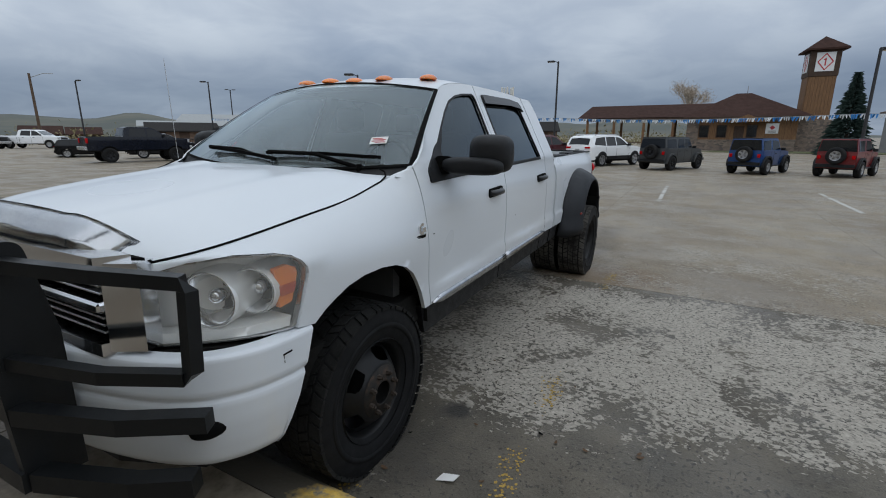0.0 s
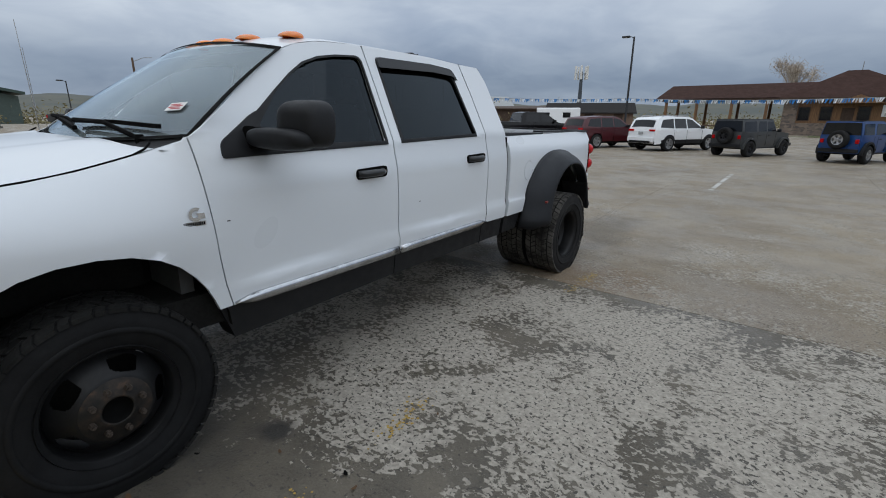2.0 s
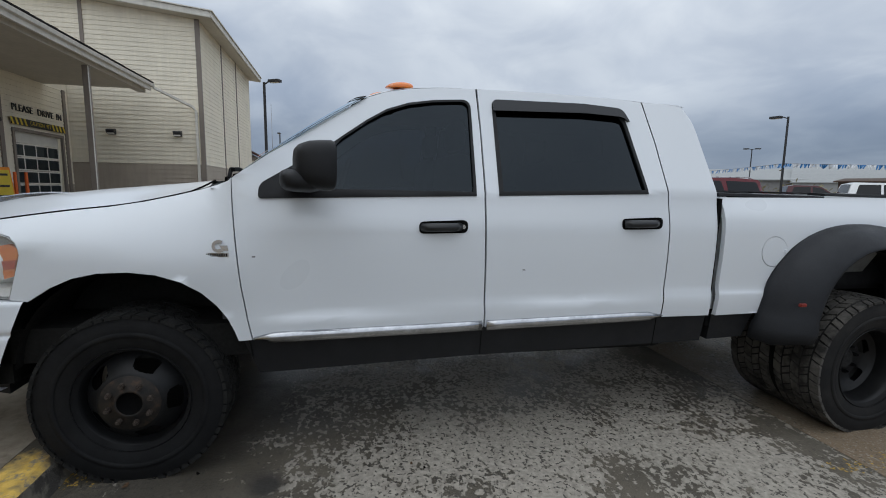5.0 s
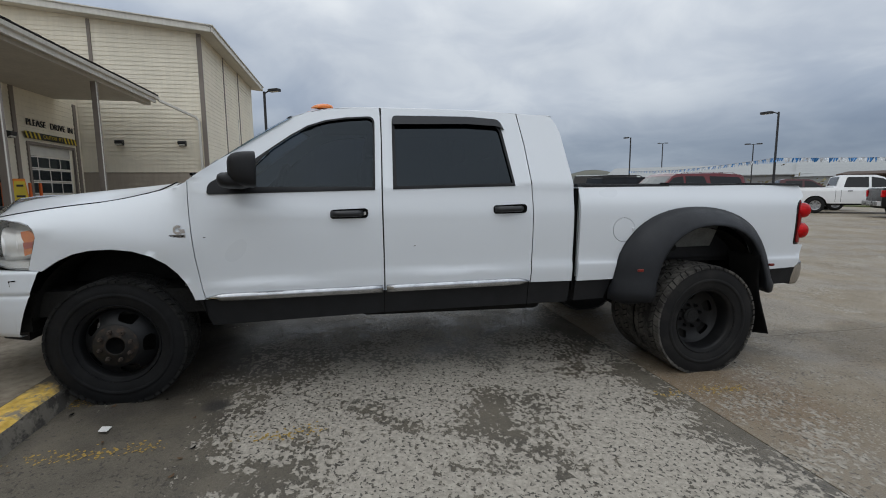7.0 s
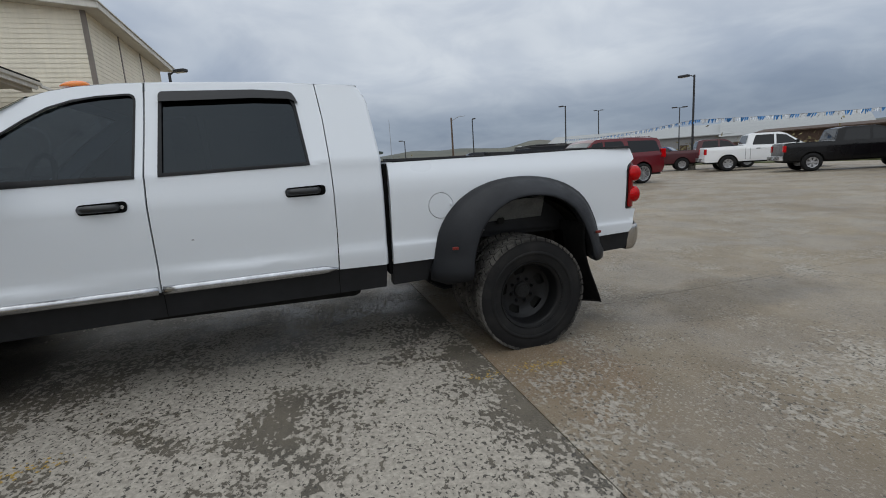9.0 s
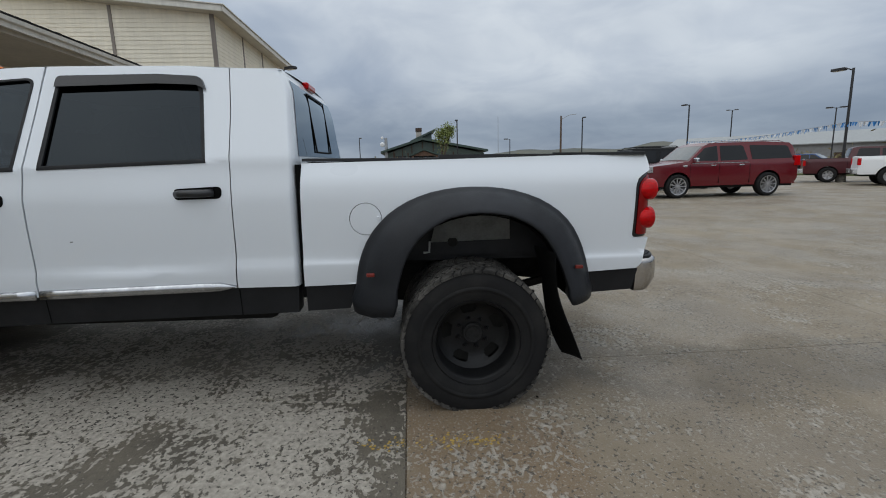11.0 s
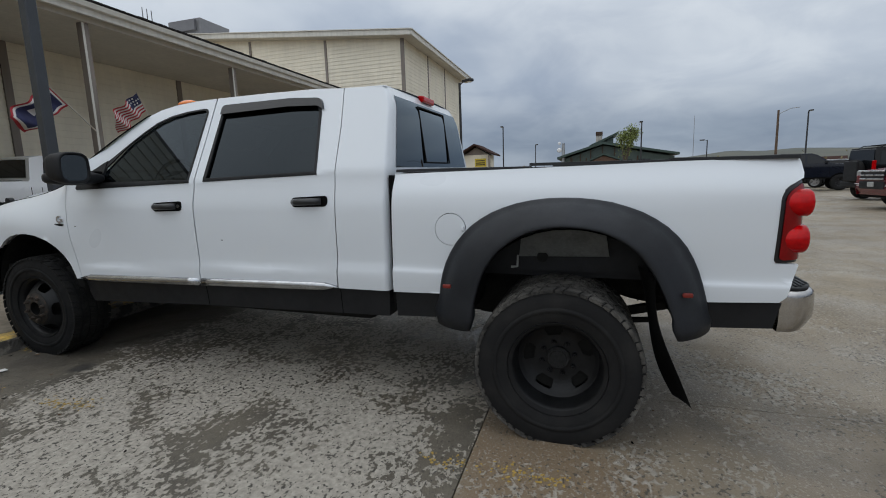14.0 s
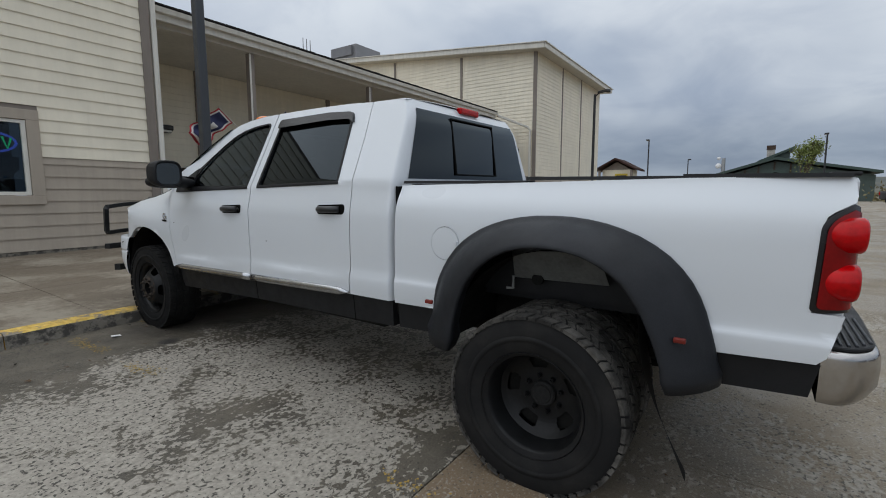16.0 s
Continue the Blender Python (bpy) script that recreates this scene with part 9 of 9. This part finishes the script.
flag("striped red and white flag with a starred blue corner", (-6.75, -7.22, 2.85), (-5.70, -6.60, 3.72), 1.0, 0.62, True)
flag("navy flag with a red and white border and pale emblem", (-5.02, -7.22, 2.75), (-3.62, -6.52, 3.50), 1.1, 0.66, False)
sign_orange = simple("orange_sign_plastic", (0.75, 0.24, 0.012), 0.5, vary=0.12)
cone_orange = simple("orange_cone_plastic", (0.65, 0.12, 0.015), 0.5, vary=0.12)
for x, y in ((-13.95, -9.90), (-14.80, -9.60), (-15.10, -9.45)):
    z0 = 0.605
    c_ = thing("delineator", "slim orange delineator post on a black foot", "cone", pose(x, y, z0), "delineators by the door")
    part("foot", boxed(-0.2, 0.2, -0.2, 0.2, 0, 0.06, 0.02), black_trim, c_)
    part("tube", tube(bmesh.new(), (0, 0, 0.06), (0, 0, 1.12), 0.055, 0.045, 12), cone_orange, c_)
sb = thing("floor_sign", "orange and yellow folding warning sign by the door", "sign", pose(-14.2, -9.62, 0.608, 0, 0, -30))
part("leaf", poly_prism(bmesh.new(), [(-0.30, 0), (0.30, 0), (0.17, 1.25), (-0.17, 1.25)], "y", 0.10, 0.125), sign_orange, sb)
part("leaf", poly_prism(bmesh.new(), [(-0.30, 0), (0.30, 0), (0.17, 1.25), (-0.17, 1.25)], "y", -0.125, -0.10), sign_orange, sb)
part("face_panel", poly_prism(bmesh.new(), [(-0.25, 0.12), (0.25, 0.12), (0.15, 1.16), (-0.15, 1.16)], "y", 0.125, 0.129), yellow_sign, sb)
for z, w in ((0.30, 0.17), (0.62, 0.13), (0.98, 0.10)):
    part("text_bar", boxed(-w, w, 0.129, 0.132, z, z + 0.07), black_paint, sb)
# white pickup parked by the entrance, seen past the mirror
pickup("white pickup parked by the service entrance", "", pose(-4.9, -8.9, walk_z(-5, -9), 0, 0, 90), snow, wheel_truck)

# ---- litter ----
random.seed(3)
lt = poly_prism(bmesh.new(), [(-0.05, -0.02), (0.035, -0.03), (0.06, 0.012), (-0.02, 0.03)], "z", 0.0, 0.004)
for v_ in lt.verts:
    v_.co.z += 0.012 * (v_.co.x > 0.02)
ob = tagged(mesh_ob("paper_scrap", lt, paper), "crumpled scrap of white paper on the concrete", "litter")
ob.matrix_basis = pose(1.36, 0.06, ground_z(1.36, 0.06) + 0.002, 0, 0, 20)
leaf_brown = simple("dry_leaf", (0.10, 0.055, 0.025), 0.8, vary=0.3)
for i in range(22):
    x, y = random.uniform(0.6, 2.4), random.uniform(-0.25, 0.7) if i < 15 else random.uniform(1.0, 5.5)
    bm = bmesh.new()
    r_ = random.uniform(0.006, 0.014) if i < 15 else random.uniform(0.005, 0.009)
    vs = [bm.verts.new((r_ * 1.6 * math.cos(t), r_ * 0.8 * math.sin(t), 0.004 + 0.006 * abs(math.cos(t)))) for t in (2 * math.pi * q / 7 for q in range(7))]
    bm.faces.new(vs)
    ob = tagged(mesh_ob("dry_leaf", bm, leaf_brown if i % 3 else gap_black), "small curled dry leaf on the concrete", "leaf", "leaves on the concrete")
    ob.matrix_basis = pose(x, y, ground_z(x, y) + 0.002, 0, 0, random.uniform(0, 360))

# ---- a slightly higher lot beyond the lane ----
bm = bmesh.new()
low8 = [(-41.5, 10.5), (-38.5, 21.5), (-46.0, 33.0), (-90.0, 40.0), (-90.0, 8.0), (-55.0, 7.0)]
mid_ = Vector((-62, 20))
ring0 = [bm.verts.new((x, y, -0.1)) for x, y in low8]
ring1 = [bm.verts.new((*(Vector(p).lerp(mid_, 0.16)), 0.32)) for p in low8]
for i in range(6):
    bm.faces.new((ring0[i], ring0[(i + 1) % 6], ring1[(i + 1) % 6], ring1[i]))
bm.faces.new(ring1)
bmesh.ops.recalc_face_normals(bm, faces=bm.faces)
tagged(mesh_ob("bank", bm, concrete), "low rise of worn concrete with parked trucks", "bank", kind="structure")

# ---- pieces of the ground ----
for i in range(len(SLAB_X) - 1):
    for j in range(len(SLAB_Y) - 1):
        if j == 0 and SLAB_X[i] == 0.6:
            continue
        x1 = SLAB_X[i + 2] if j == 0 and SLAB_X[i] == -3.6 else SLAB_X[i + 1]
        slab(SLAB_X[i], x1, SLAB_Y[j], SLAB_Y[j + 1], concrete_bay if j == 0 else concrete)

# paint left of the bay stripes, in flakes
random.seed(21)
stripe_yellow, stripe_white = simple("old_yellow_stripe", (0.36, 0.24, 0.055), 0.85, vary=0.4, scale=40), simple("old_white_stripe", (0.42, 0.41, 0.38), 0.8, vary=0.25, scale=8)


def paint_flakes(name, label, material, places, spread, n, size):
    bm = bmesh.new()
    for cx, cy in places:
        for _ in range(n):
            x, y = cx + random.gauss(0, spread[0]), cy + random.gauss(0, spread[1])
            r = size * random.uniform(0.35, 1.3)
            m = random.randint(5, 8)
            vs = [bm.verts.new((x + r * random.uniform(0.5, 1.2) * math.cos(t), y + r * random.uniform(0.5, 1.2) * math.sin(t), ground_z(x, y) + 0.003)) for t in (2 * math.pi * i / m for i in range(m))]
            bm.faces.new(vs)
    return tagged(mesh_ob(name, bm, material), label, "paint", kind="stuff")


paint_flakes("yellow_paint_remains", "scattered remains of a yellow bay stripe on concrete", stripe_yellow, [(1.61, -0.08), (1.61, 0.14), (1.59, 0.33), (1.60, 0.98), (1.57, 1.17), (1.51, 3.60), (1.51, 3.92), (1.52, 4.08), (0.98, -0.27)], (0.030, 0.075), 50, 0.0080)
for x, y0, y1 in ((1.55, 11.8, 16.0), (5.75, 12.0, 16.2)):
    bm = bmesh.new()
    n = 20
    vs = [[bm.verts.new((x + dx + random.uniform(-0.008, 0.008), y0 + (y1 - y0) * i / n, ground_z(x, y0 + (y1 - y0) * i / n) + 0.003)) for dx in (-0.05, 0.05)] for i in range(n + 1)]
    for i, (p, q) in enumerate(zip(vs, vs[1:])):
        if random.random() < 0.85:
            bm.faces.new((p[0], p[1], q[1], q[0]))
    tagged(mesh_ob("bay_stripe", bm, stripe_white), "faded white bay stripe on concrete", "road marking", "bay stripes", "structure")
